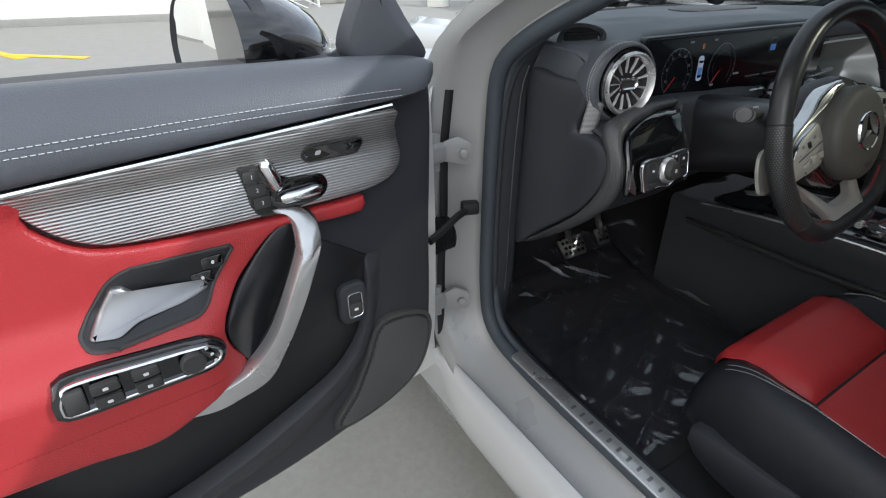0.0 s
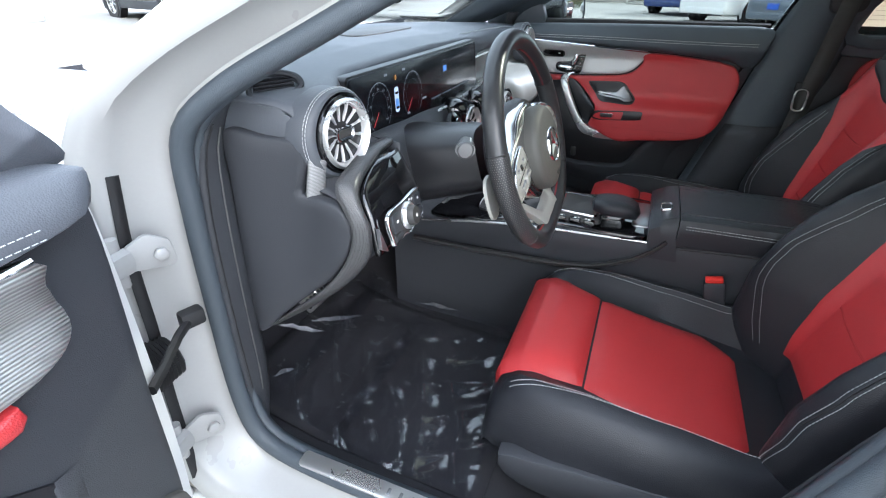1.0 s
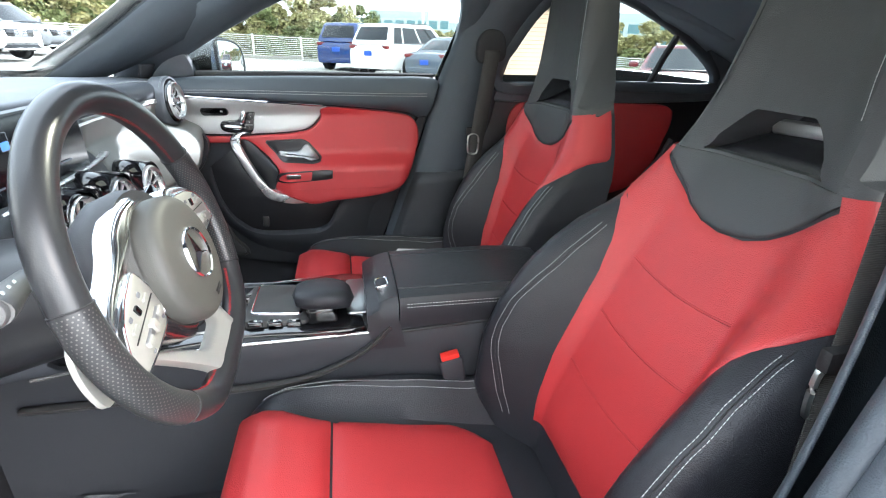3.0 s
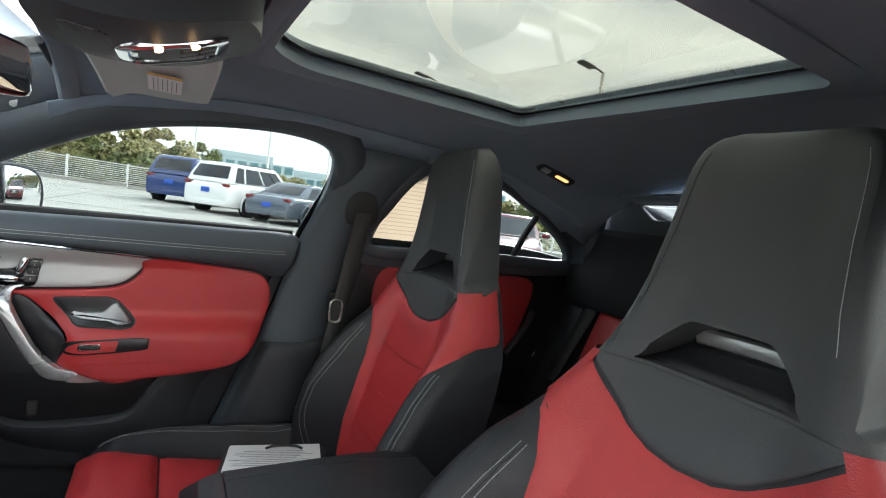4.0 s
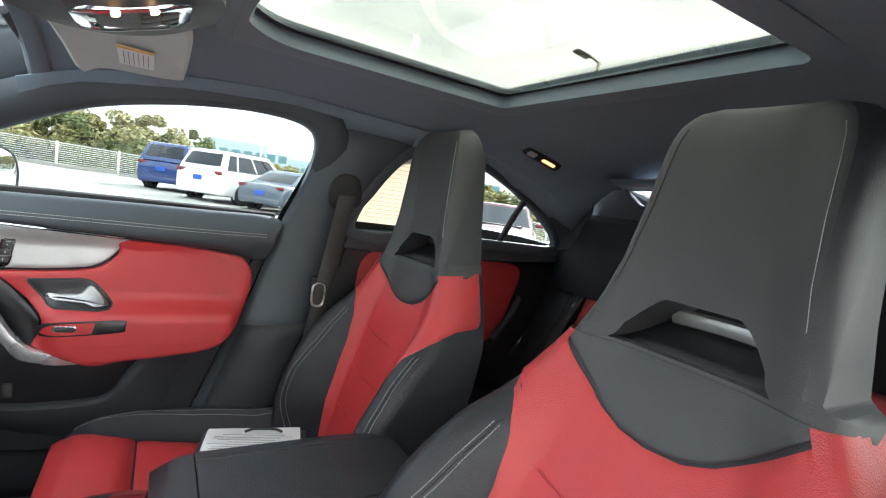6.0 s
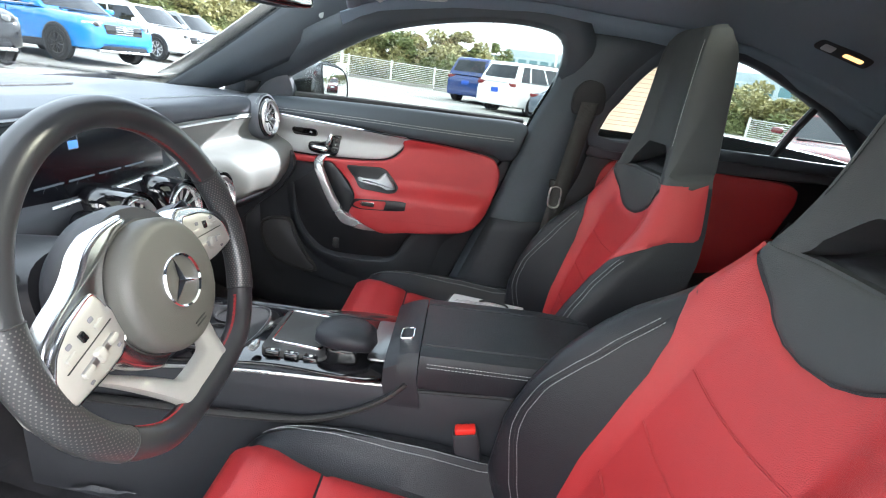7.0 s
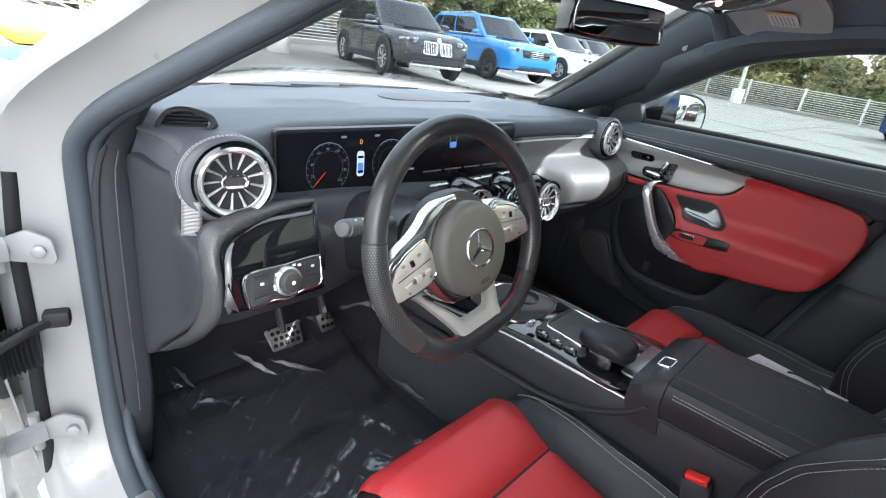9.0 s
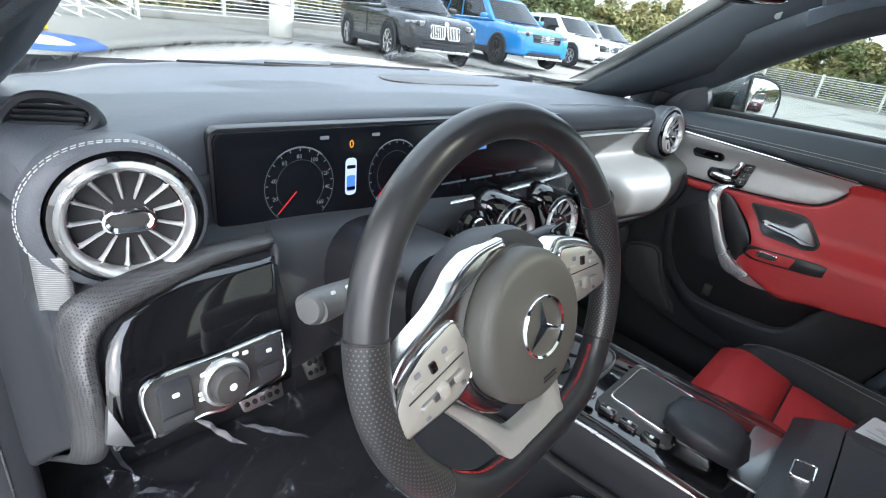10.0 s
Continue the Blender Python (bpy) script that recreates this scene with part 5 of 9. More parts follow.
for x, z, wd in ((-0.40, 0.935, 0.012), (-0.325, 0.935, 0.012), (-0.465, 0.845, 0.02), (-0.315, 0.85, 0.012), (-0.235, 0.865, 0.02)):
    part("small_reading", slab(rounded(wd, 0.004, 0.001), on_display(x, z), 0.0004, 0.0001), LETTER_GLOW, disp)

# gloss panel with the light switch: upright below, laid back above
panel = thing("light_switch_panel", (-0.6, 0.18, 0.75), "gloss black panel with rotary headlamp switch", "control panel")
POD = [(0.722, 0.178, -0.668, -0.512), (0.730, 0.180, -0.669, -0.510), (0.755, 0.185, -0.667, -0.508), (0.770, 0.189, -0.665, -0.506), (0.780, 0.193, -0.663, -0.505), (0.792, 0.200, -0.660, -0.505), (0.803, 0.2065, -0.654, -0.504), (0.813, 0.2125, -0.644, -0.504), (0.821, 0.2175, -0.622, -0.503), (0.828, 0.222, -0.596, -0.503), (0.835, 0.2265, -0.560, -0.503)]
part("gloss_face", sheet([[(x0 + (x1 - x0) * f, y - 0.004 * math.sin(math.pi * f), z) for f in np.linspace(0, 1, 15)] for z, y, x0, x1 in POD]), PIANO, panel, "gloss black curved face", thick=-0.008)
gp = plane_at((-0.586, 0.176, 0.7795), (1, 0.05, -0.02), (0.0, 0.2, 1))
part("silver_corner", slab([(-0.082, -0.012), (-0.088, -0.042), (-0.070, -0.054)], gp, 0.006, 0.001), SILVERDARK, panel, "small dark silver corner piece")
sw = lambda a, b, c: gp(a + 0.006, b - 0.026, c + 0.005)
frame_o = even([(-0.062, 0.022), (0.0, 0.026), (0.058, 0.028), (0.062, 0.02), (0.062, -0.014), (0.05, -0.022), (0.022, -0.024), (0.0, -0.030), (-0.022, -0.026), (-0.056, -0.028), (-0.063, -0.02)], 70, True)
part("frame", slab(frame_o, sw, 0.006, 0.0015, hole=inset(ccw(frame_o), 0.003)), CHROME, panel, "thin chrome frame")
part("switch_face", slab(inset(ccw(frame_o), 0.002), lambda a, b, c: sw(a, b, c - 0.0015), 0.006, 0.001), SATIN, panel)
part("dial_collar", turned([(0.022, -0.004), (0.022, 0.004), (0.0195, 0.007), (0.0165, 0.005), (0.0165, -0.004)], sw, 32, True), SILVER, panel, "silver dial collar")
part("dial", turned([(0.0165, 0.0), (0.0160, 0.013), (0.014, 0.0155), (0.001, 0.016)], sw, 28), SATIN, panel, "rotary headlamp dial")
part("dial_mark", turned([(0.0035, 0.0163), (0.001, 0.0166)], sw, 12), WHITEINK, panel)
for x, y, w, h in ((-0.042, 0.004, 0.026, 0.030), (0.044, 0.013, 0.026, 0.018), (0.044, -0.008, 0.024, 0.014), (-0.042, -0.018, 0.026, 0.010)):
    part("button", slab(rounded(w, h, 0.003), lambda a, b, c, x=x, y=y: sw(a + x, b + y, c + 0.002), 0.004, 0.001), PLASTIC, panel)
for x, y in ((-0.042, 0.006), (0.044, 0.014), (-0.018, 0.015), (0.012, 0.0225), (-0.022, -0.002), (-0.022, -0.007), (0.021, 0.0205)):
    part("symbol", slab(rounded(0.006, 0.004, 0.0015), lambda a, b, c, x=x, y=y: sw(a + x, b + y, c + 0.0026), 0.0005, 0.0002), WHITEINK, panel)
words("AUTO", 0.0048, lambda a, b, c: sw(a - 0.004, b + 0.0215, c + 0.0012), WHITEINK, "lettering", panel)
# dotted band round the panel, under the display and to the column
band_out = even([(-0.700, 0.384, 0.556), (-0.694, 0.333, 0.597), (-0.690, 0.260, 0.659), (-0.689, 0.220, 0.712), (-0.689, 0.204, 0.757), (-0.688, 0.209, 0.787), (-0.685, 0.224, 0.812), (-0.676, 0.232, 0.832), (-0.655, 0.232, 0.842), (-0.60, 0.240, 0.850), (-0.55, 0.244, 0.854), (-0.490, 0.247, 0.852)], 50)
band_in = even([(-0.674, 0.375, 0.556), (-0.673, 0.320, 0.591), (-0.671, 0.240, 0.655), (-0.668, 0.192, 0.712), (-0.667, 0.183, 0.762), (-0.664, 0.197, 0.795), (-0.654, 0.207, 0.814), (-0.622, 0.216, 0.825), (-0.575, 0.224, 0.834), (-0.54, 0.230, 0.838), (-0.500, 0.234, 0.839)], 50)
part("dotted_band", between(band_out, band_in, (0, -0.010, 0.004), 8), CARBON, dash, "dotted grey trim band", thick=0.004)
cheek = [[(-0.503 + 0.03 * f, 0.215 + 0.09 * f, z) for f in np.linspace(0, 1, 5)] for z in (0.846, 0.82, 0.78, 0.74, 0.69)]
part("pod_side", sheet(cheek), PLASTIC, dash, thick=0.004)
band2 = [(-0.535, 0.262, 0.828), (-0.40, 0.278, 0.822), (-0.25, 0.284, 0.822), (-0.05, 0.287, 0.822), (0.12, 0.290, 0.826), (0.2, 0.296, 0.833)]
part("silver_band", tube(even(band2, 40), 0.011, 10, flat=0.5, up=(0, 0.3, 1)), SILVER, dash, "silver trim band below the display")
# silver wedge below the side vent and the lined strip beside it
corners = [np.array(p) for p in ((-0.681, 0.269, 0.866), (-0.661, 0.255, 0.862), (-0.658, 0.268, 0.800), (-0.681, 0.283, 0.800))]
wrows = []
for f in np.linspace(0, 1, 9):
    a, b = corners[0] + (corners[3] - corners[0]) * f, corners[1] + (corners[2] - corners[1]) * f
    wrows.append([tuple(a + (b - a) * g + np.array((-0.3, -1, 0.2)) * 0.0012 * math.sin(math.pi * g)) for g in np.linspace(0, 1, 6)])
part("silver_wedge", sheet(wrows), ALUV, dash, "ribbed silver wedge under the vent", thick=-0.006)
# demister grille and the loudspeaker grille on the pad
dm = plane_at((-0.645, 0.338, 0.956), (0.79, -0.60, 0.05), (0.33, 0.43, 0.62))
dv = thing("demister_vent", (-0.655, 0.345, 0.95), "small slatted black demister vent", "air vent")
part("surround", slab(even([(-0.036, -0.020), (0.035, -0.014), (0.038, 0.010), (0.0, 0.024), (-0.030, 0.016)], 40, True), lambda a, b, c: dm(a, b, c + 0.004), 0.012, 0.003, hole=even([(-0.028, -0.014), (0.028, -0.010), (0.030, 0.006), (0.0, 0.017), (-0.024, 0.011)], 40, True)), PLASTIC, dv)
for k in range(5):
    y0 = -0.012 + 0.0058 * k
    part("slat", sheet([[dm(x, y0 + e, 0.001 - abs(e) * 2) for x in np.linspace(-0.028, 0.029, 4)] for e in (-0.0022, 0, 0.0022)]), PLASTIC, dv, thick=0.001)
part("duct", slab(rounded(0.056, 0.026, 0.008), lambda a, b, c: dm(a, b, c - 0.004), 0.004, 0.001), RUBBER, dv)
part("speaker_grille", slab(even([(-0.14, -0.045), (0.14, -0.05), (0.10, 0.045), (-0.10, 0.05)], 40, True), plane_at((0.05, 0.56, 0.9685), (1, 0, 0), (0, 1, 0.006)), 0.006, 0.002), GRILLE, dash, "centre loudspeaker grille")
for k in range(3):
    part("demister_slot", block((0.5 - 0.1 * k, 0.006, 0.004), 0.001, (-0.15 + 0.12 * k, 0.72 + 0.03 * k, 0.962)), RUBBER, dash)

# pedals
def pedal(at, w, h, tilt, nx, ny, label):
    p = plane_at(at, (1, 0, 0), (0, math.sin(tilt), math.cos(tilt)))
    ob = thing("pedal", at, label, "pedal", "foot pedals")
    o = ccw([(-w / 2, h / 2), (-w / 2 * 0.82, -h / 2), (w / 2 * 0.9, -h / 2), (w / 2, h / 2)])
    part("plate", slab(cornered(o, 0.007), p, 0.006, 0.0015), STEEL, ob, "brushed steel plate")
    for i in range(nx):
        for j in range(ny):
            cx, cy = (i - (nx - 1) / 2) * w * 0.80 / nx + (0.25 * w / nx if j % 2 else 0), (j - (ny - 1) / 2) * h * 0.80 / ny
            part("rubber_stud", turned([(0.0055, 0.0), (0.0052, 0.0025), (0.001, 0.003)], lambda a, b, c, cx=cx, cy=cy: p(a + cx, b + cy, c), 10), RUBBER, ob)
    part("arm", tube([Vector(p(0, h * 0.2, -0.006)), Vector(at) + Vector((0.0, 0.05, 0.10)), Vector(at) + Vector((0.0, 0.10, 0.25))], 0.010, 8), SATIN, ob)


pedal((-0.352, 0.558, 0.364), 0.098, 0.058, radians(38), 5, 3, "wide brushed steel brake pedal with rubber studs")
pedal((-0.222, 0.565, 0.360), 0.052, 0.050, radians(35), 3, 2, "brushed steel accelerator pedal with rubber studs")

# ---- steering wheel and column ----
# turned a little to the left, as it was parked
WC, WT, WYAW, WTURN, WR = Vector((-0.3541, 0.0248, 0.8287)), 0.2833, -0.0345, radians(10.0), 0.1767
wu = Vector((math.cos(WYAW), math.sin(WYAW), 0))
wv = Vector((0, math.sin(WT), math.cos(WT)))
wv = (wv - wu * wv.dot(wu)).normalized()
ww = wu.cross(wv)
wu, wv = wu * math.cos(WTURN) + wv * math.sin(WTURN), wv * math.cos(WTURN) - wu * math.sin(WTURN)
wp = lambda a, b, c: tuple(WC + wu * a + wv * b + ww * c)
wh_ = lambda a, b, c: wp(a - 0.014, b - 0.006, c + 0.007)
wheel = thing("steering_wheel", WC, "black leather flat-bottomed sports steering wheel with silver spokes, turned slightly", "steering wheel")
RIM_FLAT = -0.1655


def rim_point(a):
    x, y = WR * math.cos(a), WR * math.sin(a)
    if y < RIM_FLAT + 0.020:
        over = RIM_FLAT + 0.020 - y
        y = RIM_FLAT + 0.020 - 0.020 * (1 - math.exp(-over / 0.020))
    return x, y


def rim(a0, a1, r, n):
    return tube([wp(*rim_point(radians(a)), 0.0) for a in np.linspace(a0, a1, n)], r, 20, up=tuple(ww))


part("rim_top", rim(18, 162, 0.0168, 60), RIMHIDE, wheel, "smooth black leather upper rim")


def perforation_glints(a0, a1, r):
    """Rows of flat pale dots round the grip: painted glints on its small pressed holes."""
    bm = bmesh.new()
    n = int(abs(a1 - a0) * WR * radians(1) / 0.0033)
    for i in range(1, n):
        a = a0 + (a1 - a0) * i / n
        x, y = rim_point(radians(a))
        o, o2 = np.array(rim_point(radians(a + 0.5))), np.array(rim_point(radians(a - 0.5)))
        d = (o - o2) / np.linalg.norm(o - o2)
        nrm = np.array((d[1], -d[0]))
        for j in range(28):
            q = 2 * math.pi * (j + (i % 2) * 0.5) / 28
            out = Vector((nrm[0] * math.cos(q), nrm[1] * math.cos(q), math.sin(q)))
            t1 = Vector((d[0], d[1], 0))
            t2 = out.cross(t1)
            c = Vector((x, y, 0)) + out * (r + 0.00025)
            bm.faces.new([bm.verts.new(wp(*(c + t1 * 0.00085 * math.cos(h) + t2 * 0.00085 * math.sin(h)))) for h in np.linspace(0, 2 * math.pi, 6, endpoint=False)])
    return bm


for g0, g1 in ((162, 219), (18, -39)):
    grip_ = part("rim_grip", rim(g0, g1, 0.0176, 30), RIMHIDE, wheel, "perforated leather grip")
    part("perforation_glint", perforation_glints(g0, g1, 0.0176), HOLE_GLINT, grip_, smooth=False)
part("rim_bottom", rim(219, 321, 0.0166, 44), RIMHIDE, wheel, "smooth leather flat lower rim")
for a in (18, 162, 219, 321):
    x, y = rim_point(radians(a))
    d = np.array(rim_point(radians(a + 1))) - np.array(rim_point(radians(a - 1)))
    d /= np.linalg.norm(d)
    ring = [wp(x + 0.0174 * math.cos(q) * -d[1], y + 0.0174 * math.cos(q) * d[0], 0.0174 * math.sin(q)) for q in np.linspace(0, 2 * math.pi, 20, endpoint=False)]
    part("seam", tube(ring, 0.0010, 6, closed=True), RUBBER, wheel)
# crossed red thread along the inside of the rim
for a0, a1, mat in ((222, 318, REDTHREADDARK), (-38, 70, REDTHREADDEEP), (110, 218, REDTHREADDEEP)):
    n = int((a1 - a0) * 1.1)
    zig = []
    for i in range(n):
        a = a0 + (a1 - a0) * i / (n - 1)
        x, y = rim_point(radians(a))
        k = 1 - 0.0166 / math.hypot(x, y)
        zig.append((x * k, y * k))
    for side in (1, -1):
        line = [wp(x, y, side * 0.0022 * (1 if i % 2 else -1) + 0.002) for i, (x, y) in enumerate(zig)]
        part("red_stitching", stitches(line, step=0.0036, length=0.0027, r=0.0006), mat, wheel, "red cross stitching inside the rim" if mat is REDTHREADDARK else "dark red stitching")
# airbag cover: a deep drum with a soft front edge
cover = even([(0.0725 * math.cos(a), 0.0735 * math.sin(a) - 0.002) for a in np.linspace(0, 2 * math.pi, 24, endpoint=False)], 72, True)
part("airbag_cover", slab(cover, lambda a, b, c: wh_(a, b, c + 0.031), 0.045, 0.013, 0.004, 6), COVER, wheel, "dark grey grained airbag cover")
part("cover_gap", slab(inset(ccw(cover), -0.0018), lambda a, b, c: wh_(a, b, c + 0.004), 0.02, 0.001), RUBBER, wheel)
em = lambda a, b, c: wh_(a, b + 0.001, c + 0.0355)
part("emblem_ring", turned([(0.0300, -0.003), (0.0300, 0.001), (0.0288, 0.0025), (0.0268, 0.001), (0.0268, -0.003)], em, 40, True), CHROME, wheel, "round chrome emblem")
bm = bmesh.new()
for k in range(3):
    a = radians(90 + 120 * k)
    tip, l, r_, c = (bm.verts.new(em(*p)) for p in ((0.0275 * math.cos(a), 0.0275 * math.sin(a), 0.001), (0.005 * math.cos(a + 1.05), 0.005 * math.sin(a + 1.05), 0.0), (0.005 * math.cos(a - 1.05), 0.005 * math.sin(a - 1.05), 0.0), (0, 0, 0.0045)))
    bm.faces.new((tip, l, c)), bm.faces.new((tip, c, r_))
part("emblem_star", bm, CHROME, wheel, smooth=False)
for k in range(2):
    part("faint_mark", slab(rounded(0.020, 0.0018, 0.0006), lambda a, b, c, k=k: wh_(a, b - 0.050 - 0.004 * k, c + 0.0355 - 0.0008), 0.0006, 0.0002), RUBBER, wheel)


# side spokes: a silver band that sweeps down round the hub and out to a switch pad
def dish(a, b):
    return 0.007 * math.exp(-((math.hypot(a, b) - 0.076) / 0.012) ** 2)


for s in (-1, 1):
    inner_edge = [(s * 0.0755 * math.cos(a), 0.0755 * math.sin(a)) for a in np.linspace(-1.15, 1.555 if s < 0 else 0.62, 18)]
    outer_edge = [(0.001, 0.084), (0.030, 0.083), (0.056, 0.074), (0.073, 0.061), (0.092, 0.050), (0.122, 0.039), (0.147, 0.023), (0.161, -0.001), (0.163, -0.027), (0.150, -0.036), (0.112, -0.034), (0.089, -0.034), (0.078, -0.048), (0.062, -0.066), (0.045, -0.078)]
    if s > 0:
        outer_edge = [(0.066, 0.047), (0.078, 0.049)] + outer_edge[4:]
    sweep = [(s * x, y) for x, y in even(outer_edge, 48)] + inner_edge
    part("spoke", slab(sweep, lambda a, b, c: wh_(a, b, c + 0.002 + dish(a, b)), 0.022, 0.004, 0, 3), SPOKESILVER, wheel, "polished silver side spoke")
    pad = even(cornered([(s * x, y) for x, y in ((0.157, -0.028), (0.155, 0.0), (0.140, 0.019), (0.117, 0.032), (0.080, 0.042), (0.070, 0.018), (0.070, -0.014), (0.084, -0.025), (0.112, -0.028))], 0.007), 70, True)
    part("switch_pad", slab(pad, lambda a, b, c: wh_(a, b, c + 0.0085), 0.012, 0.003, 0.0015), WHEELSILVER, wheel, "satin silver switch pad")
    part("switch_rim", slab(inset(ccw(pad), -0.0016), lambda a, b, c: wh_(a, b, c + 0.0082), 0.010, 0.0018, hole=inset(ccw(pad), 0.001)), CHROME, wheel)
    turn_pad = lambda x, y, s=s: (x * 0.985 + s * y * 0.17, y * 0.985 - s * x * 0.17)
    at_pad = lambda a, b, c, s=s: wh_(s * 0.110 + turn_pad(a, b)[0], 0.001 + turn_pad(a, b)[1], c)
    part("pad_seam", slab(rounded(0.066, 0.0010, 0.0004), lambda a, b, c: at_pad(a, b + 0.005, c + 0.0107), 0.001, 0.0003), RUBBER, wheel)
    part("button", slab(rounded(0.0070, 0.0095, 0.0012), lambda a, b, c: at_pad(a, b + 0.016, c + 0.0115), 0.005, 0.0006), PIANO, wheel, "small black touch square")
    for x in (-0.020, 0.020):
        part("button", slab(rounded(0.013, 0.0048, 0.002), lambda a, b, c, x=x: at_pad(a + x, b + 0.012, c + 0.0118), 0.004, 0.0008), WHEELSILVER, wheel)
        part("symbol", slab(rounded(0.006, 0.0045, 0.0012), lambda a, b, c, x=x: at_pad(a + x * 0.8, b + 0.021, c + 0.0108), 0.0008, 0.0002), INK, wheel)
        part("symbol", slab(rounded(0.005, 0.003, 0.001), lambda a, b, c, x=x: at_pad(a + x * 1.1, b - 0.019, c + 0.0108), 0.0008, 0.0002), INK, wheel)
    part("slider", slab(rounded(0.050, 0.0070, 0.002), lambda a, b, c: at_pad(a, b - 0.008, c + 0.0125), 0.004, 0.001), SILVERDARK, wheel)
    for x in (-0.019, 0.019):
        part("rocker", slab(rounded(0.013, 0.0062, 0.0018), lambda a, b, c, x=x: at_pad(a + x, b - 0.008, c + 0.0142), 0.004, 0.001), WHEELSILVER, wheel)
    part("roller", slab(rounded(0.011, 0.0135, 0.003), lambda a, b, c: at_pad(a, b - 0.008, c + 0.0160), 0.006, 0.0025), WHEELSILVER, wheel, "silver roller")
    # leather cheek between spoke and rim
    part("spoke_root", tube([wp(s * 0.148, -0.018, -0.004), wp(s * 0.164, -0.020, -0.003)], [0.026, 0.022], 12, flat=0.5, up=tuple(ww)), RIMHIDE, wheel)
    part("paddle", slab(even([(s * 0.104, 0.006), (s * 0.135, 0.014), (s * 0.152, -0.012), (s * 0.152, -0.050), (s * 0.128, -0.056), (s * 0.112, -0.040)], 40, True), lambda a, b, c: wh_(a, b, c - 0.045), 0.006, 0.002), WHEELSILVER, wheel, "silver shift paddle behind the rim")
# lower fork: two legs that meet in a broad foot on the flat of the rim
fork_out = even([(-0.108, -0.050), (-0.088, -0.074), (-0.066, -0.110), (-0.052, -0.138), (-0.046, -0.158), (-0.034, -0.166), (0.0, -0.167), (0.034, -0.166), (0.046, -0.158), (0.052, -0.138), (0.066, -0.110), (0.088, -0.074), (0.108, -0.050), (0.06, -0.060), (0.0, -0.064), (-0.06, -0.060)], 90, True)
fork_in = even([(-0.080, -0.066), (-0.060, -0.088), (-0.042, -0.110), (-0.033, -0.122), (-0.024, -0.127), (0.0, -0.128), (0.024, -0.127), (0.033, -0.122), (0.042, -0.110), (0.060, -0.088), (0.080, -0.066), (0.05, -0.072), (0.0, -0.073), (-0.05, -0.072), (-0.06, -0.070), (-0.07, -0.069)], 90, True)
part("fork", slab(fork_out, lambda a, b, c: wp(a - 0.004, b, c + 0.014 - 0.46 * max(0.0, b + 0.158)), 0.016, 0.004, hole=fork_in), WHEELSILVER, wheel, "silver lower fork of the spokes")
shell_rows = []
for rr, hh in ((0.086, -0.006), (0.090, -0.020), (0.086, -0.045), (0.070, -0.068), (0.045, -0.075)):
    shell_rows.append((rr, hh))
part("hub_shell", turned(shell_rows, wh_, 36), PLASTIC, wheel, "black hub shell behind the spokes")
# column shroud and stalks
col = thing("steering_column", (-0.37, 0.16, 0.74), "black steering column shroud", "steering column")
rows = []
for f in np.linspace(0, 1, 8):
    c = WC + Vector((0, 0.075 + 0.19 * f, -0.035 - 0.035 * f))
    w, h = 0.072 + 0.016 * f, 0.056 + 0.018 * f
    rows.append([tuple(c + Vector((w * math.copysign(abs(math.cos(a)) ** 0.7, math.cos(a)), 0.4 * h * math.sin(a), h * math.copysign(abs(math.sin(a)) ** 0.7, math.sin(a))))) for a in np.linspace(0, 2 * math.pi, 28, endpoint=False)])
part("shroud", sheet(rows, close_u=True, caps=True), DEEP, col)
stalk = [(-0.425, 0.125, 0.838), (-0.485, 0.104, 0.850), (-0.546, 0.083, 0.861)]
st = thing("indicator_stalk", (-0.5, 0.11, 0.84), "black indicator and wiper stalk with a round end", "stalk")
part("lever", tube(even(stalk, 14), np.interp(np.linspace(0, 1, 14), [0, 0.3, 0.9, 1], [0.011, 0.0125, 0.0165, 0.0155]), 14, flat=0.78), STALK, st)
part("end_button", turned([(0.0128, -0.004), (0.0128, 0.002), (0.0105, 0.005), (0.001, 0.006)], plane_at((-0.5455, 0.0832, 0.8609), (0.33, -0.93, 0.03), (0.16, 0.02, 0.98)), 18), STALK, st)
for dx in (0.0, 0.018, 0.034):
    part("symbol", slab(rounded(0.005, 0.003, 0.001), plane_at((-0.528 + dx, 0.0805 + dx * 0.33, 0.871 - dx * 0.17), (1, 0.33, -0.17), (0, 0.6, 0.8)), 0.001, 0.0003), VISOR, st)
st2 = thing("gear_stalk", (-0.24, 0.11, 0.84), "black gear selector stalk on the column", "stalk")
part("lever", tube(even([(-0.305, 0.125, 0.818), (-0.24, 0.110, 0.834), (-0.180, 0.092, 0.848)], 14), np.interp(np.linspace(0, 1, 14), [0, 0.3, 0.9, 1], [0.009, 0.013, 0.0155, 0.012]), 12, flat=0.75), DEEP, st2)
part("tip", slab(rounded(0.03, 0.022, 0.006), plane_at((-0.190, 0.079, 0.853), (1, 0, 0.25), (0, 0.6, 0.8)), 0.008, 0.003), PIANO, st2)

# ---- centre console ----
con = thing("centre_console", (0, -0.1, 0.22), "black centre console with armrest, touch pad and gloss trim", "console")


def console_top(y):
    return float(np.interp(y, [-0.62, -0.5, -0.27, -0.23, -0.20, 0.0, 0.10, 0.22, 0.34, 0.40], [0.560, 0.565, 0.560, 0.562, 0.562, 0.560, 0.556, 0.548, 0.535, 0.53]))


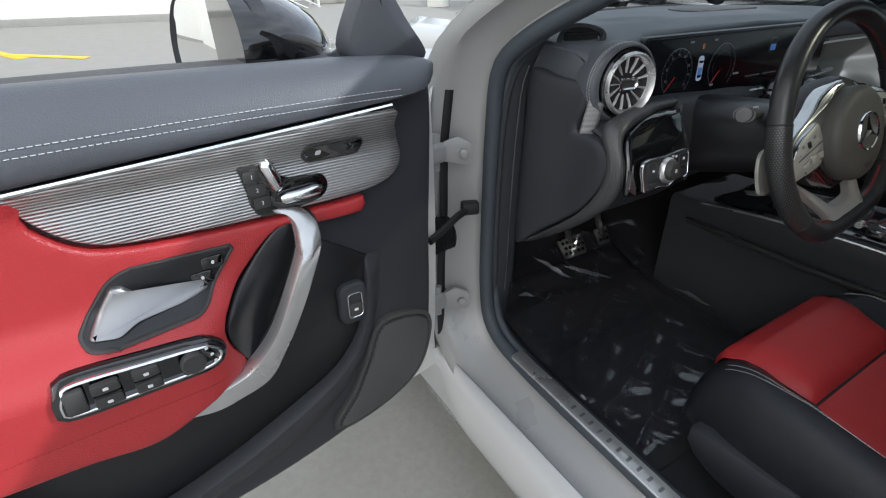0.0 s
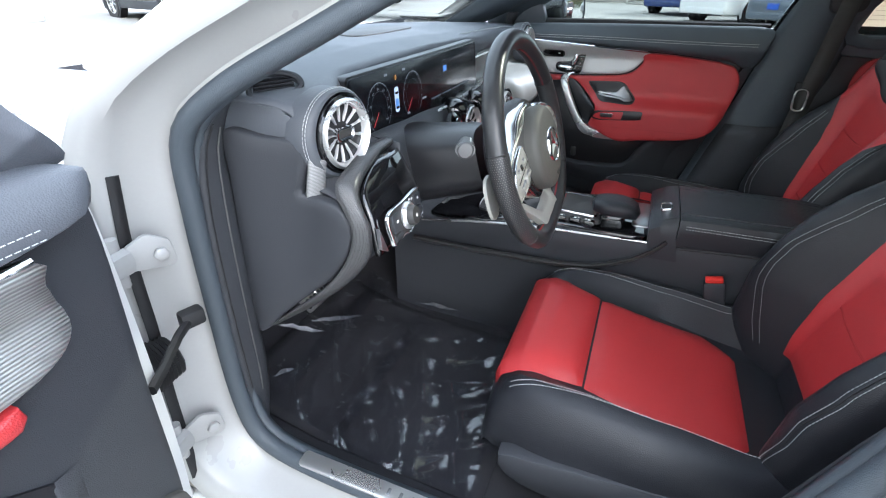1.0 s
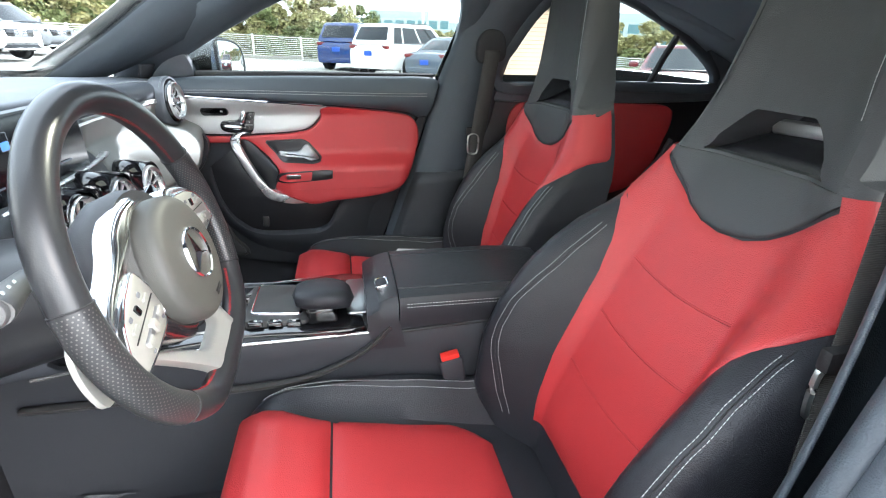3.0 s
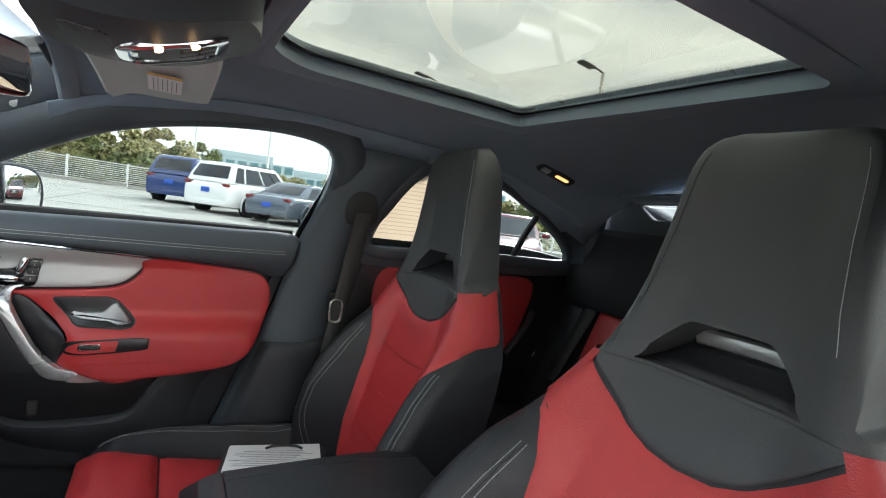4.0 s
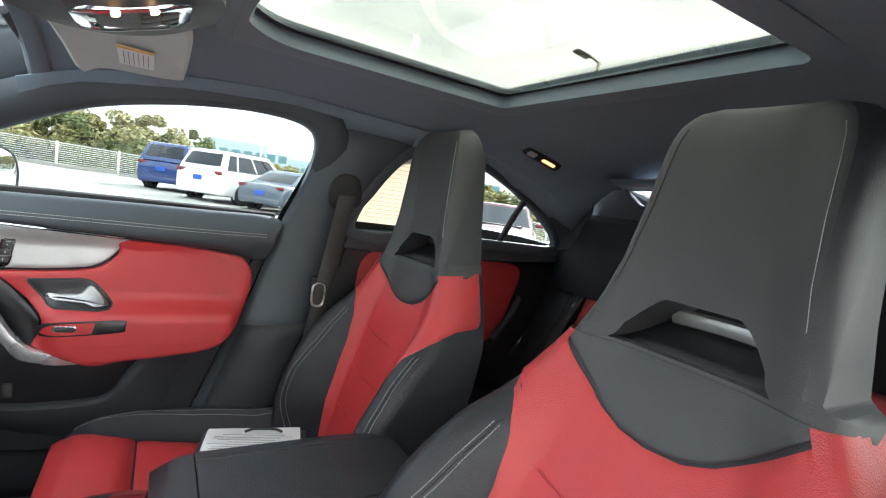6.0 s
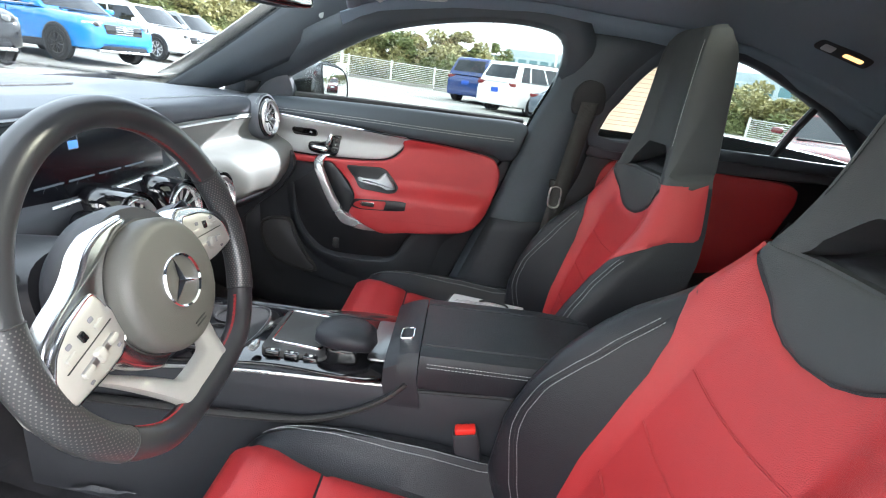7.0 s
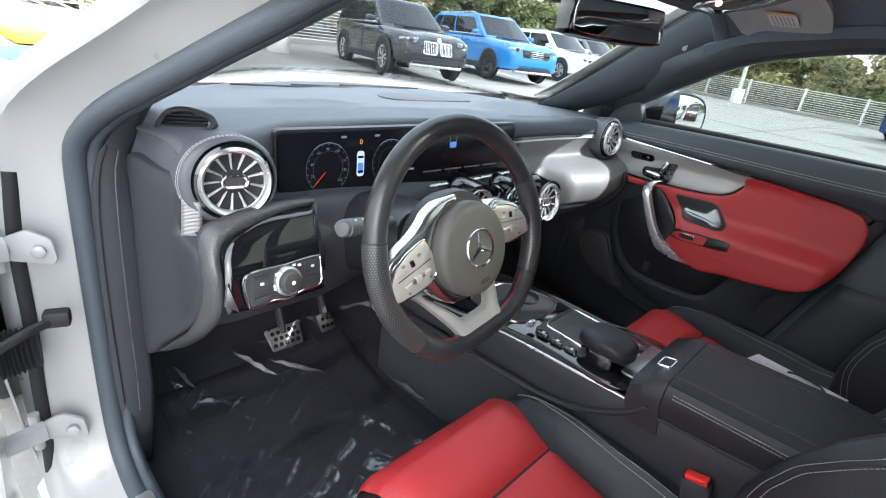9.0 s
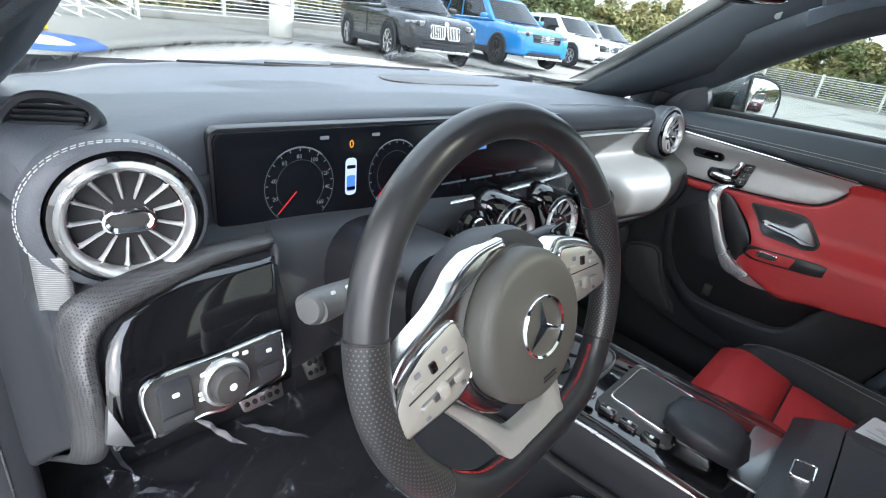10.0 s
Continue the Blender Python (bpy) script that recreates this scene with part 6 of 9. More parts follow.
rows = []
for y in np.linspace(-0.64, 0.42, 28):
    w = float(np.interp(y, [-0.64, -0.25, 0.1, 0.42], [0.115, 0.118, 0.124, 0.150]))
    zt, zf = console_top(y), floor_z(y) - 0.02
    tuck = float(np.interp(y, [-0.3, -0.1, 0.2, 0.42], [0.0, 0.01, 0.02, 0.0]))
    half = [(w, zf), (w - tuck * 0.2, zt - 0.20), (w - tuck, zt - 0.10), (w - 0.001, zt - 0.045), (w, zt - 0.016), (w - 0.006, zt - 0.003), (w - 0.016, zt)]
    rows.append([(-x, y, z) for x, z in half] + [(0, y, zt)] + [(x, y, z) for x, z in half[::-1]])
part("body", sheet(rows, caps=True), PLASTIC, con, "black textured console body")
# sweeping side ledge and bright line on each side
for s in (-1, 1):
    ledge = [(s * x, y, z) for x, y, z in ((0.150, 0.36, 0.478), (0.138, 0.22, 0.468), (0.130, 0.06, 0.464), (0.125, -0.08, 0.470), (0.123, -0.17, 0.500), (0.121, -0.225, 0.535), (0.119, -0.255, 0.565))]
    part("side_ledge", tube(even(ledge, 40), np.interp(np.linspace(0, 1, 40), [0, 0.6, 1], [0.017, 0.016, 0.010]), 8, flat=0.45, up=(0.5, 0, 1)), SATIN, con)
    line = [(s * float(np.interp(y, [-0.23, 0.1, 0.34], [0.1185, 0.1245, 0.140])), y, console_top(y) - 0.006) for y in np.linspace(-0.225, 0.34, 24)]
    part("bright_line", tube(line, 0.0030, 8), SILVER, con, "polished trim line")
    line = [(s * 0.1195, y, 0.553 + 0.05 * (-0.27 - y)) for y in np.linspace(-0.27, -0.60, 10)]
    part("armrest_seam", tube(line, 0.003, 6), RUBBER, con)
# gloss deck with cup tray, touch pad and pad rest
deck = even([(-0.106, -0.222), (0.106, -0.222), (0.110, 0.0), (0.120, 0.30), (0.0, 0.32), (-0.120, 0.30), (-0.110, 0.0)], 70, True)
part("gloss_deck", slab(deck, lambda u, v, w: (u, v, console_top(v) + 0.006 + w), 0.012, 0.003), PIANO, con, "gloss black deck")
tray = even([(-0.075, 0.055), (0.075, 0.055), (0.082, 0.16), (0.06, 0.21), (-0.06, 0.21), (-0.082, 0.16)], 60, True)
part("tray_rim", slab(tray, lambda u, v, w: (u, v, console_top(v) + 0.010 + w), 0.01, 0.002, hole=inset(ccw(tray), 0.0025)), SILVERDARK, con, "chrome rim of the cup tray")
part("tray_floor", slab(inset(ccw(tray), 0.003), lambda u, v, w: (u, v, console_top(v) + 0.0075 + w), 0.006, 0.001), RUBBER, con)
for x in (-0.038, 0.038):
    part("cup_holder", turned([(0.034, 0.0), (0.034, 0.006), (0.031, 0.006), (0.030, 0.0)], lambda a, b, c, x=x: (a + x, b + 0.12, console_top(0.12) + 0.008 + c), 28, True), RUBBER, con)
pad_p = lambda u, v, w: (u, v, 0.583 - 0.06 * (v + 0.04) * -1 + w)
part("pad_base", slab(rounded(0.150, 0.118, 0.012), lambda u, v, w: pad_p(u - 0.012, v - 0.045, w - 0.006), 0.02, 0.004), SATIN, con)
part("pad_frame", slab(rounded(0.124, 0.094, 0.010), lambda u, v, w: pad_p(u - 0.005, v - 0.045, w), 0.012, 0.002, hole=rounded(0.116, 0.086, 0.007)), CHROME, con, "chrome frame of the touch pad")
part("touch_pad", slab(rounded(0.118, 0.088, 0.008), lambda u, v, w: pad_p(u - 0.005, v - 0.045, w - 0.001), 0.01, 0.0015), SATIN, con, "dark grey touch pad")
for k in range(3):
    part("key", slab(rounded(0.016, 0.026, 0.003), lambda u, v, w, k=k: pad_p(u - 0.086, v - 0.010 - 0.034 * k, w - 0.006), 0.008, 0.002), PIANO, con)
    part("symbol", slab(rounded(0.006, 0.006, 0.001), lambda u, v, w, k=k: pad_p(u - 0.086, v - 0.010 - 0.034 * k, w - 0.0055), 0.001, 0.0003), WHITEINK, con)
part("rocker", turned([(0.007, -0.010), (0.0085, 0.0), (0.007, 0.010)], plane_at((-0.090, 0.022, 0.585), (0, 1, 0), (0, 0, 1)), 16), SILVER, con, "knurled silver roller")
# palm rest: a rounded cushion that overhangs the pad
rest = []
for f in np.linspace(-1, 1, 15):
    k = math.sqrt(max(1 - f * f, 0.0)) ** 0.55
    rest.append([(-0.045 + 0.045 * k * math.copysign(abs(math.cos(a)) ** 0.6, math.cos(a)), -0.132 + 0.058 * f, 0.606 + 0.020 * k * math.copysign(abs(math.sin(a)) ** 0.7, math.sin(a)) - 0.012 * max(0.0, -f) ** 2) for a in np.linspace(0, 2 * math.pi, 24, endpoint=False)])
part("palm_rest", sheet(rest, close_u=True, caps=True), BLACK, con, "padded black palm rest")
part("palm_stem", block((0.062, 0.060, 0.034), 0.010, (-0.045, -0.128, 0.577)), PIANO, con)
part("silver_plate", slab(rounded(0.150, 0.045, 0.008), lambda u, v, w: (u + 0.01, v - 0.197, 0.571 + w), 0.01, 0.002), SILVERDARK, con, "brushed silver plate")
# armrest: padded lid with a strap-like front
arm_rows = []
for y in np.linspace(-0.60, -0.272, 18):
    zt = float(np.interp(y, [-0.60, -0.50, -0.272], [0.618, 0.624, 0.622]))
    half = [(0.119, zt - 0.062), (0.1205, zt - 0.030), (0.1192, zt - 0.011), (0.1135, zt - 0.002), (0.104, zt + 0.0005), (0.084, zt + 0.0012), (0.0815, zt - 0.0030), (0.079, zt + 0.0018)]
    arm_rows.append([(-x, y, z) for x, z in half] + [(0, y, zt + 0.003)] + [(x, y, z) for x, z in half[::-1]])
part("armrest", sheet(arm_rows, caps=True), BLACK, con, "padded black leather armrest")
for s in (-1, 1):
    ln = [(s * 0.1198, y, 0.609) for y in np.linspace(-0.59, -0.28, 30)]
    part("stitching", stitches(ln), THREAD, con, "pale armrest stitching")
    ln = [(s * 0.1207, y, 0.603) for y in np.linspace(-0.59, -0.28, 30)]
    part("stitching", stitches(ln), THREAD, con, "pale armrest stitching")
strap_rows = []
for y in np.linspace(-0.270, -0.212, 10):
    d = (y + 0.212) / -0.058
    zt = 0.600 + 0.022 * math.sin(d * 1.57)
    half = [(0.1225, 0.520 + 0.0 * d), (0.1225, zt - 0.04), (0.119, zt - 0.012), (0.108, zt - 0.001)]
    strap_rows.append([(-x, y - 0.012 * (1 if i < 1 else 0), z) for i, (x, z) in enumerate(half)] + [(0, y, zt + 0.002)] + [(x, y, z) for x, z in half[::-1]])
part("front_strap", sheet(strap_rows, caps=True), BLACK, con, "black leather front of the armrest")
btn = plane_at((-0.042, -0.243, 0.622), (1, 0, 0), (0, 1, -0.2))
part("release_button", slab(rounded(0.040, 0.026, 0.006), btn, 0.006, 0.0015, hole=rounded(0.034, 0.020, 0.004)), CHROME, con, "chrome-framed release button")
part("button_face", slab(rounded(0.035, 0.021, 0.004), lambda a, b, c: btn(a, b, c - 0.001), 0.005, 0.001), BLACK, con)

# belt buckles beside the console
def buckle(at, name_label):
    b = thing("belt_buckle", at, name_label, "belt buckle", "belt buckles")
    m = Matrix.Rotation(radians(-12), 4, "X")
    part("body", block((0.024, 0.045, 0.085), 0.006, Vector(at) - Vector((0, 0, 0.04)), m), PLASTIC, b)
    part("release", block((0.019, 0.036, 0.012), 0.003, Vector(at) + Vector((0, 0.009, 0.004)), m), REDPLASTIC, b, "red release button")
    part("stem", block((0.018, 0.03, 0.14), 0.004, Vector(at) - Vector((0, 0.02, 0.14)), m), RUBBER, b)


buckle((-0.136, -0.374, 0.496), "seat belt buckle with red button beside the console")
buckle((0.136, -0.450, 0.500), "seat belt buckle with red button beside the console")

# papers on the passenger's cushion
board = thing("clipboard", (0.34, -0.40, 0.49), "white printed papers on a dark clipboard lying on the seat", "papers")
bp_ = plane_at((0.376, -0.408, 0.4815), (-0.23, -0.973, 0.012), (0.973, -0.23, -0.055))
part("board", slab(rounded(0.225, 0.160, 0.008), lambda a, b, c: bp_(a + 0.004, b - 0.006, c - 0.003), 0.004, 0.001), PLASTIC, board, "dark clipboard")
for k, (da, db, turn) in enumerate(((0.0, 0.0, 0.0), (0.003, 0.002, 0.012))):
    part("paper", slab(rounded(0.200, 0.148, 0.002), lambda a, b, c, da=da, db=db, turn=turn, k=k: bp_(a + da - turn * b, b + db + turn * a, c + 0.0012 * k + 0.006 * max(0.0, a - 0.06) ** 1.5 * 10 + 0.003 * max(0.0, b + 0.05) * 2), 0.0012, 0.0003), PAPER, board, "white printed sheet")
part("clip", tube(even([bp_(-0.020, 0.052, 0.004), bp_(0.0, 0.056, 0.0085), bp_(0.045, 0.054, 0.0085), bp_(0.062, 0.048, 0.004)], 14), 0.0028, 6), RUBBER, board, "black wire clip")
for k in range(12):
    part("print_line", slab(rounded(0.13 + 0.02 * ((k * 7) % 3) - 0.05 * (k % 5 == 4), 0.0012, 0.0004), lambda a, b, c, k=k: bp_(a - 0.006 * ((k * 3) % 2), b + 0.040 - 0.0085 * k, c + 0.0034), 0.0004, 0.0001), INK, board)

# ---- doors ----
def door_front(s, driver):
    """A front door in its closed place on the right (s = 1) or left (s = -1): outer skin, padded inner panel, handles and switches."""
    d = thing("door_" + ("driver" if driver else "passenger"), (s * 0.858, 0.447, 0.33),
              "open driver's door with red leather and ribbed aluminium inner panel" if driver else "closed passenger's door with red leather and ribbed aluminium inner panel", "car door", "front doors", "structure")

    def swell(y, z):
        arm = 0.048 * float(smooth01((0.735 - z) / 0.055) * smooth01((z - 0.545) / 0.03) * smooth01((0.10 - y) / 0.12) * smooth01((y + 0.43) / 0.06))
        pad = 0.026 * math.sin(math.pi * min(max((z - 0.85) / 0.10, 0), 1)) * float(smooth01((0.35 - y) / 0.05))
        return arm + pad + 0.008 * float(smooth01((z - 0.45) / 0.1))

    def face(u, v, w):
        return (s * (0.706 - swell(u, v) - w), u, v)

    def fl(u, v, w):
        return (s * (0.700 - w), u, v)

    def skin(outline, mat, name, lift, depth=0.012, bevel=0.004, label="", n=80, cuts=7):
        """A panel that follows the swell of the door: rings that shrink to the middle."""
        o = ccw(even(outline, n, True))
        rows = [[face(u, v, -depth) for u, v in o], [face(u, v, lift - bevel) for u, v in o], [face(u, v, lift - bevel * 0.3) for u, v in inset(o, bevel * 0.35)], [face(u, v, lift) for u, v in inset(o, bevel)]]
        bm = sheet(rows, close_u=True)
        q = inset(o, bevel)
        grid = [(u, v) for u in np.arange(q[:, 0].min(), q[:, 0].max(), 0.016) for v in np.arange(q[:, 1].min(), q[:, 1].max(), 0.012)]
        keep = []
        for u, v in grid:
            inside, m = False, len(q)
            for k in range(m):
                (x0, y0), (x1, y1) = q[k], q[(k + 1) % m]
                if (y0 > v) != (y1 > v) and u < (x1 - x0) * (v - y0) / (y1 - y0) + x0:
                    inside = not inside
            if inside and np.min(np.hypot(q[:, 0] - u, q[:, 1] - v)) > 0.006:
                keep.append((u, v))
        pts = [Vector(p) for p in q] + [Vector(p) for p in keep]
        out_pts, _, faces, *_ = geometry.delaunay_2d_cdt(pts, [(k, (k + 1) % len(q)) for k in range(len(q))], [], 1, 1e-5)
        vs = [bm.verts.new(face(p[0], p[1], lift)) for p in out_pts]
        for f in faces:
            try:
                bm.faces.new([vs[k] for k in f])
            except ValueError:
                pass
        bmesh.ops.remove_doubles(bm, verts=bm.verts, dist=0.0002)
        bmesh.ops.recalc_face_normals(bm, faces=bm.faces)
        return part(name, bm, mat, d, label)

    core = [(0.345, 0.915), (0.342, 0.70), (0.335, 0.50), (0.300, 0.415), (0.10, 0.352), (-0.12, 0.335), (-0.265, 0.365), (-0.310, 0.43), (-0.377, 0.611), (-0.434, 0.751), (-0.480, 0.900), (-0.486, 0.940), (-0.2, 0.945), (0.1, 0.945), (0.30, 0.938)]
    o = ccw(even(core, 110, True))
    edge_out = lambda u, v: u + 0.035 * float(smooth01((0.76 - v) / 0.30) * smooth01((u - 0.26) / 0.07)) * driver
    rows = [[(s * 0.845, edge_out(u, v), v) for u, v in o], [(s * 0.735, u, v) for u, v in o], [(s * 0.715, u, v) for u, v in inset(o, 0.006)], [(s * 0.708, u, v) for u, v in inset(o, 0.02)]]
    part("door_shell", sheet(rows, close_u=True, caps=True), PLASTIC, d, "black grained lower door panel")
    drop = 0.028 if driver else 0.0
    out = ccw(even([(0.42, 0.90 - drop), (0.42, 0.40), (0.36, 0.30), (-0.2, 0.29), (-0.33, 0.36), (-0.45, 0.62), (-0.52, 0.90 - drop), (-0.50, 0.945 - drop), (0.0, 0.945 - drop), (0.36, 0.935 - drop)], 90, True))
    rows = [[(s * 0.80, u, v) for u, v in inset(out, 0.02)], [(s * (0.845 + 0.03 * math.sin(math.pi * min(max((v - 0.30) / 0.64, 0), 1))), u, v) for u, v in out]]
    c = out.mean(0)
    for k in (0.8, 0.5, 0.2):
        rows.append([(s * (0.855 + 0.045 * math.sin(math.pi * min(max((v - 0.30) / 0.64, 0), 1))), u, v) for u, v in c + (out - c) * k])
    part("outer_skin", sheet(rows, close_u=True, caps=True), PAINT, d, "white painted outer skin")
    top = [(0.335, 0.925), (0.30, 0.948), (0.0, 0.955), (-0.30, 0.956), (-0.478, 0.952), (-0.478, 0.905), (-0.462, 0.845), (-0.440, 0.838), (-0.420, 0.836), (-0.36, 0.856), (-0.132, 0.876), (0.086, 0.892), (0.285, 0.906)]
    skin(top, SOFT if driver else PILLAR, "upper_pad", 0.006, 0.03, 0.010, "black padded upper panel", 110, 9)
    low = 0.018 if driver else 0.0
    part("belt_seal", tube([(s * 0.735, y, 0.952 - low + 0.003 * math.cos(y * 3)) for y in np.linspace(0.33, -0.475, 16)], 0.010, 8, flat=1.3), RUBBER, d)
    part("belt_strip", tube([(s * 0.775, y, 0.950 - low * 1.6) for y in np.linspace(0.36, -0.48, 12)], 0.007, 8), CHROME, d, "bright window strip")
    line = [face(y, 0.9135 + 0.004 * math.sin((y + 0.1) * 5), 0.0068) for y in np.linspace(0.27, -0.45, 60)]
    part("stitching", stitches(line), THREAD, d, "pale twin stitching")
    line = [face(y, 0.9065 + 0.004 * math.sin((y + 0.1) * 5), 0.0068) for y in np.linspace(0.27, -0.45, 60)]
    part("stitching", stitches(line), THREAD, d, "pale twin stitching")
    alu = [(0.250, 0.897), (0.086, 0.886), (-0.126, 0.870), (-0.132, 0.866), (-0.115, 0.836), (-0.088, 0.810), (-0.05, 0.797), (0.04, 0.790), (0.15, 0.788), (0.222, 0.790), (0.256, 0.797), (0.274, 0.809), (0.281, 0.827), (0.276, 0.850), (0.264, 0.874)]
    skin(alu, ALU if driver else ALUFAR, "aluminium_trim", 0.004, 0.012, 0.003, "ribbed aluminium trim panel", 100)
    part("bright_edge", tube([face(u, v, 0.004) for u, v in even([(0.256, 0.9005), (0.086, 0.8885), (-0.130, 0.8735)], 24)], 0.0026, 6), CHROME, d, "bright edge line")
    red = [(0.222, 0.783), (0.221, 0.764), (0.196, 0.761), (0.150, 0.763), (0.104, 0.769), (0.060, 0.732), (0.030, 0.702), (0.015, 0.682), (0.018, 0.652), (0.032, 0.622), (0.0, 0.604), (-0.040, 0.586), (-0.085, 0.572), (-0.15, 0.582), (-0.24, 0.590), (-0.345, 0.612), (-0.398, 0.672), (-0.425, 0.765), (-0.414, 0.822), (-0.36, 0.848), (-0.136, 0.868),
           (-0.122, 0.836), (-0.094, 0.806), (-0.055, 0.792), (0.04, 0.784), (0.19, 0.781)]
    skin(red, RED, "red_panel", 0.005, 0.02, 0.005, "red leather door panel", 130, 9)
    line = [face(y, 0.622 - 0.05 * (y + 0.2) * 0, 0.0058) for y in np.linspace(0.0, -0.33, 40)]
    part("stitching", stitches(line), REDTHREADDARK, d, "dark red stitching on the armrest")
    cup = [(0.109, 0.774), (0.081, 0.752), (0.060, 0.728), (0.031, 0.699), (0.017, 0.680), (0.019, 0.654), (0.032, 0.621), (0.042, 0.598), (0.058, 0.614), (0.096, 0.682), (0.130, 0.745), (0.128, 0.768)]
    skin(cup, DEEP, "grip_recess", 0.0035, 0.012, 0.004, "dark recess behind the grip", 60)
    g_out = spline([(0.100, 0.797), (0.126, 0.794), (0.142, 0.784), (0.146, 0.769), (0.137, 0.745), (0.111, 0.686), (0.080, 0.630), (0.051, 0.592), (0.008, 0.580), (-0.039, 0.572), (-0.086, 0.567)], 90)
    g_in = spline([(0.104, 0.791), (0.116, 0.785), (0.119, 0.770), (0.107, 0.736), (0.081, 0.681), (0.061, 0.648), (0.038, 0.625), (0.018, 0.613), (-0.013, 0.605), (-0.042, 0.591), (-0.082, 0.572)], 90)

    def gx(u, v):
        return 0.648 + 0.045 * float(smooth01((v - 0.745) / 0.055)) + 0.030 * float(smooth01((0.0 - u) / 0.09))

    def grip_skin(lift, pull):
        rows = []
        for a, b in zip(g_out, g_in):
            row = []
            for f, h in ((0.0, -0.020), (0.0, -0.004), (0.10, 0.0), (0.5, 0.0015), (0.90, 0.0), (1.0, -0.004), (1.0, -0.020)):
                p = a + (b - a) * f
                row.append((s * (gx(*p) - h - lift), p[0] + pull, p[1]))
            rows.append(row)
        return sheet(rows, caps=True)
    part("grip", grip_skin(0.0, 0.0), SILVER, d, "satin silver pull grip")
    part("grip_lining", grip_skin(-0.010, 0.004), PLASTIC, d)
    hr = cornered([(0.055, 0.768), (-0.058, 0.772), (-0.078, 0.764), (-0.118, 0.716), (-0.112, 0.704), (-0.092, 0.700), (0.004, 0.705)], 0.014, 7)
    skin(hr, DEEP, "handle_recess", 0.0062, 0.012, 0.002, "black handle recess", 90)
    hand = even(cornered([(-0.110, 0.712), (-0.077, 0.757), (-0.067, 0.755), (-0.050, 0.735), (0.016, 0.733), (0.013, 0.7235), (-0.012, 0.7185), (-0.062, 0.7155), (-0.082, 0.708)], 0.006, 6), 90, True)
    part("door_handle", slab(hand, lambda u, v, w: face(u, v, w + 0.014 - 0.06 * max(0.0, u + 0.06) - 0.16 * max(0.0, 0.722 - v)), 0.010, 0.005, 0.0, 4), HANDLE, d, "satin silver release handle")
    part("handle_bezel", slab(even(hr, 90, True), lambda u, v, w: face(u, v, w + 0.0080), 0.006, 0.001, hole=inset(ccw(even(hr, 90, True)), 0.0035)), SATIN, d)
    if driver:
        for u, v in ((0.024, 0.753), (0.010, 0.737)):
            part("lock_button", slab(rounded(0.024, 0.015, 0.003), lambda a, b, c, u=u, v=v: face(a + u, b + v, c + 0.009), 0.004, 0.001), PIANO, d)
            part("symbol", slab(rounded(0.0035, 0.0042, 0.001), lambda a, b, c, u=u, v=v: face(a + u, b + v, c + 0.0095), 0.001, 0.0002), WHITEINK, d)
    # seat adjuster symbol-shaped switch on the aluminium
    base = even([(0.070, 0.867), (0.100, 0.868), (0.110, 0.858), (0.113, 0.843), (0.122, 0.831), (0.149, 0.828), (0.168, 0.825), (0.173, 0.809), (0.160, 0.796), (0.116, 0.791), (0.084, 0.795), (0.076, 0.83)], 70, True)
    part("seat_switch_rim", slab(inset(ccw(base), -0.003), lambda a, b, c: fl(a, b, c + 0.006), 0.010, 0.002), SATIN, d)
    part("seat_switch", slab(base, lambda a, b, c: fl(a, b, c + 0.008), 0.008, 0.0015), PIANO, d, "gloss black seat adjuster plate")
    part("seat_switch_key", tube(even([fl(0.099, 0.857, 0.012), fl(0.106, 0.838, 0.014), fl(0.112, 0.820, 0.012)], 12), [0.004, 0.007] + [0.0078] * 8 + [0.007, 0.004], 12, flat=0.8, up=(s, 0, 0)), CHROME, d, "bright backrest key")
    part("seat_switch_key", tube(even([fl(0.112, 0.808, 0.012), fl(0.136, 0.809, 0.014), fl(0.163, 0.811, 0.012)], 12), [0.004, 0.0065] + [0.0072] * 8 + [0.0065, 0.004], 12, flat=0.8, up=(s, 0, 0)), CHROME, d, "bright cushion key")
    for k in range(4):
        part("memory_key", slab(rounded(0.019, 0.0135, 0.002), lambda a, b, c, k=k: fl(a + 0.081 + 0.0035 * k, b + 0.8565 - 0.0163 * k, c + 0.0095), 0.004, 0.0008), SATIN, d)
        mk = lambda a, b, c, k=k: fl(-a * s + 0.081 + 0.0035 * k, b + 0.8565 - 0.0163 * k, c + 0.0102)
        words("M123"[k], 0.0068, (lambda q: lambda a, b, c: q(a, b, c))(mk), WHITEINK, "lettering", d)
    part("heater_button", slab(rounded(0.074, 0.020, 0.009), lambda a, b, c: face(a + 0.183, b + 0.855, c + 0.0085), 0.006, 0.0015), PIANO, d, "gloss black seat heater button")
    part("heater_bezel", slab(rounded(0.078, 0.024, 0.011), lambda a, b, c: face(a + 0.183, b + 0.855, c + 0.0075), 0.004, 0.001), SATIN, d)
    part("symbol", slab(rounded(0.007, 0.007, 0.0015), lambda a, b, c: face(a + 0.163, b + 0.855, c + 0.0092), 0.0006, 0.0002), WHITEINK, d)
    # window switches on the armrest
    if driver:
        so = even([(-0.143, 0.684), (-0.134, 0.692), (-0.07, 0.689), (-0.016, 0.685), (0.0, 0.676), (0.004, 0.664), (-0.008, 0.655), (-0.07, 0.655), (-0.138, 0.657), (-0.147, 0.668)], 60, True)
    else:
        so = even([(0.012, 0.666), (0.006, 0.650), (-0.13, 0.658), (-0.140, 0.668), (-0.134, 0.677), (-0.02, 0.672)], 50, True)
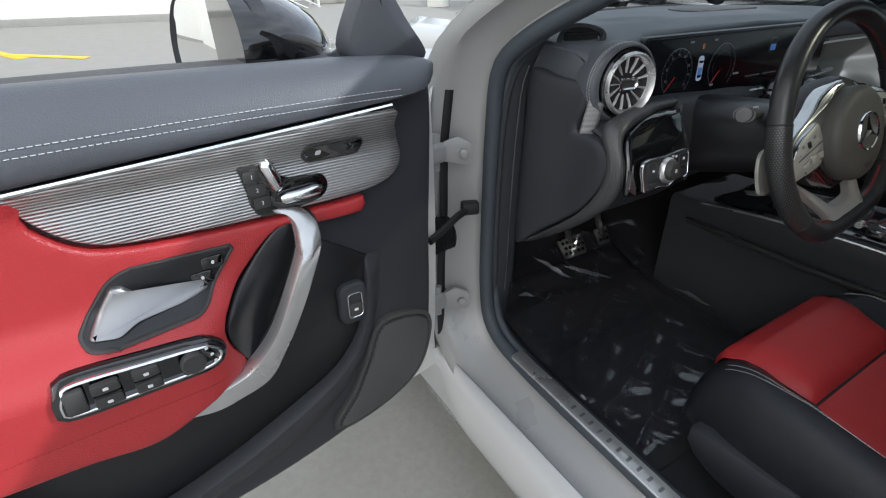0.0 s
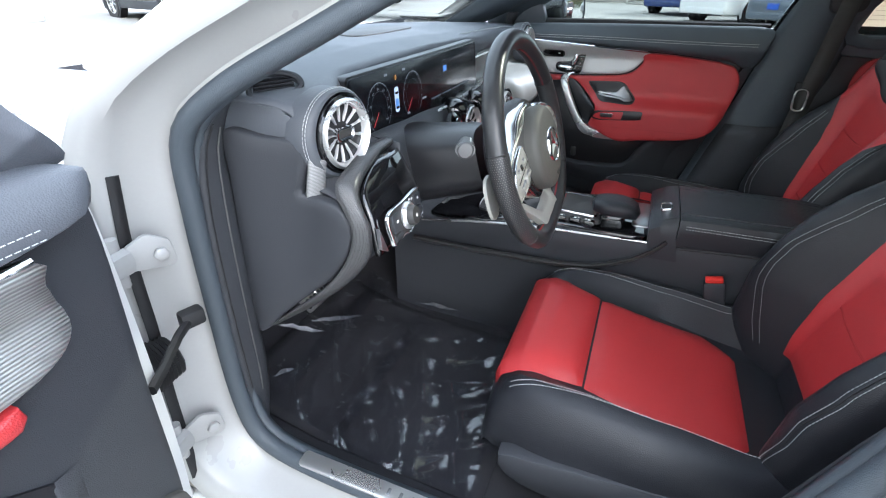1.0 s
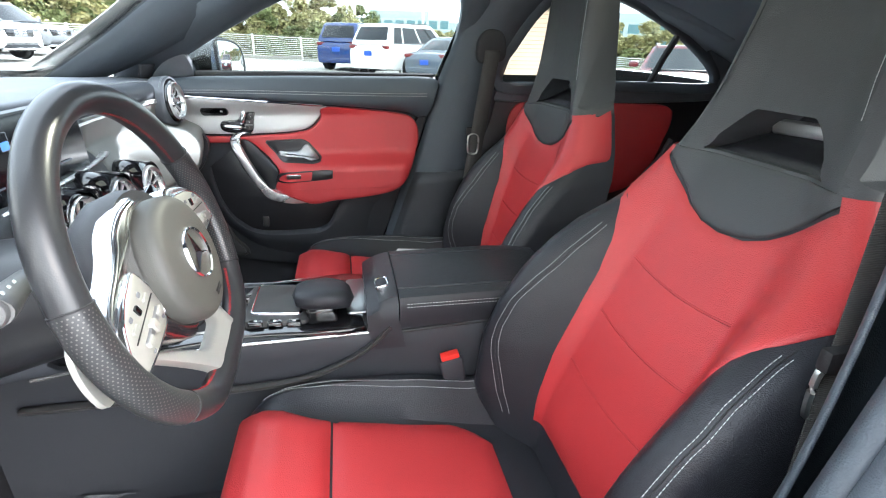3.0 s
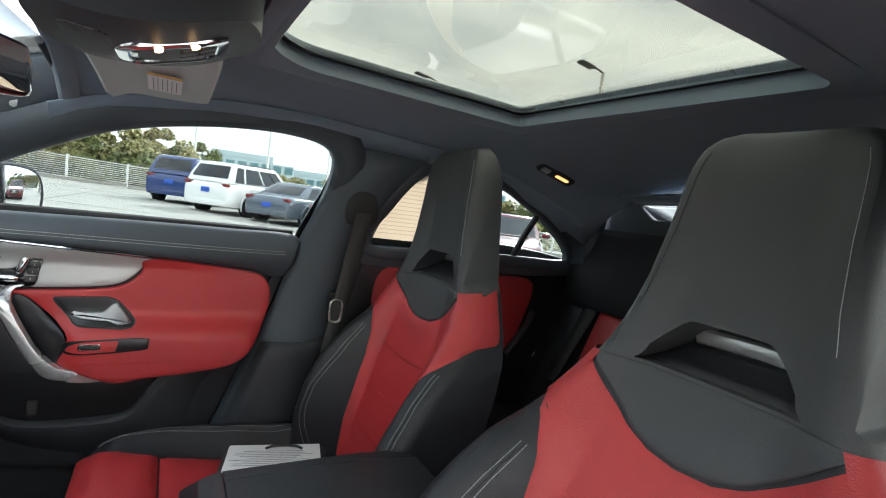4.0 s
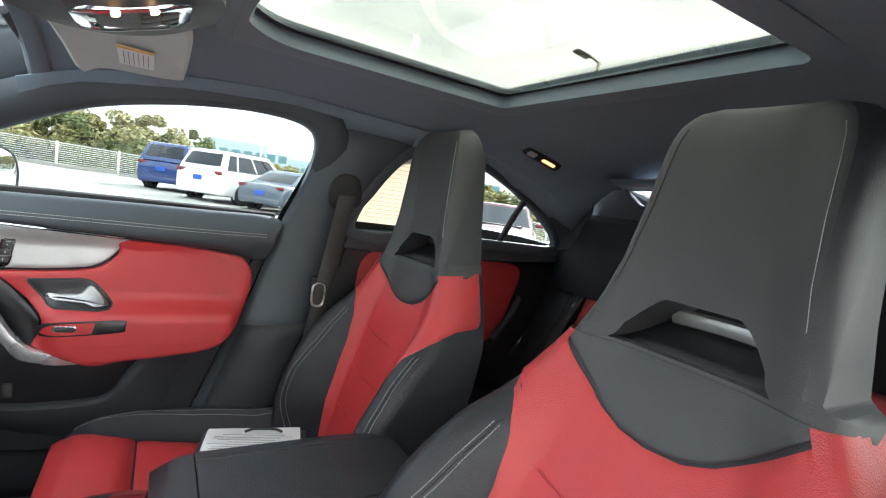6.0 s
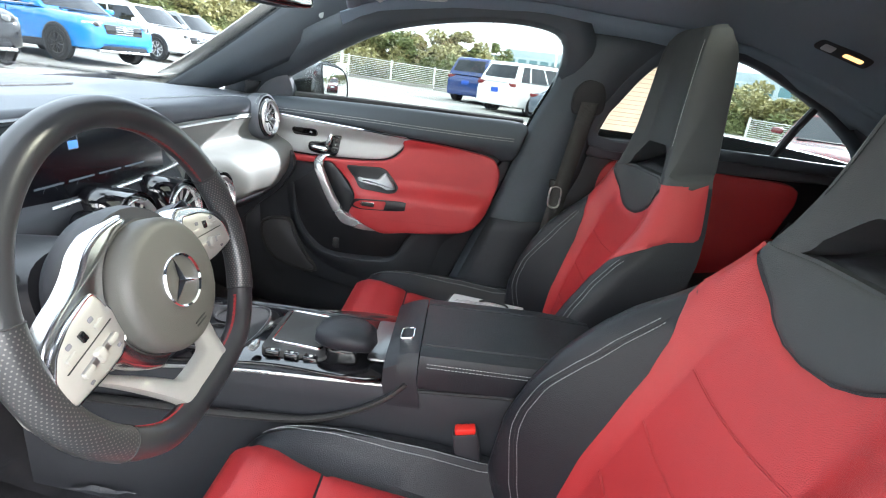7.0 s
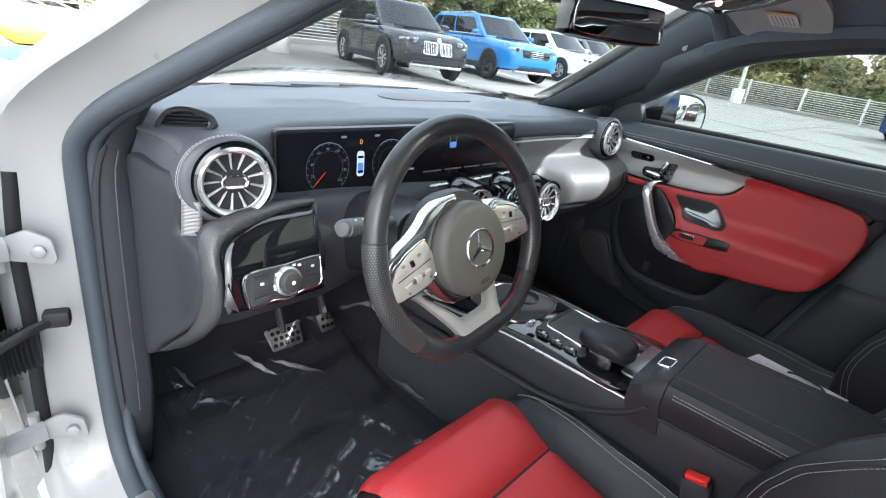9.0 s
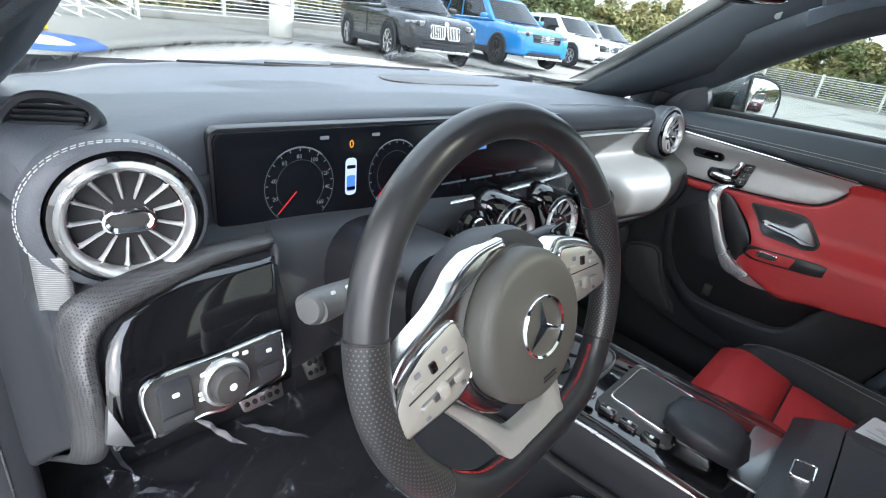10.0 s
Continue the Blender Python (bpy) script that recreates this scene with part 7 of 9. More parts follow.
    part("switch_plate", slab(inset(ccw(so), -0.006), lambda a, b, c: face(a, b, c + (0.0125 if driver else 0.0065)), 0.014, 0.002), PIANO if driver else DEEP, d, "black switch plate")
    if driver:
        part("switch_frame", slab(so, lambda a, b, c: face(a, b, c + 0.0148), 0.008, 0.001, hole=inset(ccw(so), 0.003)), CHROME, d, "chrome switch frame")
        for k, u in enumerate((-0.107, -0.071)):
            for v in (0.664, 0.680):
                part("window_switch", slab(rounded(0.025, 0.013, 0.003), lambda a, b, c, u=u, v=v: face(a + u, b + v, c + 0.0185 + 0.12 * b), 0.006, 0.0015), SATIN, d)
                part("symbol", slab(rounded(0.005, 0.0032, 0.001), lambda a, b, c, u=u, v=v: face(a + u, b + v, c + 0.0195), 0.001, 0.0002), WHITEINK, d)
        part("window_switch", slab(rounded(0.018, 0.026, 0.003), lambda a, b, c: face(a - 0.134, b + 0.673, c + 0.016), 0.006, 0.0015), SATIN, d)
        part("mirror_switch", turned([(0.013, -0.002), (0.013, 0.004), (0.011, 0.006), (0.001, 0.0055)], lambda a, b, c: face(a - 0.027, b + 0.671, c + 0.015), 20), SATIN, d, "round mirror adjuster")
        for k in range(4):
            part("symbol", slab(rounded(0.0038, 0.003, 0.001), lambda a, b, c, k=k: face(a - 0.027 + (0.020, 0.016, 0.022, -0.001)[k], b + 0.671 + (0.0, 0.010, -0.010, 0)[k], c + 0.0155), 0.001, 0.0002), WHITEINK, d)
        bs = lambda a, b, c: (s * (0.690 - c), a + 0.192, b + 0.6235)
        part("boot_switch_surround", slab(rounded(0.044, 0.068, 0.015), lambda a, b, c: bs(a, b, c - 0.004), 0.02, 0.006, 0, 3), PLASTIC, d)
        part("boot_switch_frame", slab(rounded(0.023, 0.041, 0.006), bs, 0.008, 0.001, hole=rounded(0.020, 0.038, 0.005)), CHROME, d, "chrome frame of the boot switch")
        part("boot_switch", slab(rounded(0.019, 0.022, 0.004), lambda a, b, c: bs(a, b - 0.007, c + 0.001), 0.008, 0.002), SATIN, d)
        part("symbol", slab(rounded(0.006, 0.004, 0.0012), lambda a, b, c: bs(a, b - 0.006, c + 0.0016), 0.001, 0.0002), WHITEINK, d)
    else:
        part("window_switch", slab(rounded(0.036, 0.010, 0.003), lambda a, b, c: face(a - 0.03, b + 0.663, c + 0.0085), 0.005, 0.001), SATIN, d)
        part("switch_frame", slab(rounded(0.044, 0.014, 0.004), lambda a, b, c: face(a - 0.03, b + 0.663, c + 0.0080), 0.004, 0.0008, hole=rounded(0.038, 0.010, 0.003)), CHROME, d)
    # loudspeaker and pocket below
    sp = even([(0.314, 0.545), (0.240, 0.560), (0.212, 0.505), (0.185, 0.45), (0.150, 0.400), (0.22, 0.405), (0.285, 0.435), (0.314, 0.485)], 60, True)
    part("speaker_grille", slab(sp, lambda a, b, c: (s * (0.697 - c), a, b), 0.01, 0.003), GRILLE, d, "black loudspeaker mesh")
    part("speaker_rim", slab(inset(ccw(sp), -0.010), lambda a, b, c: (s * (0.700 - c), a, b), 0.012, 0.004, hole=inset(ccw(sp), 0.001)), SATIN, d)
    lip = even([(0.222, 0.690), (0.216, 0.640), (0.200, 0.572), (0.160, 0.510), (0.090, 0.468), (-0.06, 0.462), (-0.125, 0.478), (-0.170, 0.545), (-0.215, 0.580), (-0.330, 0.602)] if not driver else
               [(0.222, 0.690), (0.216, 0.640), (0.200, 0.572), (0.160, 0.520), (0.090, 0.482), (-0.02, 0.440), (-0.12, 0.420), (-0.19, 0.445), (-0.25, 0.530), (-0.330, 0.602)], 60)
    away = even([(0.245, 0.690), (0.238, 0.620), (0.222, 0.550), (0.180, 0.480), (0.100, 0.415), (-0.04, 0.375), (-0.16, 0.375), (-0.235, 0.430), (-0.275, 0.545), (-0.345, 0.595)], 60)
    rows = []
    for k, (a, b) in enumerate(zip(lip, away)):
        rise = 0.030 * math.sin(math.pi * k / 59) ** 0.6
        rows.append([(s * (0.706 - q * rise), *(a + (b - a) * f)) for f, q in ((-0.12, 0.15), (-0.10, 0.75), (-0.02, 1.0), (0.12, 1.0), (0.40, 0.75), (0.75, 0.30), (1.0, -0.1))])
    part("pocket_wall", sheet(rows), PLASTIC, d, "grained wall of the door pocket")
    inside = ccw(np.vstack([lip, [(-0.20, 0.600), (-0.08, 0.575), (0.03, 0.590), (0.09, 0.66), (0.15, 0.74)]]))
    part("pocket_floor", slab(inside, lambda a, b, c: (s * (0.7045 - c), a, b), 0.004, 0.0005), DEEP, d, "dark inside of the door pocket")
    if not driver:
        part("pocket_hook", block((0.012, 0.020, 0.034), 0.004, (s * 0.698, 0.075, 0.505)), SATIN, d)
    # sail panel and outside mirror
    sail = [(0.345, 0.940), (0.235, 0.950), (0.245, 1.03), (0.235, 1.075), (0.262, 1.045), (0.305, 0.995)]
    part("sail_panel", slab(even(sail, 50, True), lambda a, b, c: (s * (0.725 - 0.33 * max(b - 0.94, 0) - c), a, b), 0.035, 0.006, 0.004), SOFT, d, "black triangular sail panel")
    mc = Vector((s * 0.945, 0.165, 0.935)) if driver else Vector((s * 0.910, 0.222, 0.957))
    ms = 1.22 if driver else 1.26
    rows = []
    for f in np.linspace(0, 1, 9):
        k = ms * (1 - f ** 2.4) ** 0.5 if f < 1 else 0.03
        rows.append([tuple(mc + Vector((s * 0.124 * k * math.copysign(abs(math.cos(a)) ** 0.75, math.cos(a)), -0.035 + 0.165 * f, 0.082 * k * math.copysign(abs(math.sin(a)) ** 0.75, math.sin(a)) - 0.012 * f))) for a in np.linspace(0, 2 * math.pi, 32, endpoint=False)])
    mir = part("mirror_housing", sheet(rows, close_u=True, caps=True), PIANO, d, "gloss black mirror housing")
    mg = even([(s * u * ms, v * ms) for u, v in ((-0.106, 0.040), (-0.075, 0.066), (0.0, 0.072), (0.075, 0.058), (0.108, 0.015), (0.102, -0.040), (0.05, -0.068), (-0.05, -0.068), (-0.100, -0.050))], 50, True)
    mpl = plane_at(mc + Vector((0, -0.038, 0)), (1, -0.32 if not driver else 0.20, 0), (0, 0.02 if driver else -0.09, 1))
    part("mirror_glass", slab(mg, lambda a, b, c: mpl(a, b, c), 0.004, 0.0008), MIRROR, mir, "mirror glass")
    part("mirror_rim", slab(inset(ccw(mg), -0.008), lambda a, b, c: mpl(a, b, c + 0.001), 0.02, 0.004, hole=inset(ccw(mg), 0.001)), PLASTIC, mir)
    part("mirror_foot", tube([(s * 0.77, 0.285, 0.945), (s * 0.80, 0.27, 0.945), (mc.x - s * 0.06, mc.y + 0.045, mc.z - 0.045)], [0.024, 0.021, 0.026], 12, flat=0.6), PLASTIC, mir)
    if driver:
        part("warning_symbol", slab([(-0.006, -0.005), (0.006, -0.005), (0.0, 0.006)], lambda a, b, c: mpl(a - 0.066, b - 0.03, c + 0.0006), 0.0004, 0.0001), INK, mir)
    else:
        wl_ = [(0.36, 0.955), (0.30, 1.012), (0.15, 1.098), (0.0, 1.172), (-0.10, 1.205), (-0.25, 1.228), (-0.45, 1.242), (-0.555, 1.225), (-0.575, 1.20), (-0.535, 1.06), (-0.495, 0.955), (0.0, 0.955)]
        gl = part("window_pane", slab(even(wl_, 90, True), lambda a, b, c: (s * (0.752 - 0.33 * max(b - 0.94, 0) - c), a, b), 0.004, 0.001), SIDEGLASS, d, "clear raised window glass")
        gl.visible_shadow = False
    return d


door_front(1, False)
door_left = door_front(-1, True)
door_left.matrix_basis = Matrix.Translation((-0.885, 0.429, 0.342)) @ Matrix.Rotation(radians(-86), 4, "Z")

# hinges, check strap and the striker on the driver's door frame
for z in (0.762, 0.435):
    h = part("hinge", slab(cornered([(-0.034, -0.016), (0.020, -0.026), (0.026, -0.018), (0.022, 0.014), (-0.006, 0.030), (-0.034, 0.018)], 0.006), plane_at((-0.833, 0.422, z), (0.86, -0.35, 0), (0, 0, 1)), 0.006, 0.0015), SHADED_JAMB, door_left, "white painted steel hinge")
    part("bolt", turned([(0.010, 0.0), (0.010, 0.005), (0.007, 0.007), (0.001, 0.007)], plane_at((-0.828, 0.417, z - 0.002), (0.86, -0.35, 0), (0, 0, 1)), 6), SHADED_JAMB, h)
    part("arm", tube([(-0.862, 0.438, z), (-0.885, 0.435, z), (-0.92, 0.425, z + 0.004), (-0.955, 0.395, z + 0.004)], 0.013, 8, flat=1.5), SHADED_JAMB, h)
    part("pin", turned([(0.008, -0.035), (0.008, 0.035)], lambda a, b, c, z=z: (a - 0.872, b + 0.444, c + z), 12), SHADED_JAMB, h)
gap = [(-0.839, 0.449, 0.870), (-0.847, 0.4525, 0.785), (-0.850, 0.4525, 0.715), (-0.851, 0.4525, 0.625), (-0.857, 0.4525, 0.525), (-0.859, 0.452, 0.435), (-0.864, 0.444, 0.34)]
fixed("gap_strip", tube(even(gap, 40), 0.0095, 8, flat=0.45, up=(0, 1, 0)), RUBBER, "black foam strip in the gap behind the hinges", "seal")
chk = thing("check_strap", (-0.83, 0.39, 0.655), "black steel door check strap", "check strap")
part("strap", tube([(-0.812, 0.405, 0.657), (-0.86, 0.388, 0.652), (-0.91, 0.362, 0.645), (-0.945, 0.345, 0.642)], 0.006, 8, flat=1.3), RUBBER, chk)
part("bracket", block((0.034, 0.022, 0.026), 0.005, (-0.824, 0.400, 0.657), Matrix.Rotation(radians(-20), 4, "Z")), RUBBER, chk)
boot_ = [(-0.848, 0.428, 0.60), (-0.89, 0.435, 0.598), (-0.93, 0.43, 0.60), (-0.96, 0.40, 0.61)]
cb = thing("cable_gaiter", (-0.9, 0.43, 0.60), "ribbed black rubber cable gaiter at the hinge", "cable")
gp_ = even(boot_, 40)
part("gaiter", tube(gp_, [0.034 + 0.005 * (i % 2) - 0.012 * abs(i - 14) / 26 for i in range(40)], 12), RUBBER, cb)
stk = thing("door_striker", (-0.80, -0.47, 0.67), "steel door lock striker on the centre pillar", "striker")
stp_ = plane_at((-0.822, -0.452, 0.672), (-0.75, -0.55, 0.2), (-0.1, 0.35, 0.93))
part("plate", slab(cornered([(-0.026, 0.026), (0.004, 0.030), (0.026, 0.010), (0.028, -0.022), (0.004, -0.030), (-0.024, -0.024)], 0.010), stp_, 0.005, 0.002), SILVERDARK, stk)
part("block", slab(cornered([(-0.016, 0.014), (0.004, 0.020), (0.017, 0.004), (0.018, -0.014), (0.0, -0.018), (-0.012, -0.008)], 0.006), lambda a, b, c: stp_(a, b, c + 0.017), 0.018, 0.005, 0.002), SILVERDARK, stk, "worn steel block")
for a, b in ((-0.018, -0.014), (0.020, 0.006)):
    part("screw", turned([(0.006, 0.0), (0.0055, 0.003), (0.001, 0.004)], lambda x, y, z, a=a, b=b: stp_(x + a, y + b, z + 0.001), 10), STEEL, stk)
lab = thing("door_label", (-0.82, -0.49, 0.77), "black data label with white printed lines on the pillar", "label")
lpl = plane_at((-0.828, -0.496, 0.768), (-0.80, -0.50, -0.12), (-0.22, 0.22, 0.95))
part("sheet", slab(rounded(0.062, 0.105, 0.004), lpl, 0.001, 0.0004), RUBBER, lab)
for k in range(20):
    part("print_line", slab(rounded(0.046 - 0.012 * ((k * 5) % 3), 0.0007, 0.0003), lambda a, b, c, k=k: lpl(a - 0.004 * (k % 2), b + 0.046 - 0.0048 * k, c + 0.0006), 0.0004, 0.0001), THREAD, lab)
sill = thing("sill_plate", (-0.775, 0.0, 0.33), "brushed steel door sill plate with engraved lettering bars", "sill plate")
part("plate", slab(rounded(0.030, 0.56, 0.008), plane_at((-0.772, 0.015, 0.3385), (1, 0, 0.12), (0, 1, 0.05)), 0.004, 0.0015), SILVER, sill)
for k in range(11):
    part("lettering_bar", slab(rounded(0.012, 0.0055, 0.0015), lambda a, b, c, k=k: plane_at((-0.772, 0.015, 0.3385), (1, 0, 0.12), (0, 1, 0.05))(a, b + 0.11 - 0.0215 * k, c + 0.0006), 0.0006, 0.0002), SILVERDARK, sill)

# ---- rest of the cabin ----
# seat belts on the centre pillars
def belt(s, dy):
    b = thing("seat_belt", (s * 0.66, -0.62, 0.8), "black seat belt hanging from the pillar with its tongue", "seat belt", "front seat belts")
    part("guide", slab(even([(-0.035, -0.03), (0.035, -0.035), (0.045, 0.02), (0.02, 0.055), (-0.025, 0.05), (-0.042, 0.01)], 40, True), lambda u, v, w: (s * (0.602 - 0.3 * v * 0.5 - w), u - 0.632 + dy, v + 1.04), 0.02, 0.006, 0.004), RUBBER, b, "black belt guide")
    rows = []
    for f in np.linspace(0, 1, 12):
        y, z = -0.632 + 0.07 * f + dy, 1.04 - 0.62 * f
        x = 0.598 + 0.062 * f
        rows.append([(s * x, y - 0.023, z), (s * (x - 0.001), y, z), (s * x, y + 0.023, z)])
    part("webbing", sheet(rows), WEB, b, "grey-black woven webbing", thick=0.0015)
    part("tongue_grip", block((0.014, 0.056, 0.024), 0.004, (s * 0.628, -0.596 + dy, 0.800)), RUBBER, b)
    ring = [(s * 0.624, -0.590 + dy + a, 0.764 + c) for a, c in even([(-0.014, 0.024), (-0.016, -0.022), (-0.008, -0.034), (0.008, -0.034), (0.016, -0.022), (0.014, 0.024)], 24, True)]
    part("tongue", tube(ring, 0.0046, 6, closed=True, flat=0.7), STEEL, b, "bright steel tongue")


belt(1, 0.0)
belt(-1, -0.03)

# inside mirror
im = thing("inside_mirror", (0.0, 0.06, 1.2), "black inside rear-view mirror on its stem", "mirror")
mo = even([(-0.108, 0.022), (-0.09, 0.034), (0.09, 0.034), (0.108, 0.022), (0.112, -0.015), (0.090, -0.034), (-0.090, -0.034), (-0.112, -0.015)], 60, True)
imp = plane_at((0.030, 0.040, 1.186), (0.92, -0.40, 0.0), (-0.03, 0.05, 1))
part("housing", slab(mo, lambda a, b, c: imp(a, b, c - 0.002), 0.045, 0.008, 0, 3), PIANO, im)
part("glass", slab(inset(ccw(mo), 0.006), lambda a, b, c: imp(a, b, c - 0.0005), 0.004, 0.001), MIRROR, im, "mirror glass")
part("stem", tube([(0.035, 0.070, 1.20), (0.02, 0.12, 1.235), (0.01, 0.16, 1.262)], 0.014, 10), PLASTIC, im)
part("foot", block((0.13, 0.10, 0.05), 0.016, (0.01, 0.175, 1.255), Matrix.Rotation(radians(-38), 4, "X")), PIANO, im, "black sensor cover on the windscreen")

# overhead console with reading lamps
oc = thing("overhead_console", (0.0, -0.12, 1.29), "black overhead console with chrome oval and two lit lamps", "overhead console")
ov = even([(-0.105, 0.075), (0.0, 0.085), (0.105, 0.075), (0.118, 0.0), (0.112, -0.10), (0.05, -0.135), (-0.05, -0.135), (-0.112, -0.10), (-0.118, 0.0)], 60, True)
ocp = lambda a, b, c: (a, -0.112 + b, 1.256 - 0.045 * max(0.0, 1 - ((b - 0.02) / 0.135) ** 2) * (1 - 0.25 * (a / 0.12) ** 2) - c)
rows = [[ocp(u, v, -0.09) for u, v in ov]]
for k in (1.0, 0.85, 0.65, 0.4, 0.15):
    rows.append([ocp(u * k, v * k - 0.025 * (1 - k), 0) for u, v in ov])
part("body", sheet(rows, close_u=True, caps=True), PLASTIC, oc)
oval = rounded(0.106, 0.116, 0.026, 8)
part("chrome_oval", slab(oval, lambda a, b, c: ocp(a, b - 0.047, c + 0.004), 0.01, 0.002, hole=rounded(0.076, 0.088, 0.016, 8)), CHROME, oc, "chrome oval frame")
part("switch_field", slab(rounded(0.080, 0.092, 0.018, 8), lambda a, b, c: ocp(a, b - 0.047, c + 0.0015), 0.006, 0.001), PIANO, oc)
for x, y in ((-0.045, -0.032), (-0.045, -0.068)):
    part("reading_lamp", turned([(0.0045, 0.0), (0.0040, 0.003), (0.001, 0.004)], lambda a, b, c, x=x, y=y: ocp(a + x, b + y, c + 0.003), 14), LAMP_GLOW, oc, "small lit reading lamp")
for k in range(4):
    part("button", slab(rounded(0.020, 0.018, 0.003), lambda a, b, c, k=k: ocp(a - 0.010 + 0.024 * (k % 2), b - 0.062 - 0.020 * (k // 2), c + 0.003), 0.004, 0.001), SATIN, oc)
part("mesh", slab(rounded(0.15, 0.045, 0.015), lambda a, b, c: ocp(a, b + 0.035, c + 0.002), 0.004, 0.001), GRILLE, oc)


def visor(s):
    v = thing("sun_visor", (s * 0.36, 0.02, 1.30), "grey vinyl sun visor folded up, with a printed label", "sun visor", "sun visors")
    o = even([(-0.155, 0.045), (0.155, 0.035), (0.166, 0.0), (0.160, -0.115), (0.13, -0.138), (-0.12, -0.138), (-0.158, -0.11), (-0.168, 0.0)], 60, True)

    def vp(a, b, c):
        x = s * 0.305 + a
        y = b - 0.082
        return (x, y, roof_point(x, min(y, 0.09))[2] - 0.060 + 0.10 * min(0.0, y + 0.10) - c)
    rows = [[vp(u, q, -0.020) for u, q in o], [vp(u, q, -0.006) for u, q in inset(ccw(o), -0.004)]]
    for k in (0.97, 0.7, 0.4, 0.1):
        rows.append([vp(u * k, q * k - 0.04 * (1 - k), 0.0) for u, q in ccw(o)])
    part("panel", sheet(rows, close_u=True, caps=True), VISOR, v)
    part("label", slab(rounded(0.075, 0.055, 0.003), lambda a, b, c: vp(a + s * 0.075, b - 0.062, c + 0.008), 0.001, 0.0003), PAPER, v, "white printed label")
    for k in range(6):
        part("print_line", slab(rounded(0.062, 0.0011, 0.0005), lambda a, b, c, k=k: vp(a + s * 0.075, b - 0.043 - 0.0075 * k, c + 0.0085), 0.0004, 0.0001), INK, v)
    part("warning_stripe", slab(rounded(0.014, 0.055, 0.001), lambda a, b, c: vp(a + s * 0.027, b - 0.062, c + 0.0081), 0.001, 0.0003), material("amber_label", (0.75, 0.45, 0.12), 0.6), v, "amber label stripe")
    part("hinge", tube([(s * 0.56, 0.04, 1.245), (s * 0.40, 0.045, 1.275)], 0.007, 8), PLASTIC, v)


visor(1)
visor(-1)
gl = thing("reading_lamp_rear", (0.44, -1.14, 1.235), "small lit rear reading lamp in the headliner", "lamp")
def glp(a, b, c):
    p = roof_point(0.48 + b, -1.175 + a)
    return (p[0], p[1], p[2] - 0.004 - c)
part("bezel", slab(rounded(0.14, 0.035, 0.012), glp, 0.01, 0.003), PLASTIC, gl)
part("lens", slab(rounded(0.05, 0.012, 0.004), lambda a, b, c: glp(a - 0.025, b, c + 0.002), 0.004, 0.001), glow("rear_lamp", (1.0, 0.45, 0.14), 0.55), gl, "warm lit lens")
part("switch", slab(rounded(0.03, 0.02, 0.005), lambda a, b, c: glp(a + 0.04, b, c + 0.002), 0.004, 0.001), SILVER, gl)

# paper price sheet stuck inside the rear window, lettering too small to read
ps_ = thing("window_sticker", (0.69, -0.78, 0.96), "cream paper sheet with fine print stuck inside the rear window", "paper sheet")
SHEETPAPER = bpy.data.materials.new("sunlit_paper")
SHEETPAPER.use_nodes = True
pn = SHEETPAPER.node_tree
pb = pn.nodes["Principled BSDF"]
pb.inputs["Base Color"].default_value, pb.inputs["Roughness"].default_value = (0.80, 0.74, 0.64, 1), 0.8
tr, ad = pn.nodes.new("ShaderNodeBsdfTranslucent"), pn.nodes.new("ShaderNodeMixShader")
tr.inputs["Color"].default_value = (0.82, 0.74, 0.62, 1)
ad.inputs["Fac"].default_value = 0.6
pn.links.new(pb.outputs[0], ad.inputs[1]), pn.links.new(tr.outputs[0], ad.inputs[2])
pn.links.new(ad.outputs[0], pn.nodes["Material Output"].inputs["Surface"])
stp = lambda u, v, w: (0.694 - 0.33 * max(v - 0.94, 0) - w, u, v)
part("sheet", slab([(-0.692, 0.968), (-0.87, 0.966), (-0.87, 1.185), (-0.80, 1.165), (-0.735, 1.09)], stp, 0.0008, 0.0003), SHEETPAPER, ps_)
for k in range(16):
    part("print_line", sheet([[stp(u, 0.985 + 0.012 * k + e, 0.0012) for u in (-0.705 - 0.004 * k, -0.86)] for e in (0, 0.0016)]), material("faint_print", (0.55, 0.47, 0.38), 0.8) if k == 0 else bpy.data.materials["faint_print"], ps_)

# rear doors' inner panels
for s, side in ((1, "right"), (-1, "left")):
    d = thing("rear_door_" + side, (s * 0.72, -1.0, 0.4), "closed rear door with red leather inner panel", "car door", "rear doors", "structure")
    rd = lambda u, v, w, s=s: (s * (0.71 - w - 0.02 * float(smooth01((0.80 - v) / 0.2))), u, v)
    part("door_shell", slab(even([(-0.62, 0.945), (-0.60, 0.40), (-1.20, 0.38), (-1.34, 0.55), (-1.48, 0.75), (-1.50, 0.945)], 70, True), rd, 0.10, 0.012), DEEP, d)
    part("upper_pad", slab(even([(-0.66, 0.942), (-1.47, 0.938), (-1.44, 0.885), (-0.67, 0.885)], 60, True), lambda u, v, w: rd(u, v, w + 0.02), 0.03, 0.010, 0.004), SOFT, d)
    part("red_panel", slab(even([(-0.75, 0.872), (-1.20, 0.876), (-1.31, 0.866), (-1.335, 0.835), (-1.32, 0.766), (-1.24, 0.62), (-1.10, 0.56), (-0.80, 0.55)], 70, True), lambda u, v, w: rd(u, v, w + 0.012), 0.02, 0.008, 0.008), RED, d, "red leather rear door panel")
    part("grip", tube([rd(u, v, 0.03) for u, v in ((-1.22, 0.61), (-1.30, 0.70), (-1.33, 0.755))], 0.012, 8), PLASTIC, d)

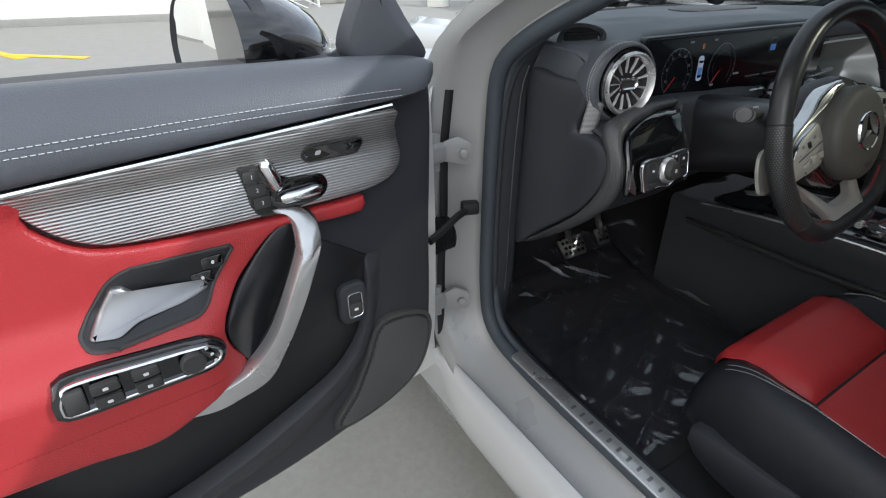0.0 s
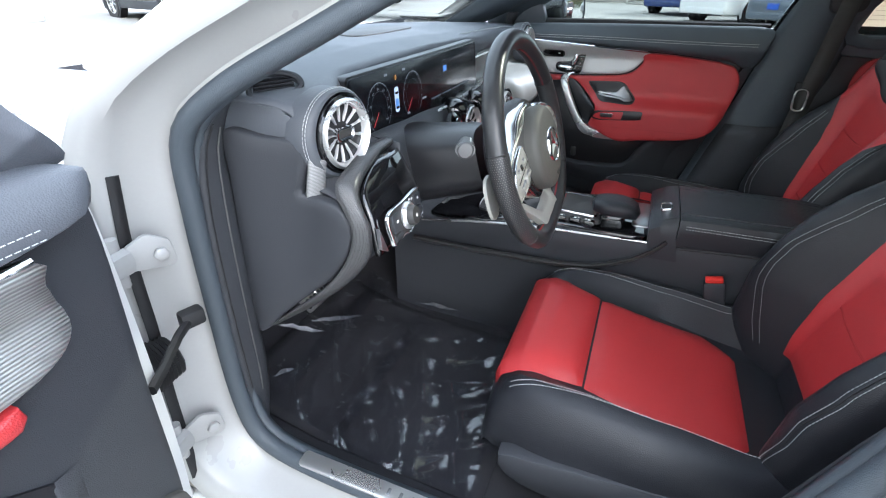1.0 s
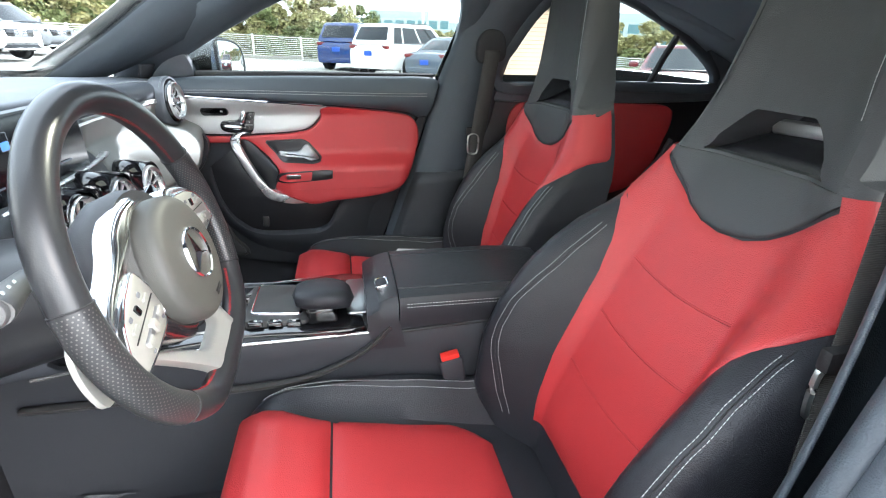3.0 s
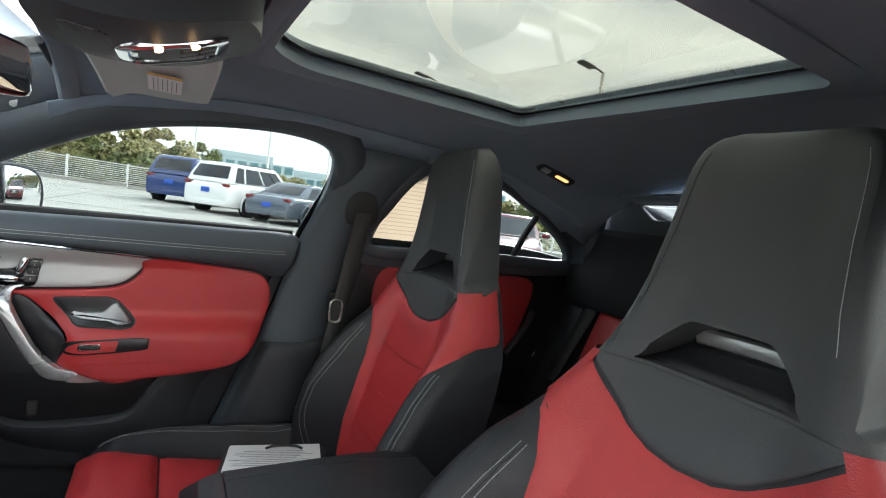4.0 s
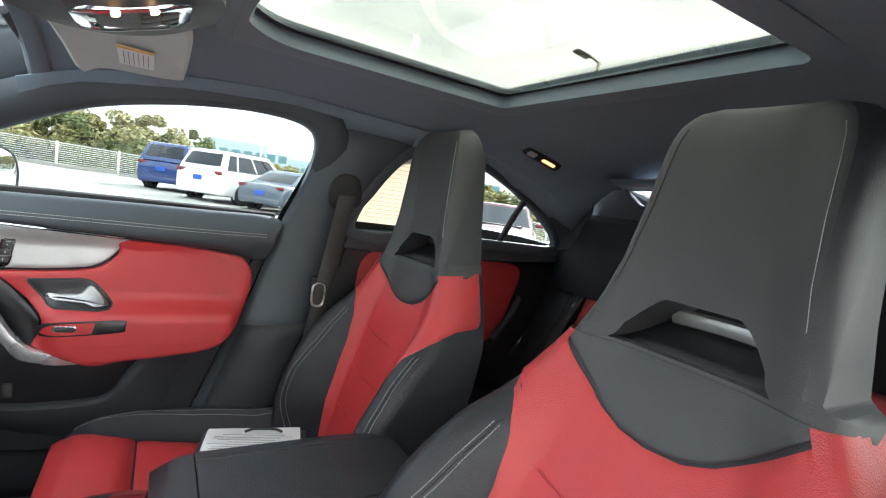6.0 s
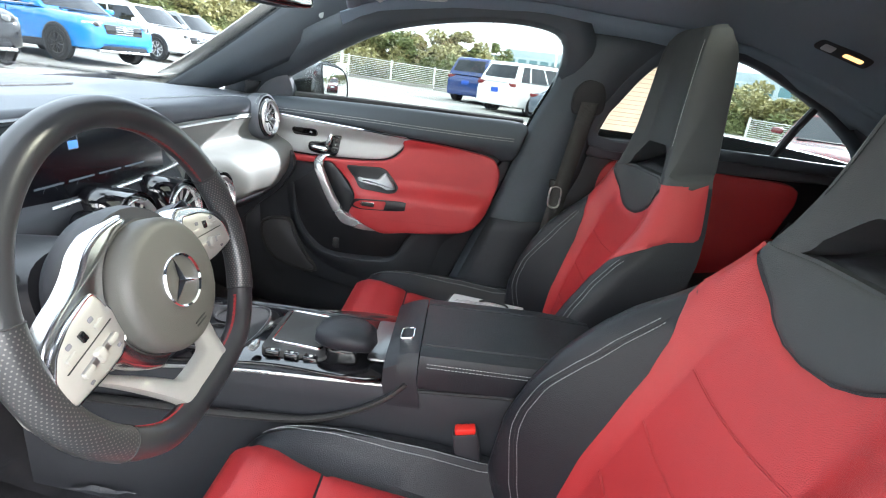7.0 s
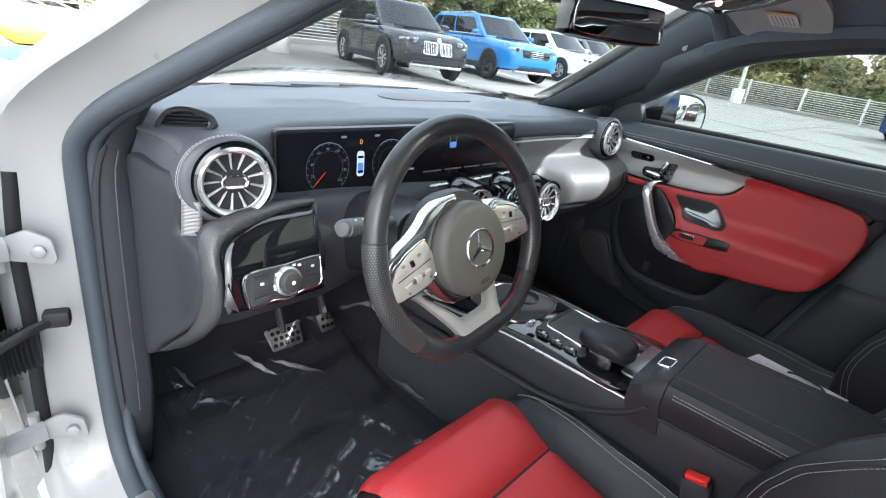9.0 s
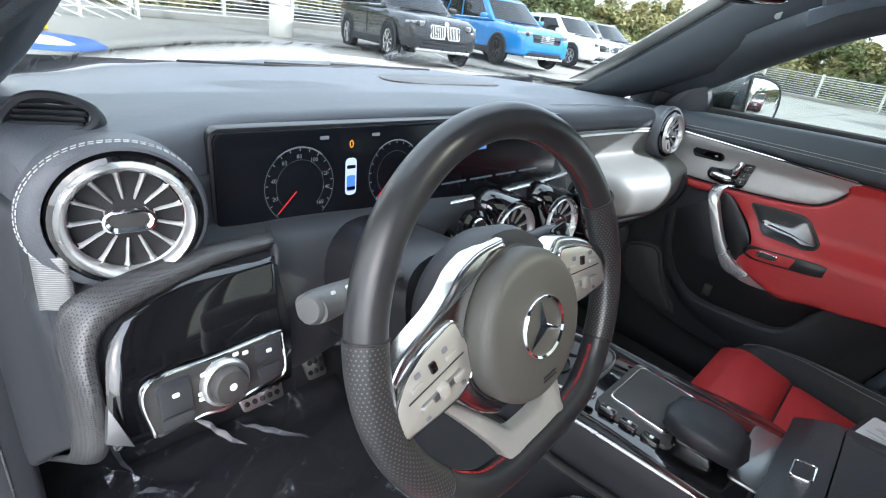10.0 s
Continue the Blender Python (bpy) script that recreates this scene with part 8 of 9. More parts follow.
# rear bench: three backrests with head restraints, cushion
rb = thing("rear_bench", (0, -1.3, 0.25), "black and red leather rear bench with built-in head restraints", "rear seat")
rows = []
for y, z in ((-0.90, 0.30), (-0.885, 0.40), (-0.92, 0.455), (-1.10, 0.445), (-1.33, 0.415), (-1.36, 0.40)):
    rows.append([(x, y, z + 0.012 * math.cos(x * 9)) for x in np.linspace(-0.64, 0.64, 25)])
part("cushion", sheet(rows), BLACK, rb, thick=0.02)
for xc, w, head in ((-0.36, 0.31, True), (0.0, 0.14, False), (0.36, 0.31, True)):
    def rbk(s, f, lift, xc=xc, w=w):
        z = 0.40 + 0.53 * f
        y = -1.33 - 0.235 * f + 0.035 * abs(s) ** 2.2 * (1 - f * 0.5)
        return (xc + s * w * (1 - 0.12 * f * f), y + lift, z + lift * 0.4)
    part("backrest", sheet([[rbk(s, f, 0) for s in np.linspace(-1, 1, 21)] for f in np.linspace(0, 1, 16)]), BLACK, rb, thick=-0.05)
    if head:
        part("back_panel", pillow(lambda s, t, l: rbk(s * (0.46 + 0.12 * t), 0.02 + (0.84 + 0.10 * abs(s)) * t, l + 0.004), np.linspace(-1, 1, 19), np.linspace(0, 1, 19), 0.008), RED, rb, "red leather centre panel")
        hr_ = []
        for f in np.linspace(0, 1, 10):
            k = math.sin(math.pi * (0.12 + 0.80 * f)) ** 0.35
            z, hw = 0.90 + 0.225 * f, 0.130 - 0.035 * f
            hr_.append([(xc + hw * k * math.copysign(abs(math.cos(a)) ** 0.6, math.cos(a)), -1.565 - 0.03 * f + 0.055 * k * math.copysign(abs(math.sin(a)) ** 0.6, math.sin(a)), z) for a in np.linspace(0, 2 * math.pi, 24, endpoint=False)])
        part("head_restraint", sheet(hr_, close_u=True, caps=True), HEAD, rb, "grey-black rear head restraint")
for s in (1, -1):
    part("side_bolster", block((0.14, 0.10, 0.60), 0.03, (s * 0.655, -1.475, 0.665), Matrix.Rotation(radians(23.9), 4, "X")), BLACK, rb, "black leather side bolster")
for x, tilt in ((0.52, 0.1), (0.30, -0.1)):
    sb = thing("seat_belt", (x, -1.5, 0.9), "black rear seat belt lying on the backrest", "seat belt", "rear seat belts")
    part("webbing", sheet([[(x + e + tilt * f * 0.5, -1.572 + 0.215 * f + 0.012 * math.sin(3 * f), 0.96 - 0.42 * f) for e in (-0.024, 0, 0.024)] for f in np.linspace(0, 1, 10)]), WEB, sb, thick=0.0015)

# plastic film over the driver's carpet, crumpled in places
def film(x0, x1, y0, y1, amp, seed, name_label):
    fm = thing("floor_film", ((x0 + x1) / 2, (y0 + y1) / 2, floor_z(y0)), name_label, "plastic film", "floor films")
    for n, (xa, xb, ya, yb, up) in enumerate(((x0, x1, y0, y0 + 0.30, 0.0), (x0 + 0.02, x1 - 0.03, y0 + 0.27, y1 - 0.10, 0.006), (x0 + 0.05, x1, y1 - 0.14, y1, 0.012))):
        rows = []
        for y in np.linspace(ya, yb, 76):
            row = []
            for x in np.linspace(xa, xb, 120):
                p, q = 0.8 * x + 0.6 * y, -0.6 * x + 0.8 * y
                h = 0.9 * noise.noise(Vector((p * 5 + seed + n, q * 7, 0.3))) + 1.3 * (1 - abs(noise.noise(Vector((p * 3.5, q * 13 + seed, 1.3 + n)))) ** 0.5) + 0.9 * (1 - abs(noise.noise(Vector((p * 12, q * 3 - seed, 4.1)))) ** 0.5) + 0.16 * (1 - abs(noise.noise(Vector((p * 40, q * 22, seed)))) ** 0.6)
                row.append((x + 0.01 * noise.noise(Vector((y * 9, n, 0))), y, floor_z(y) + 0.020 + up + amp * h * 1.3))
            rows.append(row)
        part("sheet", sheet(rows), FILM, fm, sharp=60).visible_shadow = False


FILM_GLINT = material("film_glint_grey", (0.10, 0.105, 0.112), 0.22, 0, 0.2, 90, 0.2, 0.3, 0.15)


def crease(x, y, length, way, width, seed):
    """A stiff opaque fold on the film, added to stand for a reflection along a ridge."""
    rng = random.Random(seed)
    cr = thing("film_fold", (x, y, floor_z(y) + 0.03), "opaque grey fold added for a glint on the plastic floor film", "plastic film", "film folds")
    d, n = Vector((math.cos(way), math.sin(way), 0)), Vector((-math.sin(way), math.cos(way), 0))
    rows = []
    for k in np.linspace(-1, 1, 9):
        taper = (1 - abs(k) ** 1.5) * (0.6 + 0.4 * rng.random())
        c = Vector((x, y, 0)) + d * (k * length / 2) + n * 0.003 * rng.uniform(-1, 1)
        rows.append([tuple(c + n * (0.75 * width * q * taper) + Vector((0, 0, floor_z(c.y) + 0.030 + h * taper))) for q, h in ((-0.5, 0.0), (-0.1, 0.006), (0.2, 0.013), (0.5, 0.004))])
    part("fold", sheet(rows), FILM_GLINT, cr, smooth=False, thick=0.0008)


for args in ((-0.447, 0.535, 0.115, -0.95, 0.016, 1), (-0.36, 0.49, 0.140, -0.72, 0.010, 2), (-0.345, 0.565, 0.060, -1.4, 0.016, 3), (-0.153, 0.29, 0.12, -1.45, 0.008, 4), (-0.60, 0.56, 0.070, -1.2, 0.010, 5), (-0.575, 0.49, 0.05, -0.5, 0.009, 6), (-0.53, 0.46, 0.06, 0.4, 0.006, 7)):
    crease(*args)
film(-0.68, -0.15, 0.02, 0.58, 0.010, 3.1, "clear crumpled plastic film laid over the driver's carpet")
fixed("floor_mat", sheet([[(x, y, floor_z(y) + 0.009 + 0.003 * noise.noise(Vector((x * 9, y * 9, 2)))) for x in np.linspace(-0.66, -0.17, 20)] for y in np.linspace(0.0, 0.56, 24)]), CARPET, "black carpet floor mat under the film", "floor mat", thick=0.006)

# ---- outside: the parking deck ----
CONCRETE = material("deck_concrete", (0.27, 0.26, 0.235), 0.88, 0, 0.35, 60, 0.3, 0.25)
JOINT = material("deck_joint", (0.16, 0.155, 0.15), 0.9, 0, 0.3, 60)
YELLOW = material("yellow_paint", (0.72, 0.46, 0.03), 0.6, 0, 0.3, 40, 0, 0.3)
BLUEPAINT = material("blue_paint", (0.05, 0.13, 0.42), 0.6, 0, 0.3, 40, 0, 0.3)
WHITEPAINT = material("white_wall_paint", (0.80, 0.78, 0.72), 0.8, 0, 0.12, 30, 0.1, 0.10)
FENCE = material("white_metal_paint", (0.68, 0.68, 0.64), 0.5, 0, 0.1, 90, 0, 0.1)
LAMPGLASS = material("headlamp_glass", (0.34, 0.36, 0.38), 0.12, 0.35, 0.3, 25, 0, 0.5, 1.0)
TYRE = material("tyre_rubber", (0.014, 0.014, 0.015), 0.75, 0, 0.2, 200, 0.2, 0.2)
# dusty leaf colour, made paler and yellower to hold the bright haze
LEAF = material("hazy_dusty_leaves", (0.26, 0.24, 0.105), 0.6, 0, 0.5, 3, 0, 0.7)
LEAFDARK = material("green_leaves", (0.14, 0.16, 0.06), 0.6, 0, 0.5, 3, 0, 0.7)
BARK = material("tree_bark", (0.12, 0.095, 0.07), 0.9, 0, 0.4, 30, 0.5, 0.3)
gx = np.array([-900, -300, -120, -60, -35, -22, -14, -9, -5, -2, 0, 2, 5, 9, 14, 20, 26, 32, 60, 120, 300, 900.0])


def land_z(x, y):
    return ground_z(0, float(np.clip(y, -30, 30)))


fixed("ground", sheet([[(x, y, land_z(x, y)) for x in gx] for y in gx]), CONCRETE, "pale sunlit concrete parking deck", "ground")


def paint_line(a, b, w, mat, name_label, lift=0.004):
    a, b = Vector((*a, 0)), Vector((*b, 0))
    d = (b - a).normalized()
    n = Vector((-d.y, d.x, 0)) * w / 2
    pts = [a + n, a - n, b - n, b + n]
    rows = [[(p.x, p.y, land_z(p.x, p.y) + lift) for p in (pts[0], pts[1])], [(p.x, p.y, land_z(p.x, p.y) + lift) for p in (pts[3], pts[2])]]
    fixed("paint_line", sheet(rows), mat, name_label, "road marking", thick=0.003)


paint_line((-3.4, 9.9), (-2.25, 7.6), 0.14, YELLOW, "worn yellow painted line on the deck")
paint_line((-3.6, 8.9), (-1.6, 7.3), 0.14, YELLOW, "worn yellow painted line on the deck")
for k in range(6):
    paint_line((9.2 + 4.0 * k, 8.4 + 0.5 * k), (11.2 + 4.0 * k, 12.8 + 0.5 * k), 0.10, WHITEPAINT, "faded white bay line on the deck")
for y in (3.0, 8.5):
    paint_line((3, y), (27, y - 1.0), 0.03, JOINT, "dark expansion joint in the deck")
for x in (6.0, 14.0, 22.0):
    paint_line((x, -9), (x + 0.5, 8), 0.03, JOINT, "dark expansion joint in the deck")

# cream wall of the stair tower, with a dark window, behind the open door
wall = thing("stair_tower", (-6, 13, 0.3), "cream rendered stair tower with a tinted window", "building")
part("wall", block((9.0, 3.0, 9.0), 0.03, (-3.6, 12.6, 4.4)), WHITEPAINT, wall)
part("side_wall", block((0.4, 14.0, 9.0), 0.03, (-7.9, 5.0, 4.4)), WHITEPAINT, wall)
part("plinth", block((9.06, 0.12, 0.18), 0.02, (-3.6, 11.04, 0.36)), CONCRETE, wall)
part("window", block((0.06, 2.2, 1.3), 0.02, (-7.68, 2.6, 1.75)), DARKGLASS, wall, "dark tinted window")
for z in (1.08, 2.42):
    part("window_frame", block((0.10, 2.34, 0.08), 0.015, (-7.67, 2.6, z)), FENCE, wall)
for y in (1.46, 3.74):
    part("window_frame", block((0.10, 0.08, 1.30), 0.015, (-7.67, y, 1.75)), FENCE, wall)
for z in (3.2, 5.2):
    part("render_joint", block((9.02, 0.02, 0.03), 0, (-3.6, 11.092, z)), CONCRETE, wall)


# fence of thin horizontal bars on posts
def fence(points, height=1.12, bars=11, gap=2.3):
    posts = []
    for (x0, y0), (x1, y1) in zip(points[:-1], points[1:]):
        n = max(1, round(math.hypot(x1 - x0, y1 - y0) / gap))
        f = thing("fence", ((x0 + x1) / 2, (y0 + y1) / 2, land_z(0, (y0 + y1) / 2)), "white metal fence of thin horizontal bars at the deck's edge", "fence", "deck fences")
        a, b = np.array([x0, y0, land_z(x0, y0)]), np.array([x1, y1, land_z(x1, y1)])
        d = (b - a) / np.linalg.norm(b - a)
        nrm = np.array([-d[1], d[0], 0])
        for k in range(bars):
            z = 0.16 + (height - 0.18) * k / (bars - 1)
            part("bar", tube([a + (0, 0, z), b + (0, 0, z)], 0.016 if k < bars - 1 else 0.024, 6), FENCE, f)
        for k in range(n + 1):
            p = a + (b - a) * k / n
            turn = Matrix.Rotation(math.atan2(d[1], d[0]), 4, "Z")
            part("post", block((0.10, 0.07, height + 0.06), 0.01, tuple(p + (0, 0, (height + 0.06) / 2)), turn), FENCE, f)
        part("kerb", block((np.linalg.norm(b - a), 0.22, 0.16), 0.02, tuple((a + b) / 2 + (0, 0, 0.06)), Matrix.Rotation(math.atan2(d[1], d[0]), 4, "Z")), CONCRETE, f, "low concrete kerb")


fence([(3.2, 13.2), (8.0, 14.7), (13.0, 15.4), (19.0, 15.0), (25.0, 13.4), (29.2, 10.6), (28.4, 6.5), (28.2, 1.7), (28.6, -3.5), (29.0, -9.0)])
fence([(25.0, -14.0), (16.0, -19.0), (5.0, -22.0), (-6.0, -22.0)], gap=3.0)


def lamp_post(x, y, h, arm, label="tall grey lamp post on a round concrete base"):
    z0 = land_z(x, y)
    p = thing("street_lamp", (x, y, z0), label, "lamp post", "deck lamp posts")
    part("base", turned([(0.27, 0.0), (0.27, 0.58), (0.24, 0.66), (0.02, 0.66)], lambda a, b, c: (a + x, b + y, c + z0), 20), WHITEPAINT, p, "round concrete base")
    part("pole", tube([(x, y, z0 + 0.6), (x, y, z0 + h)], [0.085, 0.065], 10), FENCE, p)
    part("arm", tube([(x, y, z0 + h - 0.05), (x + arm[0] * 0.5, y + arm[1] * 0.5, z0 + h + 0.04), (x + arm[0], y + arm[1], z0 + h + 0.06)], 0.035, 8), SATIN, p)
    c = Vector((x + arm[0] * 1.35, y + arm[1] * 1.35, z0 + h + 0.06))
    part("lamp_head", block((0.62, 0.30, 0.09), 0.03, c, Matrix.Rotation(math.atan2(arm[1], arm[0]), 4, "Z") @ Matrix.Rotation(radians(-8), 4, "Y")), SATIN, p, "flat dark lamp head")


lamp_post(5.9, 11.6, 8.0, (0.5, -0.4))
lamp_post(27.2, 6.6, 8.0, (-0.6, 0.0))
lamp_post(34.0, -1.3, 8.5, (-0.6, 0.0))
lamp_post(34.0, -5.6, 8.5, (-0.6, 0.0))
lamp_post(33.0, -9.3, 8.5, (-0.6, 0.0))
lamp_post(20.5, -10.4, 7.2, (0.0, 0.55))
lamp_post(12.6, -12.9, 6.9, (0.0, 0.6))

# stair rails and a yellow kerb beside the tower
rails = thing("stair_railing", (2, 12, 0.4), "white sloping metal stair railing", "railing")
for k in range(7):
    part("rail", tube([(0.9, 11.6 + 0.0 * k, 0.5 + 0.16 * k), (3.2, 12.6, -0.4 + 0.16 * k)], 0.018, 6), FENCE, rails)
for x in (0.95, 2.0, 3.15):
    part("rail_post", block((0.06, 0.06, 1.5), 0.008, (x, 11.6 + (x - 0.9) * 0.43, 0.75)), FENCE, rails)
for k in range(6):
    part("rail", tube([(1.1, 11.4, 0.55 + 0.17 * k), (3.2, 13.1, 0.55 + 0.17 * k)], 0.016, 6), FENCE, rails)
kerb = thing("wheel_stop", (0.9, 10.2, 0.34), "yellow painted concrete kerb end", "kerb")
part("block", block((0.5, 1.6, 0.16), 0.04, (0.75, 10.2, 0.38)), YELLOW, kerb)
fixed("bay_symbol", slab(rounded(1.3, 1.7, 0.62, 8), plane_at((0.75, 8.45, land_z(0, 8.45) + 0.006), (1, 0, 0), (0, 1, 0.036)), 0.003, 0.001), BLUEPAINT, "worn blue painted bay symbol on the deck", "road marking")
fixed("bay_symbol_figure", slab(rounded(0.5, 0.9, 0.2, 6), plane_at((0.75, 8.5, land_z(0, 8.5) + 0.010), (1, 0.2, 0), (-0.2, 1, 0.036)), 0.003, 0.001), WHITEPAINT, "worn white figure on the blue bay symbol", "road marking")


# ---- parked vehicles ----
def vehicle(name, label, colour, at, heading, L, W, H, base, belt, kind="suv", grille="plain", rim_dark=False, clad=True, plate_blue=False):
    """A parked car: body, greenhouse, roof, pillars, wheels, lamps, grille. Local x runs to its nose."""
    body_mat = material(name + "_paint", colour, 0.25, 0.0, 0.04, 200, 0, 0.05, 0.9)
    v = thing(name, (0, 0, 0), label, "car", "parked cars")
    f0, r0 = L / 2, -L / 2
    fw, rw_ = base / 2 + 0.03, -base / 2 + 0.03
    hood = belt - 0.04
    stations = np.array([(r0, 0.46, belt - 0.34, 0.80), (r0 + 0.03, 0.36, belt - 0.16, 0.88), (r0 + 0.12, 0.30, belt - 0.05, 0.94), (r0 + 0.35, 0.27, belt - 0.005, 0.98), (rw_, 0.26, belt + 0.01, 1.0), (-0.3, 0.24, belt, 0.995), (0.4, 0.24, belt - 0.01, 0.99), (fw - 0.40, 0.25, belt - 0.015, 0.995),
                         (fw, 0.27, hood - 0.015, 1.0), (f0 - 0.50, 0.28, hood - 0.045, 0.975), (f0 - 0.28, 0.29, hood - 0.095, 0.94), (f0 - 0.12, 0.30, hood - 0.17, 0.88), (f0 - 0.03, 0.33, hood - 0.26, 0.80), (f0, 0.40, hood - 0.36, 0.70)])
    rows = []
    for x, zb, zt, k in spline(stations, 44):
        hw, h = W / 2 * k, zt - zb
        half = [(hw * 0.84, zb), (hw * 0.965, zb + 0.06 * h), (hw * 0.99, zb + 0.20 * h), (hw, zb + 0.42 * h), (hw * 0.992, zb + 0.60 * h), (hw * 1.0, zb + 0.74 * h), (hw * 0.975, zb + 0.86 * h), (hw * 0.925, zb + 0.95 * h), (hw * 0.84, zt), (hw * 0.62, zt + 0.018), (hw * 0.56, zt + 0.010), (hw * 0.25, zt + 0.022)]
        rows.append([(x, -y, z) for y, z in half] + [(x, 0, zt + 0.024)] + [(x, y, z) for y, z in half[::-1]])
    part("body", sheet(rows, caps=True), body_mat, v, sharp=50)
    # greenhouse: a painted shell with panes set on it
    if kind == "suv":
        xf0, xf1, xr0, xr1 = fw - 0.40, fw - 1.22, r0 + 0.10, r0 + 0.40
    else:
        xf0, xf1, xr0, xr1 = fw - 0.48, fw - 1.36, r0 + 0.62, r0 + 1.36
    z_roof = H - 0.045

    def ends(k):
        return xr0 + (xr1 - xr0) * k ** 1.2, xf0 + (xf1 - xf0) * k ** 0.95, W / 2 * (0.90 - 0.165 * k ** 1.15), belt - 0.02 + (z_roof - belt + 0.02) * k

    def side_at(u, k, s, lift=0.0):
        xa, xb, hw, z = ends(k)
        return (xa + 0.05 + (xb - xa - 0.10) * u, s * (hw + lift + 0.012 * math.sin(math.pi * u)), z)

    def front_at(q, k, lift=0.0):
        xa, xb, hw, z = ends(k)
        return (xb + 0.15 * (1 - q * q) - 0.05 + lift, hw * q, z)

    def rear_at(q, k, lift=0.0):
        xa, xb, hw, z = ends(k)
        return (xa - 0.09 * (1 - q * q) + 0.05 - lift, hw * q, z)
    rings = []
    for k in np.linspace(0, 1, 8):
        rings.append([side_at(u, k, -1) for u in np.linspace(0, 1, 8)] + [front_at(q, k) for q in np.linspace(-1, 1, 11)[1:-1]] + [side_at(u, k, 1) for u in np.linspace(1, 0, 8)] + [rear_at(q, k) for q in np.linspace(1, -1, 11)[1:-1]])
    c_ = np.array(rings[-1]).mean(0)
    for shrink, rise in ((0.965, 0.020), (0.90, 0.033), (0.6, 0.043), (0.2, 0.046)):
        rings.append([(c_[0] + (p[0] - c_[0]) * shrink, p[1] * shrink, z_roof + rise) for p in rings[7]])
    part("cabin_shell", sheet(rings, close_u=True, caps=True), body_mat, v, sharp=50)

    def pane_(name, at, us, k0, k1, *more):
        return part(name, sheet([[at(u, k, *more) for u in us] for k in np.linspace(k0, k1, 7)]), DARKGLASS, v, "dark tinted glass", sharp=60)
    pane_("windscreen", lambda q, k: front_at(q, k, 0.010), np.linspace(-0.90, 0.90, 11), 0.10, 0.95)
    pane_("rear_window", lambda q, k: rear_at(q, k, 0.010), np.linspace(-0.84, 0.84, 9), 0.22, 0.88)
    spans = ((0.53, 0.93), (0.22, 0.50), (0.05, 0.19)) if kind == "suv" else ((0.50, 0.92), (0.14, 0.47))
    for s in (1, -1):
        for u0, u1 in spans:
            pane_("side_window", lambda u, k, s=s: side_at(u, k, s, 0.008), np.linspace(u0, u1, 6), 0.10, 0.86)
        part("window_strip", tube([side_at(u, 0.075, s, 0.012) for u in np.linspace(0.04, 0.95, 8)], 0.014, 5), CHROME if clad else PIANO, v)
        part("roof_rail", tube([(xr1 + 0.1, s * W * 0.335, H - 0.02), (0, s * W * 0.345, H + 0.02), (xf1 - 0.1, s * W * 0.335, H - 0.03)], 0.02, 6), SILVER if clad else PIANO, v)
        part("mirror", block((0.15, 0.21, 0.13), 0.05, (xf0 - 0.34, s * (W / 2 + 0.06), belt + 0.09)), body_mat, v)
        lamp_o = cornered([(-0.20, 0.055), (0.20, 0.030), (0.215, -0.020), (0.10, -0.060), (-0.17, -0.045)], 0.03)
        lamp_p = plane_at((f0 - 0.085, s * W * 0.375, hood - 0.215), (-0.62 * 1, s * 0.79, 0.05), (0.22, 0, 0.97)) if s > 0 else plane_at((f0 - 0.085, s * W * 0.375, hood - 0.215), (0.62, 0.79, -0.05), (0.22, 0, 0.97))
        part("headlamp", slab([(s * a, b) for a, b in lamp_o], lamp_p, 0.10, 0.02, 0.012), LAMPGLASS, v, "clear headlamp")
        part("headlamp_eye", turned([(0.055, 0.0), (0.05, 0.02), (0.002, 0.03)], plane_at((f0 - 0.045, s * W * 0.345, hood - 0.215), (-0.5 * s, 0.86, 0), (0, 0, 1)), 14), PIANO, v)
        part("tail_lamp", block((0.14, 0.34, 0.11), 0.03, (r0 + 0.09, s * W * 0.36, belt - 0.10), Matrix.Rotation(s * radians(20), 4, "Z")), material("tail_lamp_red", (0.16, 0.015, 0.015), 0.15), v, "red tail lamp")
        for x in (fw, rw_):
            ra = 0.355 if kind == "suv" else 0.33
            wh = part("wheel", turned([(ra * 0.60, 0.085), (ra * 0.70, 0.105), (ra * 0.92, 0.105), (ra, 0.075), (ra, -0.075), (ra * 0.92, -0.105), (ra * 0.60, -0.10)], plane_at((x, s * (W / 2 - 0.085), ra), (1, 0, 0), (0, 0, 1 if s < 0 else -1)), 36, True), TYRE, v, "black tyre on an alloy rim")
            pl = plane_at((x, s * (W / 2 - 0.085), ra), (1, 0, 0), (0, 0, 1 if s < 0 else -1))
            part("rim", turned([(ra * 0.66, 0.055), (ra * 0.66, 0.098), (ra * 0.61, 0.095), (ra * 0.58, 0.03)], pl, 30, True), PIANO if rim_dark else SILVER, wh)
            part("brake", turned([(ra * 0.55, 0.0), (ra * 0.55, 0.02), (0.01, 0.025)], pl, 20), PIANO, wh)
            for k in range(5):
                for e in (-0.16, 0.16):
                    a = 2 * math.pi * k / 5 + e
                    part("spoke", tube([pl(ra * 0.10 * math.cos(a), ra * 0.10 * math.sin(a), 0.085), pl(ra * 0.62 * math.cos(a + e * 0.35), ra * 0.62 * math.sin(a + e * 0.35), 0.092)], 0.016, 5), PIANO if rim_dark else SILVER, wh)
            arch = [(x + (ra + 0.055) * math.cos(a), s * (W / 2 + 0.002), ra + (ra + 0.055) * math.sin(a)) for a in np.linspace(-0.35, math.pi + 0.35, 18)]
